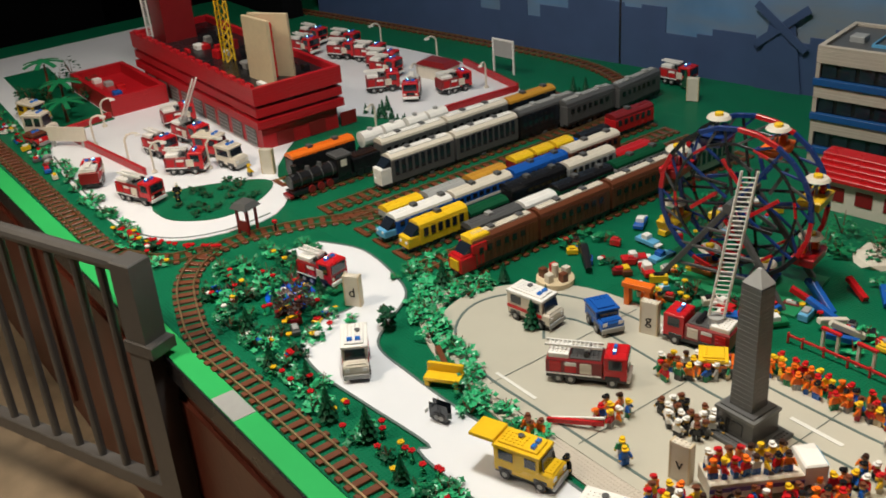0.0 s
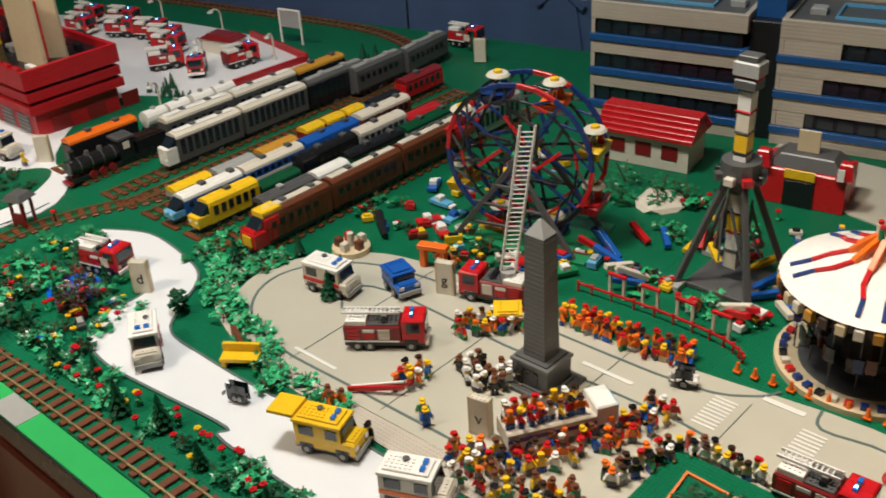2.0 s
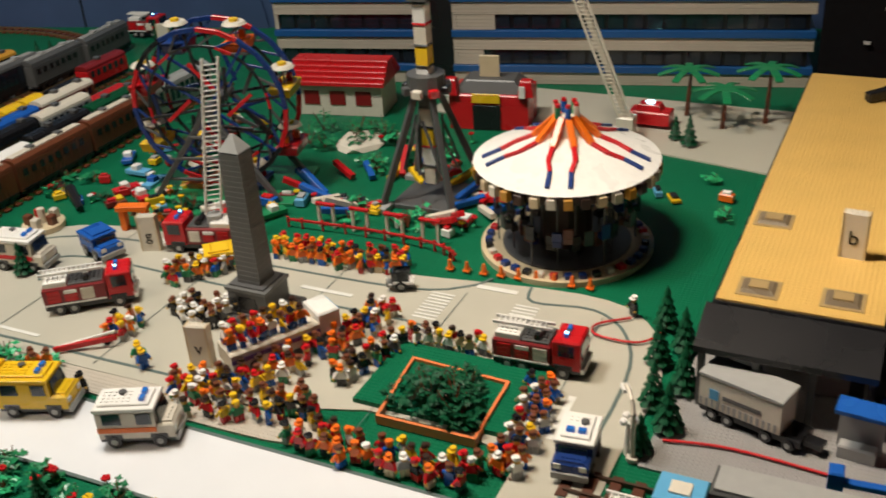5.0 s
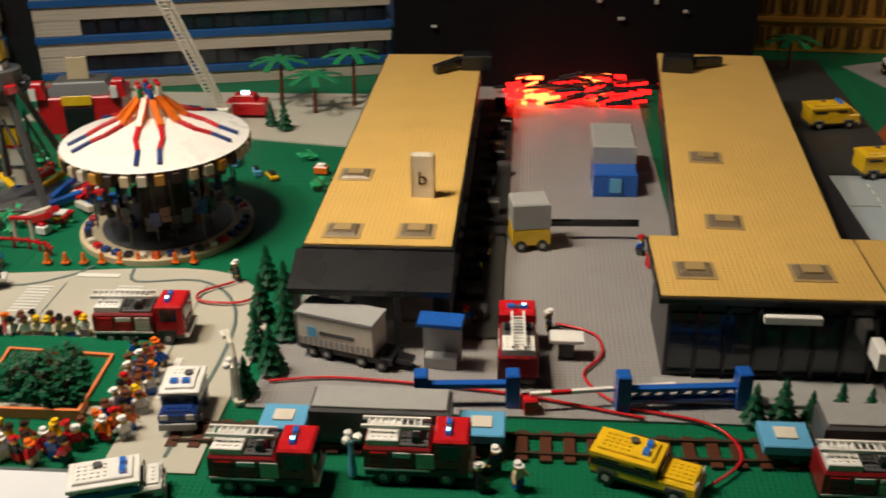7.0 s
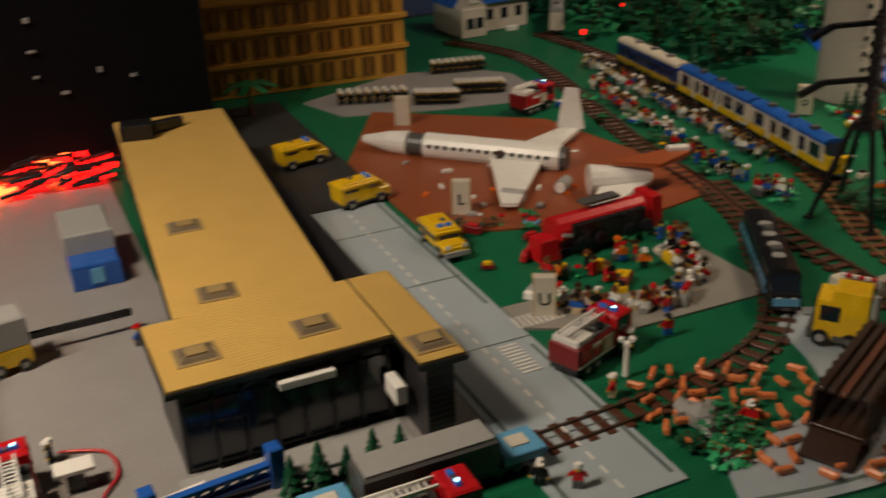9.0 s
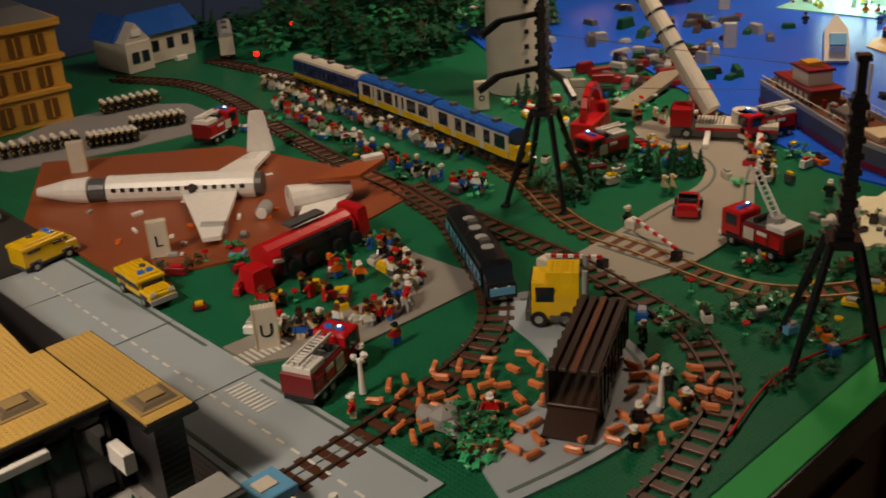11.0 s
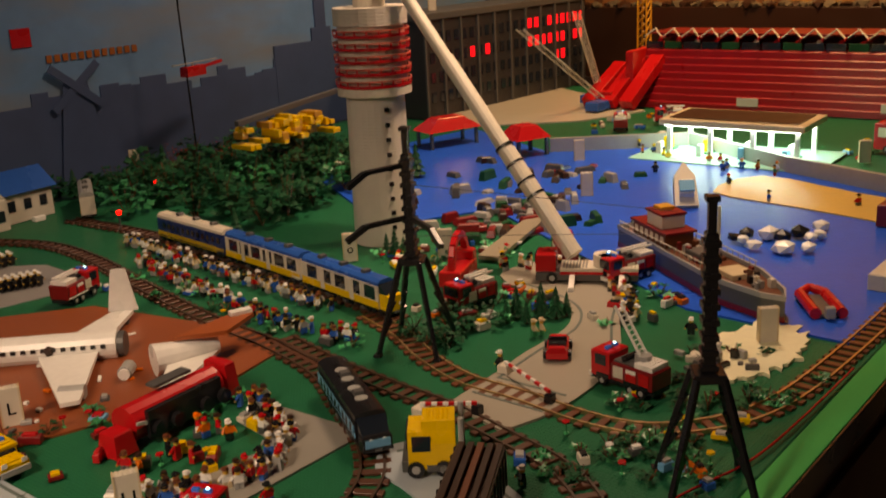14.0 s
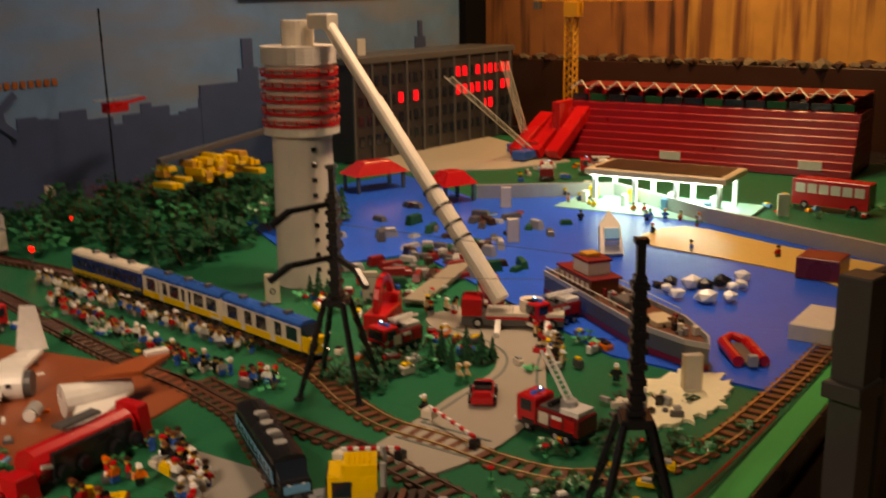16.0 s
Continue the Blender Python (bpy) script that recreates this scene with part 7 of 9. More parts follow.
ship = thing("toy_ship", "dark toy ship with brown cabin and pale wheelhouse", "ship", m=at(3.31, 1.565, 236, 0.006))
hull = Mesh()
H = [(-0.33, -0.055), (0.16, -0.065), (0.30, -0.03), (0.345, 0), (0.30, 0.03), (0.16, 0.065), (-0.33, 0.055)]
hull.slab(H, 0.006, 0.050, DGREY)
part("hull", hull, ship)
part("waterline", Mesh().slab([(x * 1.004, y * 1.03) for x, y in H], 0.0, 0.014, DRED), ship, "dark red waterline")
part("rail", Mesh().strip(H, 0.006, 0.050, 0.062, GREY, True), ship)
part("deck", Mesh().slab([(x * 0.96, y * 0.9) for x, y in H], 0.0502, 0.053, BROWN), ship)
cab = part("cabin", Mesh().box(-0.27, -0.040, 0.053, -0.10, 0.040, 0.088, BROWN), ship, "brown cabin")
part("cabin_roof", Mesh().box(-0.28, -0.045, 0.0882, -0.09, 0.045, 0.094, DRED), ship)
part("wheelhouse", Mesh().box(-0.21, -0.032, 0.0942, -0.13, 0.032, 0.128, OFFW), ship, "pale wheelhouse")
part("wheelhouse_roof", Mesh().box(-0.215, -0.036, 0.1282, -0.125, 0.036, 0.134, DRED).box(-0.20, -0.02, 0.134, -0.16, 0.02, 0.144, GOLD), ship)
for k in range(6):
    for y in (-0.0465, 0.0452):
        part("porthole", Mesh().box(-0.26 + 0.027 * k, y + (0.0055 if y < 0 else -0.005), 0.062, -0.245 + 0.027 * k, y + (0.0065 if y < 0 else -0.004), 0.080, OFFW, bev=0.0003), cab)
part("mast", Mesh().rod((0.08, 0, 0.053), (0.08, 0, 0.20), 0.004, OFFW, 8), ship)
part("cargo", Mesh().box(-0.02, -0.03, 0.0532, 0.05, 0.03, 0.075, DGREY), ship)
part("cargo", Mesh().box(0.12, -0.03, 0.0532, 0.19, 0.03, 0.066, TAN), ship)
for k in range(34):
    x, y = rnd.uniform(-0.08, 0.27), rnd.uniform(-0.04, 0.04)
    part("deck_gear", Mesh().box(x, y * (0.5 if x > 0.2 else 1), 0.0532, x + rnd.uniform(0.006, 0.022), y * (0.5 if x > 0.2 else 1) + rnd.uniform(0.005, 0.014), 0.056 + rnd.uniform(0.003, 0.026), rnd.choice((BLACK, DGREY, GREY, OFFW, DRED, BROWN, TAN))), ship)
for k in range(20):
    for y in (-0.0585, 0.0585):
        part("rail_post", Mesh().rod((-0.31 + 0.024 * k, y, 0.062), (-0.31 + 0.024 * k, y, 0.076), 0.0012, GREY, 4), ship)
for y in (-0.0585, 0.0585):
    part("hand_rail", Mesh().rod((-0.315, y, 0.077), (0.15, y, 0.077), 0.0013, OFFW, 4), ship)
whs = thing("sinking_yacht", "white toy yacht tilted steeply in the water", "boat", m=Matrix.Translation((3.92, 1.90, 0.006)) @ Euler((0.0, -0.9, 0.6)).to_matrix().to_4x4() @ Matrix.Scale(0.72, 4))
part("hull", Mesh().slab([(-0.02, -0.05), (0.12, -0.045), (0.19, 0.0), (0.12, 0.045), (-0.02, 0.05)], 0.0, 0.05, OFFW), whs)
part("cabin", Mesh().box(0.02, -0.03, 0.0502, 0.09, 0.03, 0.085, WHITE), whs)
part("blue_canopy", Mesh().box(0.03, -0.032, 0.0852, 0.08, 0.032, 0.095, LBLUE), whs)
for x, y, a in ((3.25, 1.25, 35),):
    d = thing("rescue_boat", "red inflatable toy rescue boat", "boat", m=at(x, y, a, 0.006))
    for s in (-1, 1):
        part("tube", Mesh().rod((-0.07, s * 0.028, 0.012), (0.06, s * 0.028, 0.012), 0.013, RED, 10), d)
        part("bow", Mesh().rod((0.06, s * 0.028, 0.012), (0.09, 0.0, 0.018), 0.013, RED, 10, 0.009), d)
    part("floor", Mesh().box(-0.07, -0.02, 0.004, 0.06, 0.02, 0.010, DGREY), d)
    part("motor", Mesh().box(-0.085, -0.01, 0.005, -0.07, 0.01, 0.03, GREY), d)
rnd = random.Random(8)
# Rough lumps standing in for the toy cows in the water.
for k in range(12):
    x, y = 3.71 + rnd.uniform(-0.15, 0.13), 1.50 + rnd.uniform(-0.09, 0.12)
    o = part("white_rock", Mesh().blob((0, 0, 0.018), rnd.uniform(0.018, 0.034), WHITE if k % 3 else BLACK, k, 0.7), m=at(x, y, 0, 0.0056))
    tagged(o, "rough white and black lump standing in for a toy cow in the water", "rock", "rocks")
for k in range(46):
    x, y = 3.52 + rnd.gauss(0, 0.17), 2.25 + rnd.gauss(0, 0.11)
    o = part("rubble", Mesh().box(-0.02, -0.012, 0, rnd.uniform(0.02, 0.06), 0.012, rnd.uniform(0.01, 0.035), rnd.choice((DGREY, DGREY, DGREEN, DBROWN, GREY, DRED)), taper=0.2), m=at(x, y, rnd.uniform(0, 180), 0.0056))
    tagged(o, "loose grey and brown bricks of a broken pier", "rubble", "rubble")
tagged(part("broken_pier", Mesh().beam((3.16, 2.10, 0.016), (3.56, 2.20, 0.022), 0.06, 0.012, mat("weathered beige plastic", (0.27, 0.23, 0.17), 0.4))), "broken tan pier slab in the water", "pier")
tagged(part("foam_block", Mesh().box(3.42, 1.10, 0.006, 3.60, 1.20, 0.045, OFFW)), "white foam block beside the track", "block")
tagged(part("red_container", Mesh().box(3.95, 1.22, 0.009, 4.06, 1.34, 0.07, DRED)), "dark red toy container", "container")
for k in range(20):
    o = part("sand_debris", Mesh().box(0, 0, 0, rnd.uniform(0.01, 0.03), 0.01, rnd.uniform(0.006, 0.02), rnd.choice((DGREY, BLACK, GREY, OFFW))), m=at(2.87 + rnd.gauss(0, 0.05), 1.31 + rnd.gauss(0, 0.035), rnd.uniform(0, 180), 0.008))
    tagged(o, "small dark bricks lying on pale plates", "debris", "sand debris")


def boom_crane(x, y, base, tip, label):
    ob = thing("lift_truck", label, "fire engine", "fire engines", at(0, 0, 0, 0.006))
    part("body", Mesh().box(x - 0.09, y - 0.035, 0.01, x + 0.09, y + 0.035, 0.05, BLUE), ob)
    part("cab", Mesh().box(x + 0.04, y - 0.034, 0.0502, x + 0.09, y + 0.034, 0.085, RED), ob)
    ladder(ob, base, tip, 0.034, OFFW, 0.014, across=(0.6, -0.79, 0))
    return ob


boom_crane(5.38, 3.05, (5.38, 3.05, 0.06), (5.0, 3.25, 0.42), "blue and red toy lift truck with a raised white ladder")
boom_crane(5.58, 3.20, (5.56, 3.16, 0.06), (5.1, 3.01, 0.49), "blue and red toy lift truck with a raised white ladder")
cv = thing("crane_van", "red toy truck with a tall white ladder mast", "fire engine", "fire engines", at(0, 0, 0, 0.004))
part("body", Mesh().box(0.222, 2.746, 0.01, 0.322, 2.796, 0.042, RED).box(0.237, 2.749, 0.042, 0.302, 2.793, 0.058, RED, taper=0.2), cv)
part("light", Mesh().box(0.262, 2.766, 0.0582, 0.280, 2.776, 0.064, GLOWSPOT), cv, "small glowing cold light")
part("turret", Mesh().box(0.218, 2.654, 0.006, 0.258, 2.694, 0.058, OFFW), cv)
ladder(cv, (0.238, 2.662, 0.056), (0.116, 2.662, 0.360), 0.030, OFFW, 0.010, across=(0.96, 0.27, 0))
part("boom", Mesh().beam((0.238, 2.674, 0.056), (0.116, 2.674, 0.350), 0.012, 0.012, OFFW), cv, "white boom under the ladder")
bus = thing("red_bus", "long red toy double-deck bus", "bus", m=at(4.95, 1.50, 85, 0.006))
part("body", Mesh().box(-0.14, -0.04, 0.014, 0.14, 0.04, 0.11, RED), bus)
for k in range(6):
    part("window", Mesh().box(-0.125 + 0.043 * k, 0.0402, 0.06, -0.09 + 0.043 * k, 0.0415, 0.095, OFFW, bev=0.0004), bus)
wheels(bus, (-0.09, 0.09), 0.074, 0.015)

# far harbour town
for x, y, w, mt, lb in ((4.40, 3.22, 0.26, RED, "red canopy roof on posts by the water"), (4.36, 2.80, 0.16, RED, "red toy boat shed by the water")):
    o = thing("boat_shed", lb, "shed", m=at(x, y, -20, 0.006))
    part("roof", Mesh().box(-w / 2, -0.07, 0.07, w / 2, 0.07, 0.12, mt, taper=0.5), o)
    for sx in (-1, 1):
        for sy in (-1, 1):
            part("post", Mesh().box(sx * w * 0.42 - 0.006, sy * 0.055 - 0.006, 0, sx * w * 0.42 + 0.006, sy * 0.055 + 0.006, 0.07, DGREY), o)
yb = thing("autumn_stall", "large yellow brick-built platform on a dark mast", "lift", m=at(3.72, 3.45, 0, 0.006))
part("mast", Mesh().beam((0.05, -0.05, 0.0), (0.0, 0.05, 0.19), 0.025, 0.025, DGREY), yb)
for k in range(60):
    a, z = rnd.gauss(-0.02, 0.10), rnd.uniform(0.12, 0.20)
    part("leaf_block", Mesh().box(a, rnd.uniform(-0.06, 0.02), z, a + rnd.uniform(0.016, 0.045), rnd.uniform(0.03, 0.07), z + rnd.uniform(0.010, 0.03), GOLD if k % 4 == 0 else YELLOW), yb)
part("boom", Mesh().beam((-0.25, 0.0, 0.228), (0.42, 0.1, 0.26), 0.02, 0.02, DGREY), yb)
heli = thing("toy_helicopter", "small red toy helicopter on a thin black pole", "helicopter", m=at(3.66, 3.95, 10, 0))
part("pole", Mesh().rod((0, 0, 0), (-0.01, 0, 0.76), 0.004, BLACK, 6), heli)
part("body", Mesh().box(-0.02, -0.02, 0.36, 0.09, 0.02, 0.40, RED), heli)
part("tail_boom", Mesh().beam((0.09, 0, 0.39), (0.21, 0, 0.40), 0.012, 0.012, RED), heli)
part("rotor", Mesh().box(-0.08, -0.006, 0.41, 0.18, 0.006, 0.414, GREY), heli)
part("rotor_mast", Mesh().cyl(0.035, 0, 0.40, 0.41, 0.005, GREY, 8), heli)
bgt = [(2.94, 3.635, 59)]
for x, y, a in bgt:
    o, L = C("yellow and grey toy railcar in the far corner", "carriage", 0.24, OFFW, GREY, stripe=YELLOW, height=0.10)
    o.matrix_basis = at(x, y, a)
for x, y in ((2.861, 3.334), (3.20, 3.60), (3.30, 3.60)):
    o = thing("signal_lamp", "small toy signal post with a red lamp", "signal", m=at(x, y, 0, 0.003))
    part("post", Mesh().rod((0, 0, 0), (0, 0, 0.05), 0.003, DGREY, 6), o)
    part("lamp", Mesh().box(-0.006, -0.008, 0.05, 0.006, 0.004, 0.064, GLOWRED), o, "glowing red lamp")
for x, y, a, l in ((3.14, 2.23, -45, ""), (3.9, 2.24, -55, ""), (3.67, 3.14, -40, "n"), (3.46, 4.1, -35, ""), (5.05, 3.8, -40, ""), (4.36, 2.55, -50, ""), (4.75, 1.62, -60, ""), (2.03, 2.9, -30, "")):
    sign_board(x, y, a, l, 0.507 if (x, y) == (5.05, 3.8) else 0.006)

# blue transporter wagons and gate
def transporter(x, y, label):
    o = thing("transporter_wagon", label, "wagon", "trains", at(x, y, 0))
    part("chassis", Mesh().box(-0.16, -0.026, 0.018, 0.16, 0.026, 0.026, BLACK), o)
    for s in (-1, 1):
        part("end_deck", Mesh().box(s * 0.135 - 0.032, -0.028, 0.0262, s * 0.135 + 0.032, 0.028, 0.040, LBLUE), o, "light blue end deck")
        part("end_plate", Mesh().box(s * 0.135 - 0.014, -0.012, 0.0402, s * 0.135 + 0.014, 0.012, 0.043, OFFW), o)
        bogie(o, s * 0.11)
    part("load", Mesh().box(-0.095, -0.028, 0.0262, 0.095, 0.028, 0.072, DGREY), o, "dark grey load")
    part("load_top", Mesh().box(-0.09, -0.024, 0.0722, 0.09, 0.024, 0.076, GREY), o)


transporter(0.79, 1.475, "light blue toy transporter wagon with a grey load")
transporter(1.46, 1.475, "light blue toy transporter wagon with a grey load")
bgate = thing("blue_gate", "blue brick gate with lattice rails", "gate", m=at(1.20, 1.575, 6, 0.006))
for x in (-0.09, 0.08):
    part("gate_post", Mesh().box(x, -0.012, 0, x + 0.02, 0.012, 0.06, BLUE), bgate)
for z in (0.012, 0.030):
    part("gate_rail", Mesh().box(-0.0695, -0.006, z, 0.0795, 0.006, z + 0.006, BLUE), bgate)
for k in range(7):
    part("lattice", Mesh().beam((-0.065 + 0.02 * k, 0, 0.018), (-0.05 + 0.02 * k, 0, 0.030), 0.005, 0.004, BLUE), bgate)
bgate2 = thing("blue_gate", "blue brick gate rail beside the yard", "gate", m=at(0.905, 1.565, 4, 0.006))
part("gate_rail", Mesh().box(-0.06, -0.006, 0.03, 0.05, 0.006, 0.038, BLUE), bgate2)
part("gate_post", Mesh().box(0.05, -0.012, 0, 0.07, 0.012, 0.055, BLUE), bgate2)
part("gate_post", Mesh().box(-0.08, -0.012, 0, -0.06, 0.012, 0.055, BLUE), bgate2)

lt = thing("container_truck", "grey and white toy container truck trailer in the yard", "truck", m=at(0.70, 1.685, -17, 0.0065) @ Matrix.Scale(0.84, 4))
part("container", Mesh().box(-0.075, -0.03, 0.026, 0.075, 0.03, 0.088, OFFW), lt)
part("container_roof", Mesh().box(-0.077, -0.032, 0.0882, 0.077, 0.032, 0.094, GREY), lt)
part("lettering", Mesh().box(-0.03, -0.0316, 0.052, 0.04, -0.0302, 0.060, DGREY, bev=0.0003), lt, "dark printed bar")
part("logo", Mesh().box(-0.055, -0.0316, 0.046, -0.038, -0.0302, 0.066, LBLUE, bev=0.0003), lt, "light blue printed star shape")
part("chassis", Mesh().box(-0.075, -0.026, 0.012, 0.11, 0.026, 0.0255, BLACK), lt, "black chassis")
for k in range(14):
    part("container_rib", Mesh().box(-0.072 + 0.0105 * k, -0.032, 0.028, -0.068 + 0.0105 * k, -0.0302, 0.044, GREY, bev=0.0003), lt)
part("drawbar", Mesh().box(0.11, -0.012, 0.012, 0.14, 0.012, 0.022, BLACK), lt)
wheels(lt, (-0.05, -0.02, 0.05, 0.09), 0.05)
sd = thing("bus_shelter", "grey glass shelter with a blue roof edge", "shelter", m=at(0.855, 1.665, -5, 0.006))
part("back_panel", Mesh().box(-0.03, 0.01, 0, 0.03, 0.014, 0.075, GREY), sd)
part("roof", Mesh().box(-0.034, -0.02, 0.0752, 0.034, 0.018, 0.082, BLUE), sd)
part("bench", Mesh().box(-0.025, -0.014, 0, 0.025, 0.006, 0.02, GREY), sd)
tb = thing("toy_table", "small dark toy table with a white top", "table", m=at(1.045, 1.70, 0, 0.006))
part("top", Mesh().box(-0.026, -0.016, 0.030, 0.026, 0.016, 0.036, WHITE), tb)
part("base", Mesh().box(-0.012, -0.010, 0, 0.012, 0.010, 0.030, BLACK), tb)
# Dark strip laid on the yard in place of the hall's cast shadow.
structure("plate_dark", Mesh().box(0.866, 1.74, 0.006, 0.942, 2.90, 0.0105, mat("charcoal plate and shade", (0.035, 0.036, 0.036), 0.4)), "dark strip put in for the hall's shadow on the yard", "pavement")
rnd = random.Random(44)
for k in range(16):
    x, y = rnd.uniform(0.885, 0.93), 1.80 + 0.068 * k
    o = part("yard_crate", Mesh().box(-0.014, -0.012, 0, 0.014, 0.012, rnd.uniform(0.012, 0.03), rnd.choice((DGREY, DBROWN, BLACK, DBLUE, DOCHRE))).studs(-0.01, -0.008, 0.01, 0.008, 0.010, DGREY), m=at(x, y, rnd.uniform(-20, 20), 0.0105))
    tagged(o, "dark toy crate stacked beside the hall wall", "crate", "yard crates")
fl = thing("forklift", "yellow and grey toy loader in the yard", "loader", m=at(0.985, 2.08, 10, 0.006))
part("body", Mesh().box(-0.035, -0.03, 0.012, 0.035, 0.03, 0.045, YELLOW), fl)
part("load", Mesh().box(-0.035, -0.03, 0.0452, 0.035, 0.03, 0.095, GREY), fl)
wheels(fl, (-0.02, 0.02), 0.056)
bx = thing("blue_container", "blue container with a grey top in the yard", "container", m=at(1.16, 2.36, 0, 0.006))
part("body", Mesh().box(-0.045, -0.055, 0, 0.045, 0.055, 0.05, BLUE), bx)
part("grey_crate", Mesh().box(-0.045, 0.0, 0.0502, 0.045, 0.14, 0.09, GREY), bx)
part("strap", Mesh().box(-0.012, -0.058, 0.01, 0.012, -0.0552, 0.04, LBLUE), bx)
tagged(part("black_barrier", Mesh().beam((0.90, 2.10, 0.04), (1.19, 2.11, 0.04), 0.008, 0.012, BLACK).box(0.985, 2.09, 0.006, 1.0, 2.12, 0.034, BLACK)), "long black barrier pole across the yard", "barrier")
for x, y, a in ((0.82, 2.72, 0), (1.36, 2.72, 170)):
    b = thing("roof_crane", "black toy claw on the hall roof", "crane", m=at(x, y, a, 0.1485))
    part("arm", Mesh().beam((-0.06, -0.05, 0.012), (0.0, 0.0, 0.02), 0.02, 0.02, BLACK), b)
    part("head", Mesh().box(0, -0.02, 0.0, 0.07, 0.03, 0.035, BLACK), b)


def hose(pts, label="thin red toy fire hose lying on the ground"):
    cu = bpy.data.curves.new("fire_hose", "CURVE")
    cu.dimensions, cu.bevel_depth, cu.bevel_resolution = "3D", 0.0022, 2
    sp = cu.splines.new("POLY")
    line = smooth(pts, 8)
    sp.points.add(len(line) - 1)
    for p, q in zip(sp.points, line):
        p.co = (q[0], q[1], 0.0095, 1)
    cu.materials.append(RED)
    return tagged(new("fire_hose", cu), label, "hose")


hose([(1.03, 1.79), (1.09, 1.76), (1.10, 1.70), (1.07, 1.64), (1.12, 1.57), (1.24, 1.53), (1.27, 1.46), (1.22, 1.40)])
hose([(0.60, 1.60), (0.70, 1.615), (0.88, 1.60), (1.0, 1.58), (1.15, 1.54)])
hose([(0.47, 1.90), (0.42, 1.86), (0.43, 1.83), (0.50, 1.83), (0.53, 1.87)])
hose([(2.1, 1.12), (2.3, 1.15), (2.5, 1.10), (2.7, 1.085), (2.95, 1.08)])
sig = thing("rail_barrier", "long white and red striped pole lying in the yard", "barrier", m=at(0.99, 1.555, 10, 0.03))
for k in range(7):
    part("stripe", Mesh().box(0.03 * k, -0.003, 0, 0.03 * k + 0.0298, 0.003, 0.006, RED if k % 3 == 1 else WHITE), sig)
part("stand", Mesh().box(-0.01, -0.012, -0.024, 0.01, 0.012, -0.0002, RED), sig)
for ax, ay, bx_, by in ((2.59, 1.64, 2.52, 1.49), (2.35, 1.66, 2.41, 1.575)):
    g = thing("level_crossing_barrier", "red and white striped toy level crossing barrier", "barrier", "level crossing barriers")
    d = Vector((bx_ - ax, by - ay))
    for k in range(10):
        p, q = Vector((ax, ay)) + d * k / 10, Vector((ax, ay)) + d * (k + 0.98) / 10
        part("stripe", Mesh().beam((*p, 0.028), (*q, 0.028), 0.006, 0.006, RED if k % 2 else WHITE), g)
    part("stand", Mesh().box(ax - 0.012, ay - 0.012, 0.004, ax + 0.012, ay + 0.012, 0.024, OFFW), g)
    part("stand", Mesh().box(bx_ - 0.008, by - 0.008, 0.004, bx_ + 0.008, by + 0.008, 0.024, BLACK), g)

# ---- trees and planting ----
FAR_GREEN, ROAD_GREEN, SHORE_GREEN = Mesh(), Mesh(), Mesh()
rnd = random.Random(5)
FIRS = [(0.53, 1.90), (0.575, 1.84), (0.545, 1.79), (0.60, 1.73), (0.565, 1.68), (0.60, 1.63), (0.575, 1.57), (0.35, 2.70), (0.39, 2.67), (1.30, 1.545), (1.34, 1.55), (1.38, 1.555), (1.42, 1.56), (1.46, 1.56),
        (-1.74, 2.78), (-1.70, 2.80), (-1.68, 2.75), (-2.09, 2.24), (-2.06, 2.20), (-0.72, 1.73), (-0.70, 1.67), (-0.90, 1.76), (-0.98, 1.64), (-1.62, 3.05), (-1.5, 3.08), (2.84, 1.76), (2.87, 1.74), (2.90, 1.72), (2.93, 1.71), (2.82, 1.80), (2.90, 1.76), (2.86, 1.80),
        (3.09, 2.40), (3.08, 2.36), (3.12, 2.33), (3.06, 2.31), (3.16, 2.36), (-1.1, 1.19), (-0.95, 1.165), (-0.72, 1.165), (-0.62, 1.19), (-0.48, 1.17), (-0.3, 1.175), (-0.86, 1.20), (-1.18, 1.30), (-0.18, 1.18), (-1.14, 1.40)]
for i, (x, y) in enumerate(FIRS):
    conifer(x, y, rnd.uniform(0.07, 0.09) if 0.5 < x < 0.65 else rnd.uniform(0.05, 0.08), i)
for i in range(16):
    conifer(-2.12 + 0.022 * i, 2.17 + 0.012 * (i % 3) + 0.002 * i, rnd.uniform(0.03, 0.045), i)
for i in range(22):
    conifer(rnd.uniform(3.0, 4.0), rnd.uniform(2.9, 3.9), rnd.uniform(0.08, 0.13), i + 60)
for i in range(95):
    x = rnd.uniform(2.98, 4.05)
    leafy(x, rnd.uniform(2.95 + max(0, x - 3.5) * 0.6, 4.05), rnd.uniform(0.07, 0.16), 900 + i, rnd.choice((DGREEN, DGREEN, DGREEN, DGREEN, GREEN)), 70, 0.55, into=FAR_GREEN, size=1.9)
# verge between the track and the white road
for i in range(40):
    x = rnd.uniform(-1.0, 0.35)
    y = rnd.uniform(1.155, 1.225)
    leafy(x, y, rnd.uniform(0.018, 0.034), i, rnd.choice((GREEN, LGREEN, GREEN, DGREEN)), 16, 0.8)
for i in range(46):
    x = rnd.uniform(-0.98, 0.3)
    flower(x, rnd.uniform(1.155, 1.23), RED if i % 6 else YELLOW, i)
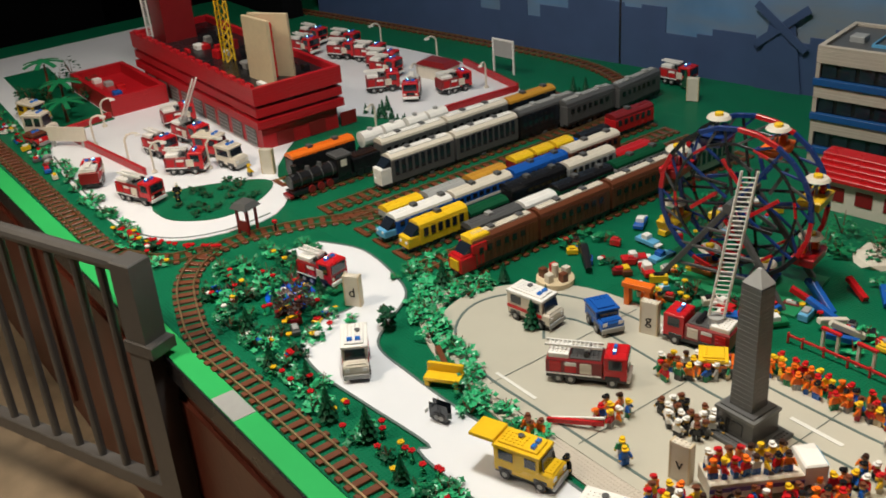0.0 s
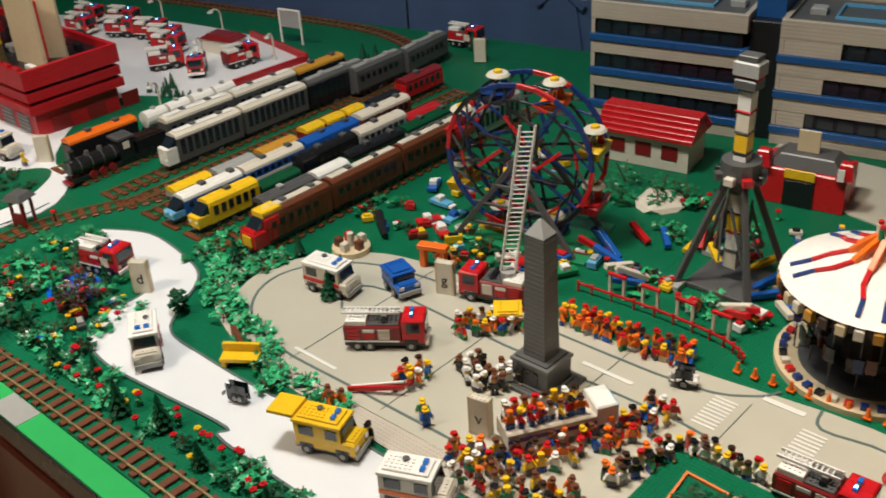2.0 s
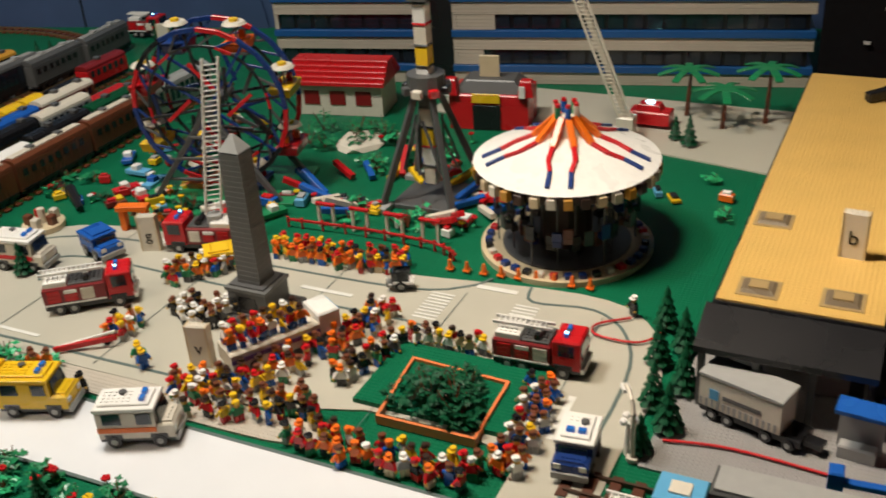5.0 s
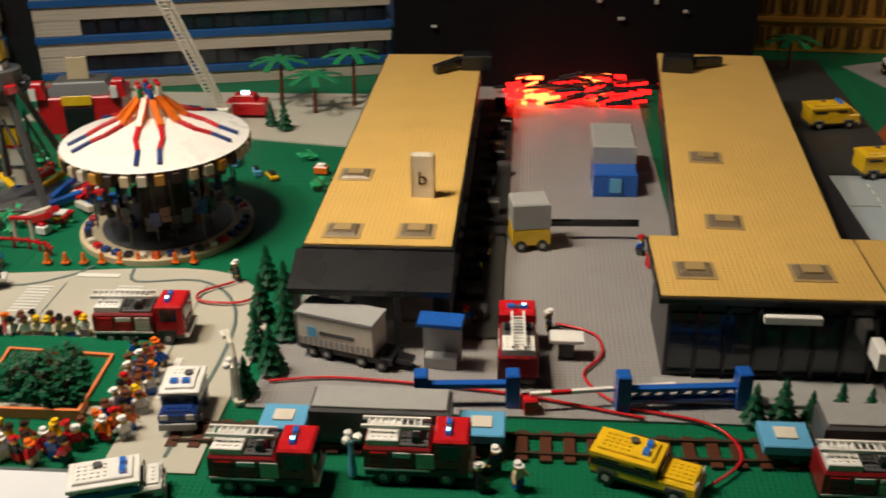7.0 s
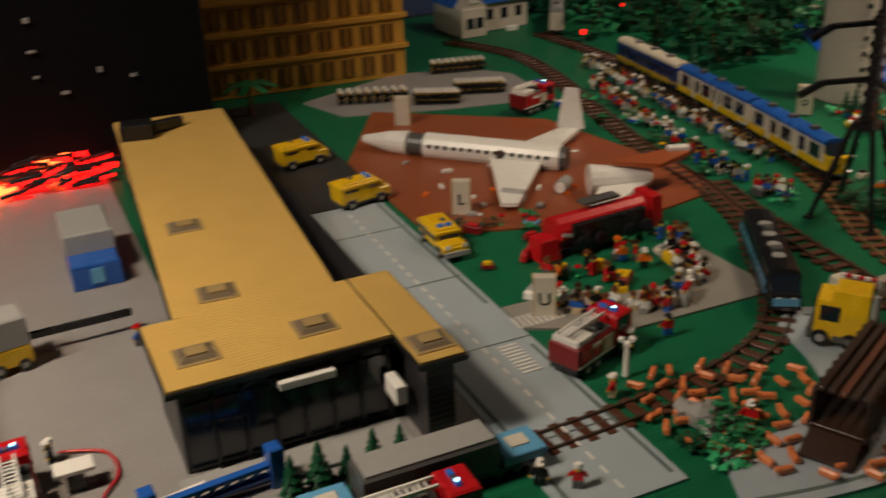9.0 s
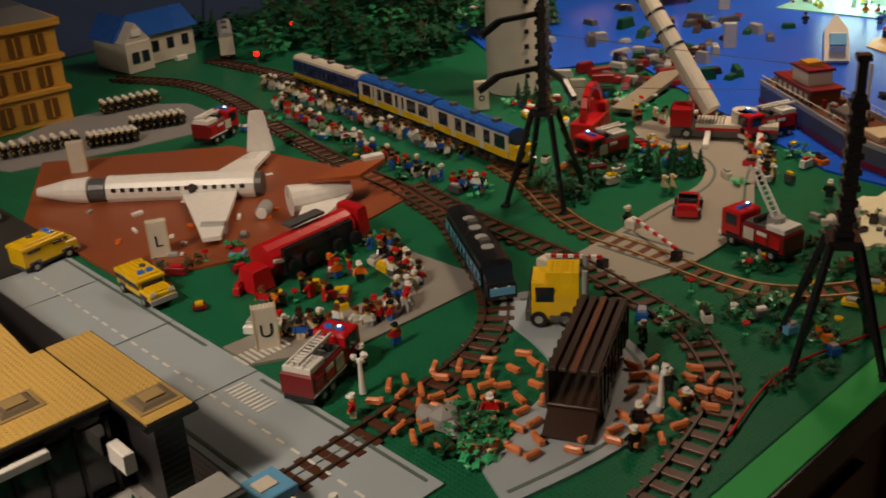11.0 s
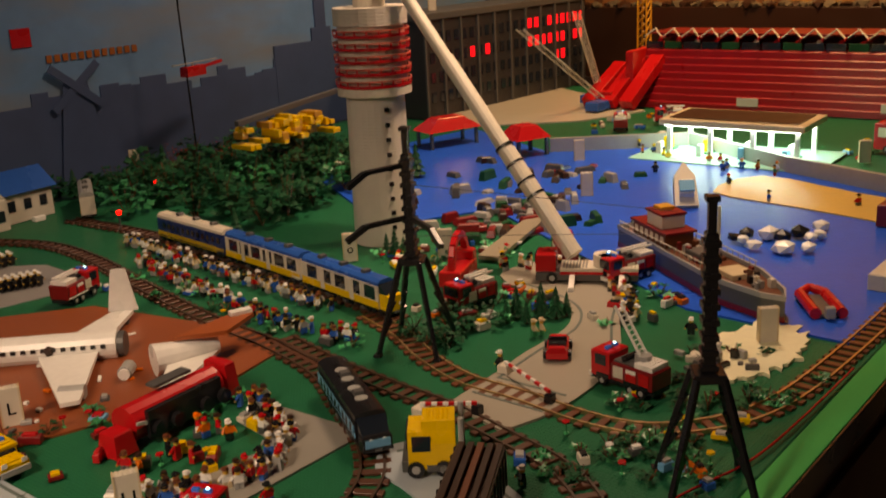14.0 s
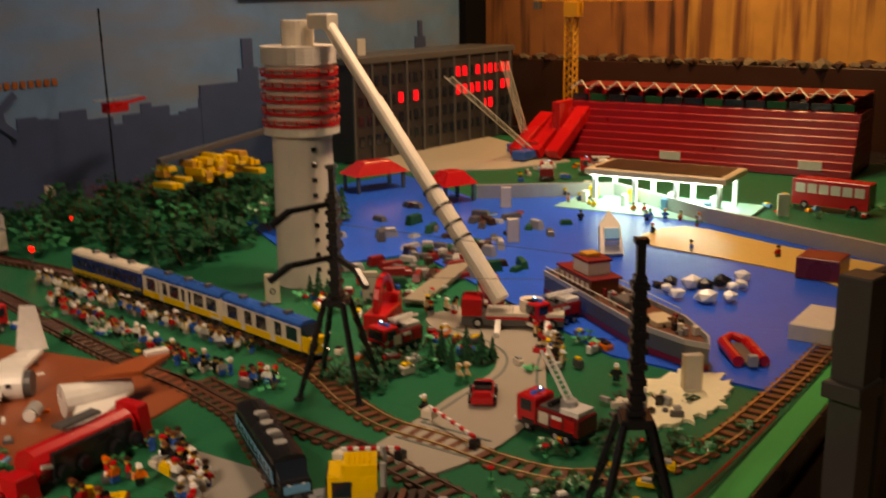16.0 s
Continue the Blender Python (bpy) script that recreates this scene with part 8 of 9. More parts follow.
# garden inside the curve, with the pond
structure("pond", Mesh().slab(smooth([(-1.28, 1.33), (-1.2, 1.29), (-1.13, 1.33), (-1.15, 1.40), (-1.24, 1.41)], 4) , 0.0, 0.003, WATER), "small blue garden pond", "pond")
for i in range(90):
    x, y = rnd.uniform(-1.48, -0.95), rnd.uniform(1.16, 1.52)
    if x + 1.48 < (y - 1.16) * -0.2 + 0.06 or y > 1.30 and x > -1.12 or y > 1.24 and x > -0.98 or math.hypot(x + 1.2, y - 1.35) < 0.05 or y < 1.19 and x < -1.3 or y > 1.44 and x > -1.30:
        continue
    leafy(x, y, rnd.uniform(0.018, 0.04), 100 + i, rnd.choice((GREEN, LGREEN, DGREEN, GREEN)), 16, 0.8)
    if i % 3 == 0:
        flower(x + 0.015, y, rnd.choice((YELLOW, RED, WHITE, BLUE)), i)
leafy(-1.10, 1.315, 0.11, 5, DBROWN, 90, 0.42, label="dark brown bare toy tree")
leafy(-0.92, 1.44, 0.075, 6, DGREEN, 60, 0.25, label="dark green round toy tree on a stem")
# park strip between white road and square
for i in range(44):
    t = rnd.random()
    x = -1.0 + 0.62 * t
    y = 1.56 - 0.16 * min(1, t * 1.3) + rnd.uniform(-0.035, 0.045)
    leafy(x, y, rnd.uniform(0.018, 0.036), 200 + i, rnd.choice((LGREEN, LGREEN, GREEN)), 18, 0.85)
for i in range(40):
    x, y = rnd.uniform(-1.13, -0.9), rnd.uniform(1.57, 1.74)
    leafy(x, y, rnd.uniform(0.014, 0.026), 300 + i, rnd.choice((GREEN, LGREEN)), 12, 0.9)
# planting along the station road and track
for i in range(70):
    x = rnd.uniform(-3.3, -1.72)
    y = 1.165 + rnd.uniform(0.0, 0.05) + (0.02 if x < -2.2 else 0)
    leafy(x, y, rnd.uniform(0.016, 0.03), 400 + i, rnd.choice((GREEN, LGREEN)), 12, 0.9, into=ROAD_GREEN)
for i in range(26):
    a = rnd.uniform(0, 1)
    flower(-1.85 + 0.34 * a, 1.175 + 0.16 * a * a + rnd.uniform(-0.008, 0.008), RED, 600 + i)
for i in range(30):
    leafy(rnd.uniform(-1.95, -1.76), 1.46 + rnd.uniform(-0.12, 0.12), rnd.uniform(0.012, 0.022), 500 + i, DGREEN, 12, 0.9, into=ROAD_GREEN)
for i in range(16):
    leafy(rnd.uniform(-3.4, -2.9), rnd.uniform(1.28, 1.6), rnd.uniform(0.03, 0.10), 700 + i, DGREEN, 26, 0.5, into=ROAD_GREEN)
for i in range(40):
    leafy(rnd.uniform(2.25, 2.95), rnd.uniform(1.10, 1.40), rnd.uniform(0.012, 0.028), 800 + i, rnd.choice((GREEN, DGREEN)), 12, 0.9, into=SHORE_GREEN)
for i in range(14):
    leafy(2.72 + rnd.uniform(-0.09, 0.09), 1.89 + rnd.uniform(-0.07, 0.06), rnd.uniform(0.03, 0.06), 850 + i, DGREEN, 30, 0.8, label="dark green plastic toy bush with flat leaves")
for i in range(10):
    leafy(2.17 + rnd.uniform(-0.04, 0.06), 2.04 + rnd.uniform(-0.05, 0.03), 0.02, 870 + i, LGREEN, 12, 0.9)
leafy(1.85, 1.35, 0.035, 55, LGREEN, 30, 0.9)
for i in range(8):
    leafy(-0.42 + rnd.uniform(-0.1, 0.1), 2.46 + rnd.uniform(-0.05, 0.06), rnd.uniform(0.03, 0.06), 880 + i, GREEN, 26, 0.7)
tagged(part("white_hill", Mesh().blob((-0.38, 2.47, 0.0), 0.075, OFFW, 3, 0.35)), "low white snowy toy hill", "hill")
for i in range(10):
    leafy(rnd.uniform(1.82, 1.92), rnd.uniform(1.36, 1.46), rnd.uniform(0.02, 0.05), 890 + i, rnd.choice((DGREEN, GREEN)), 20, 0.8)
for i in range(5):
    o = part("grey_rock", Mesh().blob((0, 0, 0.015), rnd.uniform(0.015, 0.028), GREY, i, 0.9), m=at(1.87 + rnd.uniform(-0.03, 0.03), 1.43 + rnd.uniform(-0.03, 0.03), 0, 0.0))
    tagged(o, "grey toy rock among bushes", "rock", "rocks")


def palm(x, y, h, seed=0):
    ob = thing("toy_palm", "green toy palm tree with drooping leaves", "tree", "toy trees", at(x, y, seed * 40, 0.003))
    t = Mesh()
    for k in range(6):
        t.cyl(0.001 * k, 0, h * k / 6, h * (k + 0.96) / 6, 0.007 - 0.0005 * k, BROWN, 8, 0.0055 - 0.0004 * k)
    part("trunk", t, ob)
    for k in range(7):
        a = 2 * math.pi * k / 7
        c, s = math.cos(a), math.sin(a)
        m = Mesh()
        pts = [(r * c, r * s, h + 0.012 - 4.0 * (r - 0.02) ** 2) for r in (0.0, 0.03, 0.055, 0.075)]
        for p, q in zip(pts, pts[1:]):
            m.beam(p, q, 0.018, 0.003, GREEN)
        part("frond", m, ob)


for i, (x, y, h) in enumerate(((0.34, 2.86, 0.11), (0.53, 2.86, 0.13), (0.44, 2.80, 0.09), (-3.15, 1.42, 0.14), (-2.98, 1.42, 0.10), (-2.85, 1.38, 0.07), (1.70, 3.2, 0.08))):
    palm(x, y, h, i)


def street_lamp(x, y, turn, h=0.10, material=OFFW):
    ob = thing("toy_street_lamp", "white curved toy street lamp", "street lamp", "street lamps", at(x, y, turn, 0.004))
    part("base", Mesh().cyl(0, 0, 0, 0.006, 0.009, material, 10), ob)
    pts = [(0, 0, 0.006), (0, 0, h * 0.8), (0.010, 0, h * 0.95), (0.026, 0, h), (0.045, 0, h * 0.97)]
    m = Mesh()
    for p, q in zip(pts, pts[1:]):
        m.rod(p, q, 0.0035, material, 7)
    part("pole", m, ob)
    part("head", Mesh().box(0.035, -0.006, h * 0.90, 0.052, 0.006, h * 0.965, WHITE), ob)


for x, y, a in ((-2.30, 1.39, 60), (-2.17, 1.42, 60), (-2.55, 1.37, 60), (-2.07, 1.56, 60), (-2.70, 1.46, 60), (-2.20, 2.45, -60), (-2.02, 2.62, -60), (-2.42, 2.70, -90), (-2.75, 2.66, -90), (-1.95, 2.10, -60), (-3.2, 2.3, 0), (0.57, 1.55, 120)):
    street_lamp(x, y, a)
for x, y, l in ((1.85, 1.59, WHITE), (2.11, 1.235, WHITE), (0.76, 1.40, LBLUE), (0.56, 1.56, WHITE)):
    o = thing("toy_post_lamp", "old-fashioned toy post lamp with round heads", "street lamp", "street lamps", at(x, y, 0, 0.004))
    part("post", Mesh().cyl(0, 0, 0, 0.055, 0.006, l, 8, 0.003), o)
    for k in range(3):
        part("globe", Mesh().blob((0.009 * math.cos(k * 2.1), 0.009 * math.sin(k * 2.1), 0.062), 0.007, WHITE, k), o)

# ---- crowds of toy figures ----
MIX = [ORANGE, RED, BLUE, WHITE, YELLOW, GREEN, BLACK, GREY, ORANGE, RED]
HATS = [BROWN, BLACK, RED, DBROWN, YELLOW, WHITE, ORANGE, BROWN]
LEGS = [BLUE, BLACK, GREY, DGREY, TAN, RED, GREEN]
crowd(46, [(-0.26, 1.915), (-0.11, 1.915), (0.03, 1.935)], 0.05, [ORANGE, ORANGE, ORANGE, YELLOW, RED, BLUE], [ORANGE, YELLOW, BROWN, RED, BLACK], LEGS, 1, "crowd along the fairground fence")
crowd(24, [(-0.40, 1.74), (-0.35, 1.80), (-0.30, 1.83)], 0.05, MIX, HATS, LEGS, 2, "group on the square")
crowd(20, [(-0.30, 1.67), (-0.24, 1.64), (-0.21, 1.70)], 0.05, [BLACK, BLACK, WHITE, DGREY], [BLACK, WHITE, BROWN], [BLACK], 3, "band in black on the square")
crowd(10, [(-0.37, 1.60), (-0.34, 1.54)], 0.05, [ORANGE, BLUE, RED], HATS, LEGS, 4, "group on the square")
crowd(50, [(-0.16, 1.455), (-0.06, 1.50), (0.0, 1.60), (0.04, 1.70), (0.06, 1.78)], 0.055, [RED, ORANGE, YELLOW, BLUE, WHITE, RED], HATS, LEGS, 5, "crowd beside the open bus")
crowd(24, [(-0.14, 1.43), (0.0, 1.45), (0.08, 1.50)], 0.06, MIX, HATS, LEGS, 6, "crowd beside the open bus")
crowd(16, [(0.08, 1.56), (0.11, 1.64), (0.14, 1.71)], 0.03, [DGREY, GREEN, WHITE, TAN, BLACK], HATS, LEGS, 7, "crowd round the park")
crowd(14, [(0.14, 1.715), (0.24, 1.72), (0.33, 1.715)], 0.025, [WHITE, GREEN, RED, TAN], HATS, LEGS, 8, "crowd round the park")
crowd(34, [(0.09, 1.43), (0.18, 1.415), (0.30, 1.42), (0.38, 1.43)], 0.05, MIX, HATS, LEGS, 9, "crowd round the park")
crowd(30, [(0.41, 1.45), (0.415, 1.55), (0.40, 1.66)], 0.045, [TAN, ORANGE, RED, BLUE, WHITE], HATS, LEGS, 10, "crowd round the park")
crowd(46, [(2.22, 1.98), (2.19, 1.90), (2.13, 1.80), (2.05, 1.745), (1.95, 1.77), (1.87, 1.84)], 0.05, [WHITE, RED, BLUE, GREY, WHITE, BLACK], [BROWN, BLACK, RED, DBROWN, WHITE], LEGS, 11, "crowd round the tanker")
crowd(9, [(1.90, 1.93), (2.0, 1.92), (2.1, 1.93)], 0.10, MIX, HATS, LEGS, 12, "helpers round the tanker")
crowd(64, [(2.77, 3.15), (2.74, 2.85), (2.71, 2.58), (2.685, 2.35), (2.66, 2.2)], 0.035, [WHITE, BLUE, GREY, WHITE, TAN, RED, BLACK], [WHITE, BROWN, BLACK, DBROWN], [BLACK, GREY, BLUE, DGREY], 13, "crowd along the railway")
crowd(52, [(2.66, 2.95), (2.61, 2.7), (2.56, 2.42), (2.535, 2.2), (2.55, 2.02)], 0.04, [RED, BLUE, WHITE, BLACK, RED, GREY], [WHITE, BROWN, BLACK, DBROWN, RED], [BLACK, GREY, BLUE, DGREY], 14, "crowd along the railway")
for k, (ax, ay, bx2, by2) in enumerate(((2.31, 3.31, 2.46, 3.28), (2.28, 3.08, 2.40, 3.03), (2.14, 3.05, 2.24, 3.0), (1.95, 3.16, 2.12, 3.1))):
    for i in range(8):
        for j in range(2):
            figure(ax + (bx2 - ax) * i / 7 + 0.004 * j, ay + (by2 - ay) * i / 7 + 0.024 * j, 200, BLACK, BLACK, WHITE, "guard of honour in black", 0.0065)
for x, y, t, h in ((1.02, 1.775, BLACK, WHITE), (0.945, 1.42, BLACK, WHITE), (0.925, 1.385, BLACK, WHITE), (0.975, 1.39, TAN, WHITE), (0.47, 1.915, BLACK, WHITE), (1.60, 1.42, BLACK, WHITE), (1.64, 1.39, RED, WHITE), (1.90, 1.65, BLACK, WHITE), (1.98, 1.66, RED, BLACK), (1.80, 1.55, RED, WHITE),
                   (2.05, 1.23, BLACK, WHITE), (2.15, 1.25, BLACK, WHITE), (2.12, 1.20, BLACK, WHITE), (2.22, 1.43, BLACK, WHITE), (2.24, 1.36, BLACK, WHITE), (1.93, 1.40, RED, WHITE), (2.0, 1.20, BLACK, WHITE), (-0.27, 1.505, GREEN, YELLOW), (-0.25, 1.49, BLUE, YELLOW), (-0.30, 1.40, BLACK, BLACK), (1.19, 2.05, BLUE, RED), (1.20, 2.0, RED, BLUE),
                   (2.78, 1.70, TAN, TAN), (2.795, 1.69, TAN, TAN), (0.885, 1.78, BLUE, RED), (0.70, 1.78, BLUE, BLACK), (2.96, 1.42, BLACK, WHITE), (2.6, 1.66, BLACK, WHITE), (-1.95, 1.40, BLACK, WHITE), (-1.90, 1.38, BLACK, BLACK), (-1.92, 1.62, YELLOW, YELLOW), (4.30, 2.2, BLACK, BLACK), (4.24, 1.9, BLACK, RED), (4.42, 2.0, BLUE, BLACK), (4.15, 1.45, RED, BLACK), (4.08, 1.7, BLUE, BLACK)):
    figure(x, y, rnd.uniform(0, 360), BLACK if t == BLACK else rnd.choice(LEGS), t, h, "single toy figures", 0.006)

# ---- square and fairground ----
ob = thing("open_bus", "white open-top toy bus with a purple stripe and riders", "bus", m=at(-0.055, 1.615, 58, 0.006))
part("body", Mesh().box(-0.10, -0.03, 0.012, 0.06, 0.03, 0.045, OFFW), ob)
part("stripe", Mesh().box(-0.10, -0.0315, 0.026, 0.06, -0.0302, 0.034, mat("purple plastic", (0.09, 0.03, 0.16), 0.3), bev=0.0003), ob, "purple stripe")
part("cab", Mesh().box(0.0602, -0.03, 0.012, 0.10, 0.03, 0.06, WHITE), ob)
part("cab_window", Mesh().box(0.1002, -0.025, 0.035, 0.102, 0.025, 0.056, LBLUE), ob)
wheels(ob, (-0.06, 0.07), 0.055)
for k in range(8):
    for j in (-0.014, 0.014):
        figure(-0.055 + (-0.09 + 0.018 * k) * 0.53 - j * 0.85, 1.615 + (-0.09 + 0.018 * k) * 0.85 + j * 0.53, rnd.uniform(0, 360), BLUE, rnd.choice([ORANGE, RED, WHITE, YELLOW]), rnd.choice(HATS), "riders on the open bus", 0.0515)
van(-0.325, 1.835, 40, ORANGE, YELLOW, "orange and yellow toy jeep", "car", L=0.08, h=0.045, light=False)
van(0.045, 1.865, 200, WHITE, WHITE, "white toy motorcycle with sidecar", "motorcycle", L=0.045, hood=0.012, h=0.026, w=0.022, light=False)
van(-0.57, 1.325, 200, DGREY, DGREY, "dark grey toy motorcycle", "motorcycle", L=0.035, hood=0.01, h=0.02, w=0.012, light=False)
tagged(part("police_line", Mesh().beam((-0.43, 1.47, 0.012), (-0.34, 1.53, 0.022), 0.006, 0.010, RED).beam((-0.43, 1.48, 0.012), (-0.34, 1.53, 0.034), 0.004, 0.004, WHITE)), "red and white toy road barrier lying over", "barrier")
crowd(6, [(-0.44, 1.42), (-0.40, 1.44)], 0.03, [ORANGE, RED], HATS, LEGS, 21, "road workers in orange")
bench = thing("park_bench", "bright yellow brick-built park bench", "bench", m=at(-0.665, 1.405, 35, 0.004))
part("seat", Mesh().box(-0.038, -0.018, 0.012, 0.038, 0.010, 0.020, YELLOW), bench)
part("back", Mesh().box(-0.038, 0.0102, 0.012, 0.038, 0.018, 0.038, YELLOW), bench)
part("leg", Mesh().box(-0.036, -0.018, 0, -0.026, 0.018, 0.0118, YELLOW), bench)
part("leg", Mesh().box(0.026, -0.018, 0, 0.036, 0.018, 0.0118, YELLOW), bench)
tagged(part("brick_low_wall", Mesh().beam((-0.76, 1.46, 0.014), (-0.69, 1.43, 0.014), 0.012, 0.022, BROWN)), "low brown brick garden wall", "wall")
park = structure("park_lawn", Mesh().slab([(0.13, 1.53), (0.40, 1.53), (0.40, 1.70), (0.13, 1.70)], 0.0, 0.0125, G_BASE), "green raised lawn of the small park", "lawn")
structure("park_edge", Mesh().strip([(0.19, 1.50), (0.35, 1.50), (0.345, 1.645), (0.175, 1.655)], 0.007, 0.002, 0.018, SALMON, True), "reddish brick edging of the park", "edging")
for i in range(12):
    leafy(0.265 + rnd.uniform(-0.05, 0.05), 1.575 + rnd.uniform(-0.045, 0.045), rnd.uniform(0.03, 0.055), 950 + i, DGREEN, 34, 0.8, 0.0125, "dark green plastic toy bush with flat leaves")
for k in range(9):
    o = thing("traffic_cone", "small orange toy traffic post", "traffic cone", "traffic cones", at(0.10 + 0.034 * k, 1.962 + 0.002 * k, 0, 0.005))
    part("cone", Mesh().cyl(0, 0, 0.003, 0.020, 0.0055, ORANGE, 10, 0.003), o)
    part("base", Mesh().box(-0.007, -0.007, 0, 0.007, 0.007, 0.003, ORANGE), o)
fence = thing("red_fence", "low red toy fence round the fairground", "fence")
fp = smooth([(-0.30, 2.02), (-0.12, 2.03), (0.04, 2.02), (0.10, 1.99)], 4)
for (ax, ay), (bx2, by2) in zip(fp, fp[1:]):
    part("fence_rail", Mesh().beam((ax, ay, 0.02), (bx2, by2, 0.02), 0.004, 0.005, RED), fence)
    part("post", Mesh().cyl(ax, ay, 0.002, 0.026, 0.003, RED, 6), fence)
for k in range(4):
    x = -0.22 + 0.08 * k
    g = thing("fair_gate", "white and red toy gate arch", "gate", "fair gates", at(x, 2.045, 0, 0.002))
    part("post", Mesh().box(-0.02, -0.003, 0, -0.014, 0.003, 0.05, OFFW), g)
    part("post", Mesh().box(0.014, -0.003, 0, 0.02, 0.003, 0.05, OFFW), g)
    part("top", Mesh().box(-0.022, -0.004, 0.0502, 0.022, 0.004, 0.056, RED), g)
rnd = random.Random(17)
for k in range(26):
    a = rnd.uniform(0, 6.28)
    x, y = -0.13 + 0.21 * math.cos(a) * rnd.uniform(0.6, 1), 2.20 + 0.12 * math.sin(a) * rnd.uniform(0.6, 1)
    b = a + rnd.uniform(-1, 1)
    o = part("ride_beam", Mesh().beam((0, 0, 0.008), (0.07 * math.cos(b), 0.07 * math.sin(b), rnd.uniform(0.01, 0.05)), 0.014, 0.012, rnd.choice((RED, RED, OFFW, YELLOW, BLUE))), m=at(x, y, 0, 0.003))
    tagged(o, "red and white ride track beam on the lawn", "ride part", "ride track")
for k, (x, y, m1, m2) in enumerate(((-0.80, 2.14, LBLUE, WHITE), (-0.62, 2.12, YELLOW, RED), (-0.76, 2.05, RED, WHITE), (-0.72, 2.10, LBLUE, BLUE), (-0.88, 2.2, BLUE, WHITE), (-0.70, 2.03, RED, WHITE), (-0.48, 2.03, RED, WHITE), (-0.42, 2.02, BLUE, RED), (-0.36, 2.05, GREEN, WHITE))):
    o = thing("fair_kart", "small coloured toy fairground car", "kart", "fairground cars", at(x, y, 30 * k, 0.003))
    part("body", Mesh().box(-0.03, -0.013, 0.004, 0.03, 0.013, 0.014, m1), o)
    part("seat", Mesh().box(-0.012, -0.010, 0.0142, 0.006, 0.010, 0.026, m2), o)
    part("nose", Mesh().box(0.0302, -0.010, 0.004, 0.042, 0.010, 0.010, m2), o)
mg = thing("small_merry_go_round", "tan toy merry-go-round with riders", "carousel", m=at(-0.815, 1.845, 0, 0.005))
part("disc", Mesh().cyl(0, 0, 0, 0.012, 0.045, TAN, 20), mg)
part("hub", Mesh().cyl(0, 0, 0.012, 0.045, 0.008, OFFW, 10), mg)
for k in range(5):
    a = k * 1.257
    part("seat", Mesh().box(0.028 * math.cos(a) - 0.008, 0.028 * math.sin(a) - 0.008, 0.012, 0.028 * math.cos(a) + 0.008, 0.028 * math.sin(a) + 0.008, 0.034, (BROWN, OFFW, RED)[k % 3]), mg)
tagged(part("black_cannon", Mesh().rod((-0.86, 1.98, 0.03), (-0.79, 1.93, 0.012), 0.012, BLACK, 10, 0.008)), "black toy tube lying on the lawn", "tube")
ot = thing("orange_stall", "orange toy stall frame", "stall", m=at(-0.61, 1.905, 20, 0.005))
part("top", Mesh().box(-0.035, -0.012, 0.045, 0.035, 0.012, 0.056, ORANGE), ot)
for x in (-0.03, 0.018):
    part("post", Mesh().box(x, -0.010, 0, x + 0.012, 0.010, 0.0448, ORANGE), ot)
crowd(5, [(-0.64, 1.93), (-0.57, 1.94)], 0.02, [ORANGE, BROWN], HATS, LEGS, 22, "stall keepers")
sc = thing("swan_boats", "coloured toy ride with pink seats", "ride", m=at(-0.72, 2.33, 0, 0.003))
part("base", Mesh().cyl(0, 0, 0, 0.01, 0.05, DGREEN, 14), sc)
for k in range(4):
    part("seat", Mesh().box(-0.012 + 0.03 * math.cos(k * 1.57), -0.012 + 0.03 * math.sin(k * 1.57), 0.01, 0.012 + 0.03 * math.cos(k * 1.57), 0.012 + 0.03 * math.sin(k * 1.57), 0.04, (RED, mat("pink plastic", (0.6, 0.08, 0.22), 0.3), YELLOW, WHITE)[k]), sc)

# ---- fire station court ----
for i, (x, y, a) in enumerate(((-2.74, 2.47, 30), (-2.62, 2.52, 30), (-2.50, 2.50, 30), (-2.42, 2.46, 20), (-2.14, 2.38, -40), (-2.28, 2.35, 60), (-2.08, 2.52, 80), (-2.92, 2.40, 10), (-3.02, 2.5, 10), (-2.85, 2.55, 20))):
    fire_engine(x, y, a, "red toy fire engine parked in the station court", L=0.12)
fire_engine(-2.30, 1.50, 12, "red toy fire engine before the station", L=0.12)
fire_engine(-2.52, 1.66, 80, "red toy fire engine before the station", L=0.11)
van(-2.16, 1.62, 30, RED, OFFW, "red toy rescue van with a pale roof", "van")
van(-2.03, 1.62, 15, OFFW, OFFW, "pale toy van before the station", "van", L=0.09)
fire_engine(-2.22, 1.245, 150, "red toy fire car on the white road", L=0.09)
van(-2.95, 1.30, 20, YELLOW, OFFW, "yellow and white toy truck on the white road", "truck")
van(-2.78, 1.27, 40, OFFW, OFFW, "white toy box truck", "truck", L=0.10, h=0.085)
van(-2.7, 1.23, 20, RED, BROWN, "small brown and red toy car", "car", L=0.08, h=0.045)
fh = thing("flat_house", "white toy shed with a dark red roof", "house", m=at(-2.25, 2.58, 12, 0.004))
part("wall", Mesh().box(-0.07, -0.04, 0, 0.07, 0.04, 0.05, OFFW), fh)
part("roof", Mesh().box(-0.076, -0.046, 0.0502, 0.076, 0.046, 0.066, DRED, taper=0.3), fh)
gl = thing("goal_frame", "tall white toy goal frame", "frame", m=at(-2.10, 2.77, 10, 0.004))
for x in (-0.05, 0.045):
    part("post", Mesh().box(x, -0.003, 0, x + 0.006, 0.003, 0.12, WHITE), gl)
part("bar", Mesh().box(-0.05, -0.003, 0.1202, 0.051, 0.003, 0.127, WHITE), gl)
part("net", Mesh().box(-0.044, -0.001, 0.06, 0.0448, 0.001, 0.12, GREY), gl)
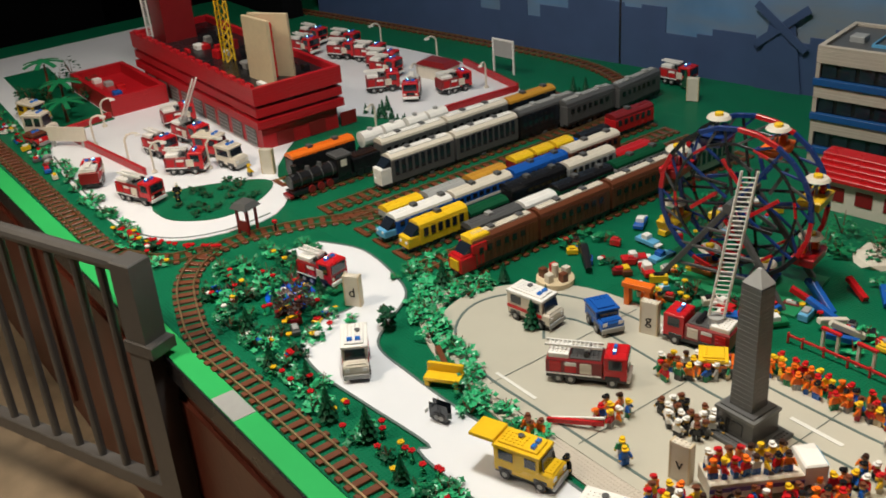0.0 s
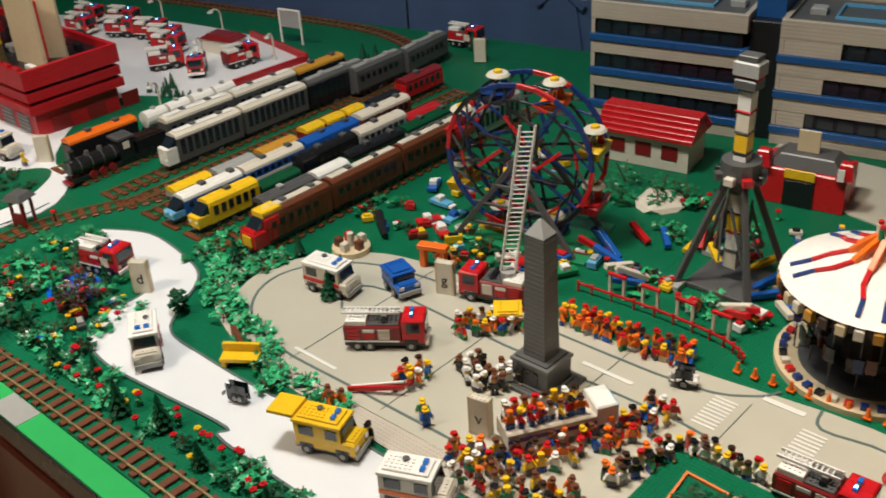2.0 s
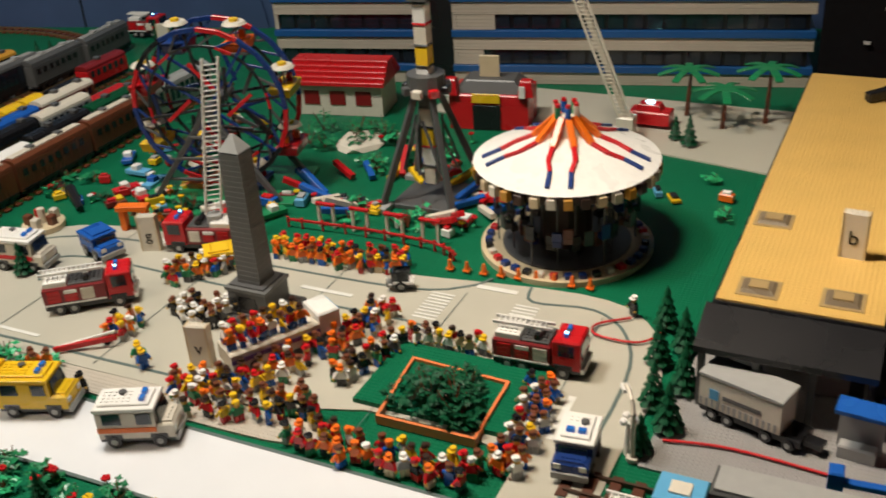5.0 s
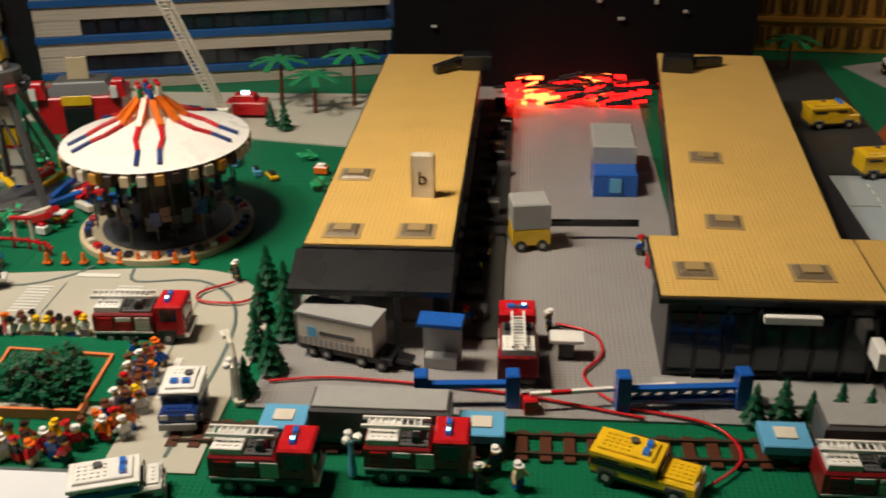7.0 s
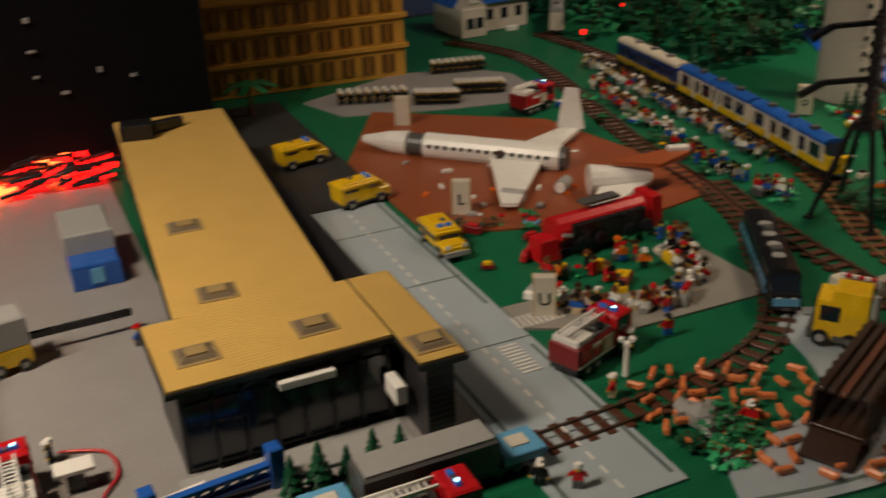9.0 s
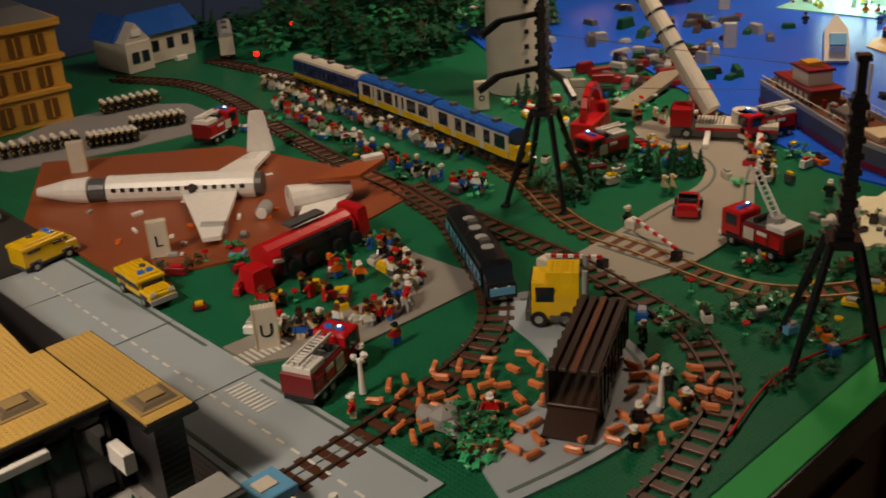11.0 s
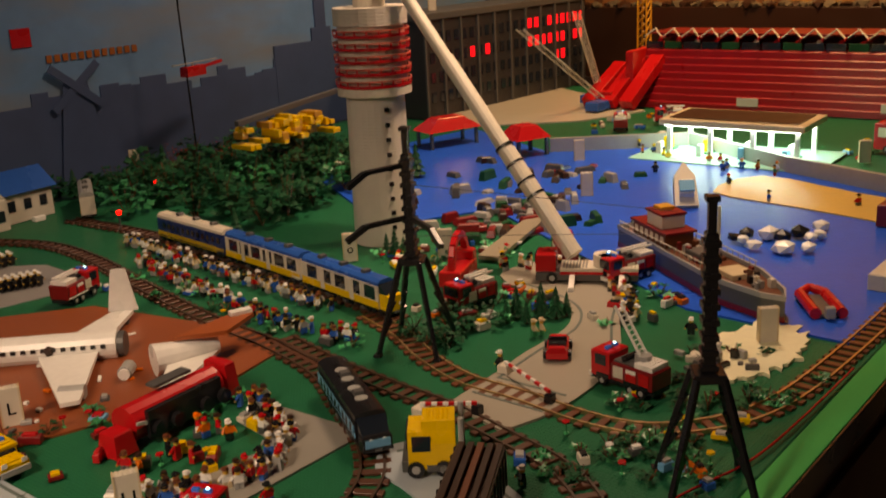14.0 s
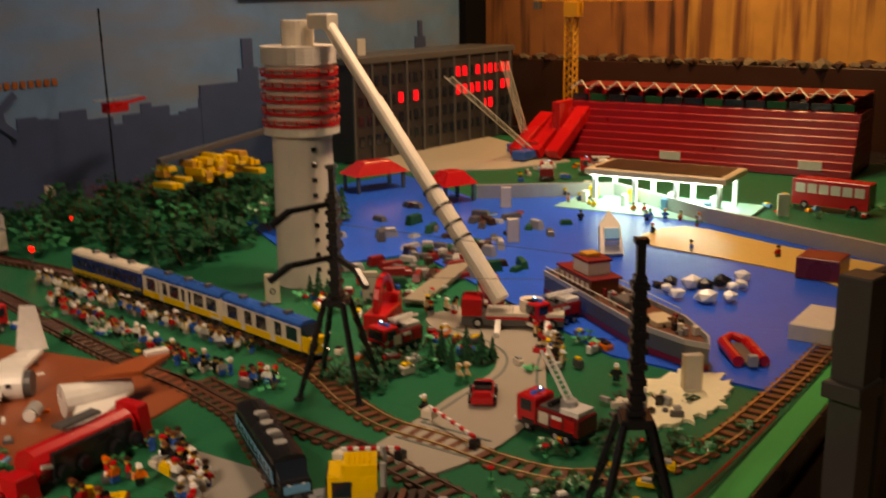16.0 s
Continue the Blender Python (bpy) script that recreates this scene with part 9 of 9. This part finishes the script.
bb1 = thing("court_board", "pale board standing beside the court wall", "board", m=at(-2.60, 1.30, 40, 0.004))
part("panel", Mesh().box(-0.07, -0.003, 0.02, 0.07, 0.003, 0.07, OFFW), bb1)
part("post", Mesh().box(-0.06, -0.004, 0, -0.05, 0.004, 0.0198, GREY), bb1)
part("post", Mesh().box(0.05, -0.004, 0, 0.06, 0.004, 0.0198, GREY), bb1)
sb = thing("crossing_signal", "dark red toy crossing house on posts", "signal house", m=at(-1.58, 1.44, 20, 0.004))
for x in (-0.02, 0.014):
    for y in (-0.02, 0.014):
        part("post", Mesh().box(x, y, 0, x + 0.006, y + 0.006, 0.075, DRED), sb)
part("roof", Mesh().box(-0.03, -0.03, 0.0752, 0.03, 0.03, 0.09, DGREY, taper=0.3), sb)
part("counter", Mesh().box(-0.013, -0.02, 0.01, 0.0135, -0.016, 0.04, DRED), sb)
cr = thing("crossing_lamp", "red round toy crossing lamp", "signal", m=at(-1.52, 1.49, 0, 0.003))
part("post", Mesh().cyl(0, 0, 0, 0.03, 0.003, BLACK, 6), cr)
part("lamp", Mesh().blob((0, 0, 0.036), 0.008, RED, 1), cr)
fire_engine(-1.55, 3.10, 10, "red and white toy truck below the wall", L=0.12)
sign_board(-1.40, 3.0, 30, "")

# ---- planting and loose toys that fill the lawns ----
rnd = random.Random(71)
def crate(x, y, label="small coloured toy crate on the lawn"):
    c = rnd.choice((RED, WHITE, YELLOW, BLUE, OFFW, DRED, ORANGE, LBLUE, DGREY, BROWN))
    w, d, h = rnd.uniform(0.008, 0.022), rnd.uniform(0.006, 0.012), rnd.uniform(0.005, 0.018)
    m = Mesh().box(-w, -d, 0, w, d, h, c).box(-w * 0.6, -d * 0.7, h, w * 0.6, d * 0.7, h + 0.005, rnd.choice((WHITE, RED, YELLOW, BLACK, GREY)))
    tagged(part("toy_crate", m, m=at(x, y, rnd.uniform(0, 180), 0.0045)), label, "crate", "loose toys")


for x0, y0, x1, y1, nc, ng, nf in ((-0.95, 1.96, -0.35, 2.08, 22, 14, 8), (-0.42, 2.08, 0.08, 2.16, 14, 8, 6), (-0.36, 2.32, 0.10, 2.58, 12, 22, 4), (-0.86, 2.20, -0.66, 2.55, 14, 10, 4), (-1.32, 1.22, -1.0, 1.40, 12, 16, 14),
                                   (-1.84, 1.16, -1.55, 1.20, 0, 6, 10), (-3.3, 1.17, -2.2, 1.21, 14, 0, 16), (2.75, 1.78, 3.05, 2.10, 22, 10, 0), (3.0, 2.05, 3.3, 2.40, 18, 12, 4), (2.9, 1.52, 3.2, 1.66, 12, 4, 0), (2.3, 1.1, 2.75, 1.42, 10, 14, 8),
                                   (4.75, 1.35, 5.4, 1.75, 12, 6, 0), (4.85, 2.45, 5.45, 2.9, 16, 6, 0), (1.82, 2.02, 2.1, 2.25, 8, 4, 2), (1.84, 1.82, 2.18, 1.96, 10, 0, 2), (2.45, 2.0, 2.6, 2.9, 8, 10, 2), (0.05, 2.32, 0.55, 2.5, 6, 8, 2)):
    for k in range(nc):
        crate(rnd.uniform(x0, x1), rnd.uniform(y0, y1))
    for k in range(ng):
        leafy(rnd.uniform(x0, x1), rnd.uniform(y0, y1), rnd.uniform(0.016, 0.04), 1200 + k, rnd.choice((GREEN, LGREEN, DGREEN)), 14, 0.85)
    for k in range(nf):
        flower(rnd.uniform(x0, x1), rnd.uniform(y0, y1), rnd.choice((RED, YELLOW, WHITE, RED)), k)
for k in range(44):
    x, y = rnd.uniform(3.55, 4.25), rnd.uniform(2.15, 2.85)
    o = part("rubble", Mesh().box(-0.02, -0.012, 0, rnd.uniform(0.02, 0.07), 0.014, rnd.uniform(0.01, 0.035), rnd.choice((DGREY, DGREY, DGREEN, DBROWN, GREY, DRED, DBLUE)), taper=0.2), m=at(x, y, rnd.uniform(0, 180), 0.0056))
    tagged(o, "loose grey and brown bricks of a broken pier", "rubble", "rubble")
for x, y, c in ((3.62, 3.75, RED), (3.5, 3.9, DRED)):
    leafy(x, y, 0.15, 77, c, 40, 0.4, label="red-leaved toy tree in the forest")
for x, y, a in ((2.39, 2.84, 20), (3.27, 1.93, 40), (4.98, 2.72, 30), (5.2, 2.6, 120)):
    fire_engine(x, y, a, "red toy fire engine among the rescue crews", L=0.125)
crowd(20, [(2.86, 1.56), (3.02, 1.60), (3.22, 1.84), (3.12, 2.06)], 0.05, [RED, BLACK, WHITE, TAN], [WHITE, WHITE, RED, BLACK], [BLACK, GREY, RED], 41, "rescue crews on the quay")
crowd(14, [(4.45, 1.75), (4.6, 2.4), (4.8, 2.6)], 0.08, MIX, HATS, LEGS, 42, "people on the far quay")

for mesh, lb in ((FAR_GREEN, "dense dark green toy forest behind the railway"), (ROAD_GREEN, "low green toy planting along the station road"), (SHORE_GREEN, "scattered low green toy plants on the harbour verge")):
    tagged(part("toy_planting", mesh), lb, "planting", kind="stuff")
for group, mesh in JOINED.items():
    tagged(part("toy_figure_crowd", mesh), "distant rows of toy figures: " + group, "toy figures", kind="stuff")
STONE = mat("grey brown stone", (0.11, 0.085, 0.055), 0.8, vary=0.4, scale=40, bump=0.4, bscale=90)
rnd = random.Random(90)
for k in range(84):
    o = part("ledge_rock", Mesh().blob((0, 0, 0), rnd.uniform(0.03, 0.06), STONE if k % 3 else DBROWN, k, rnd.uniform(0.35, 0.7)), m=at(6.60 + rnd.uniform(-0.04, 0.06), 0.5 + 0.043 * k, 0, 0.41))
    tagged(o, "rough dark rock on the ledge below the ochre wall", "rock", "ledge rocks")
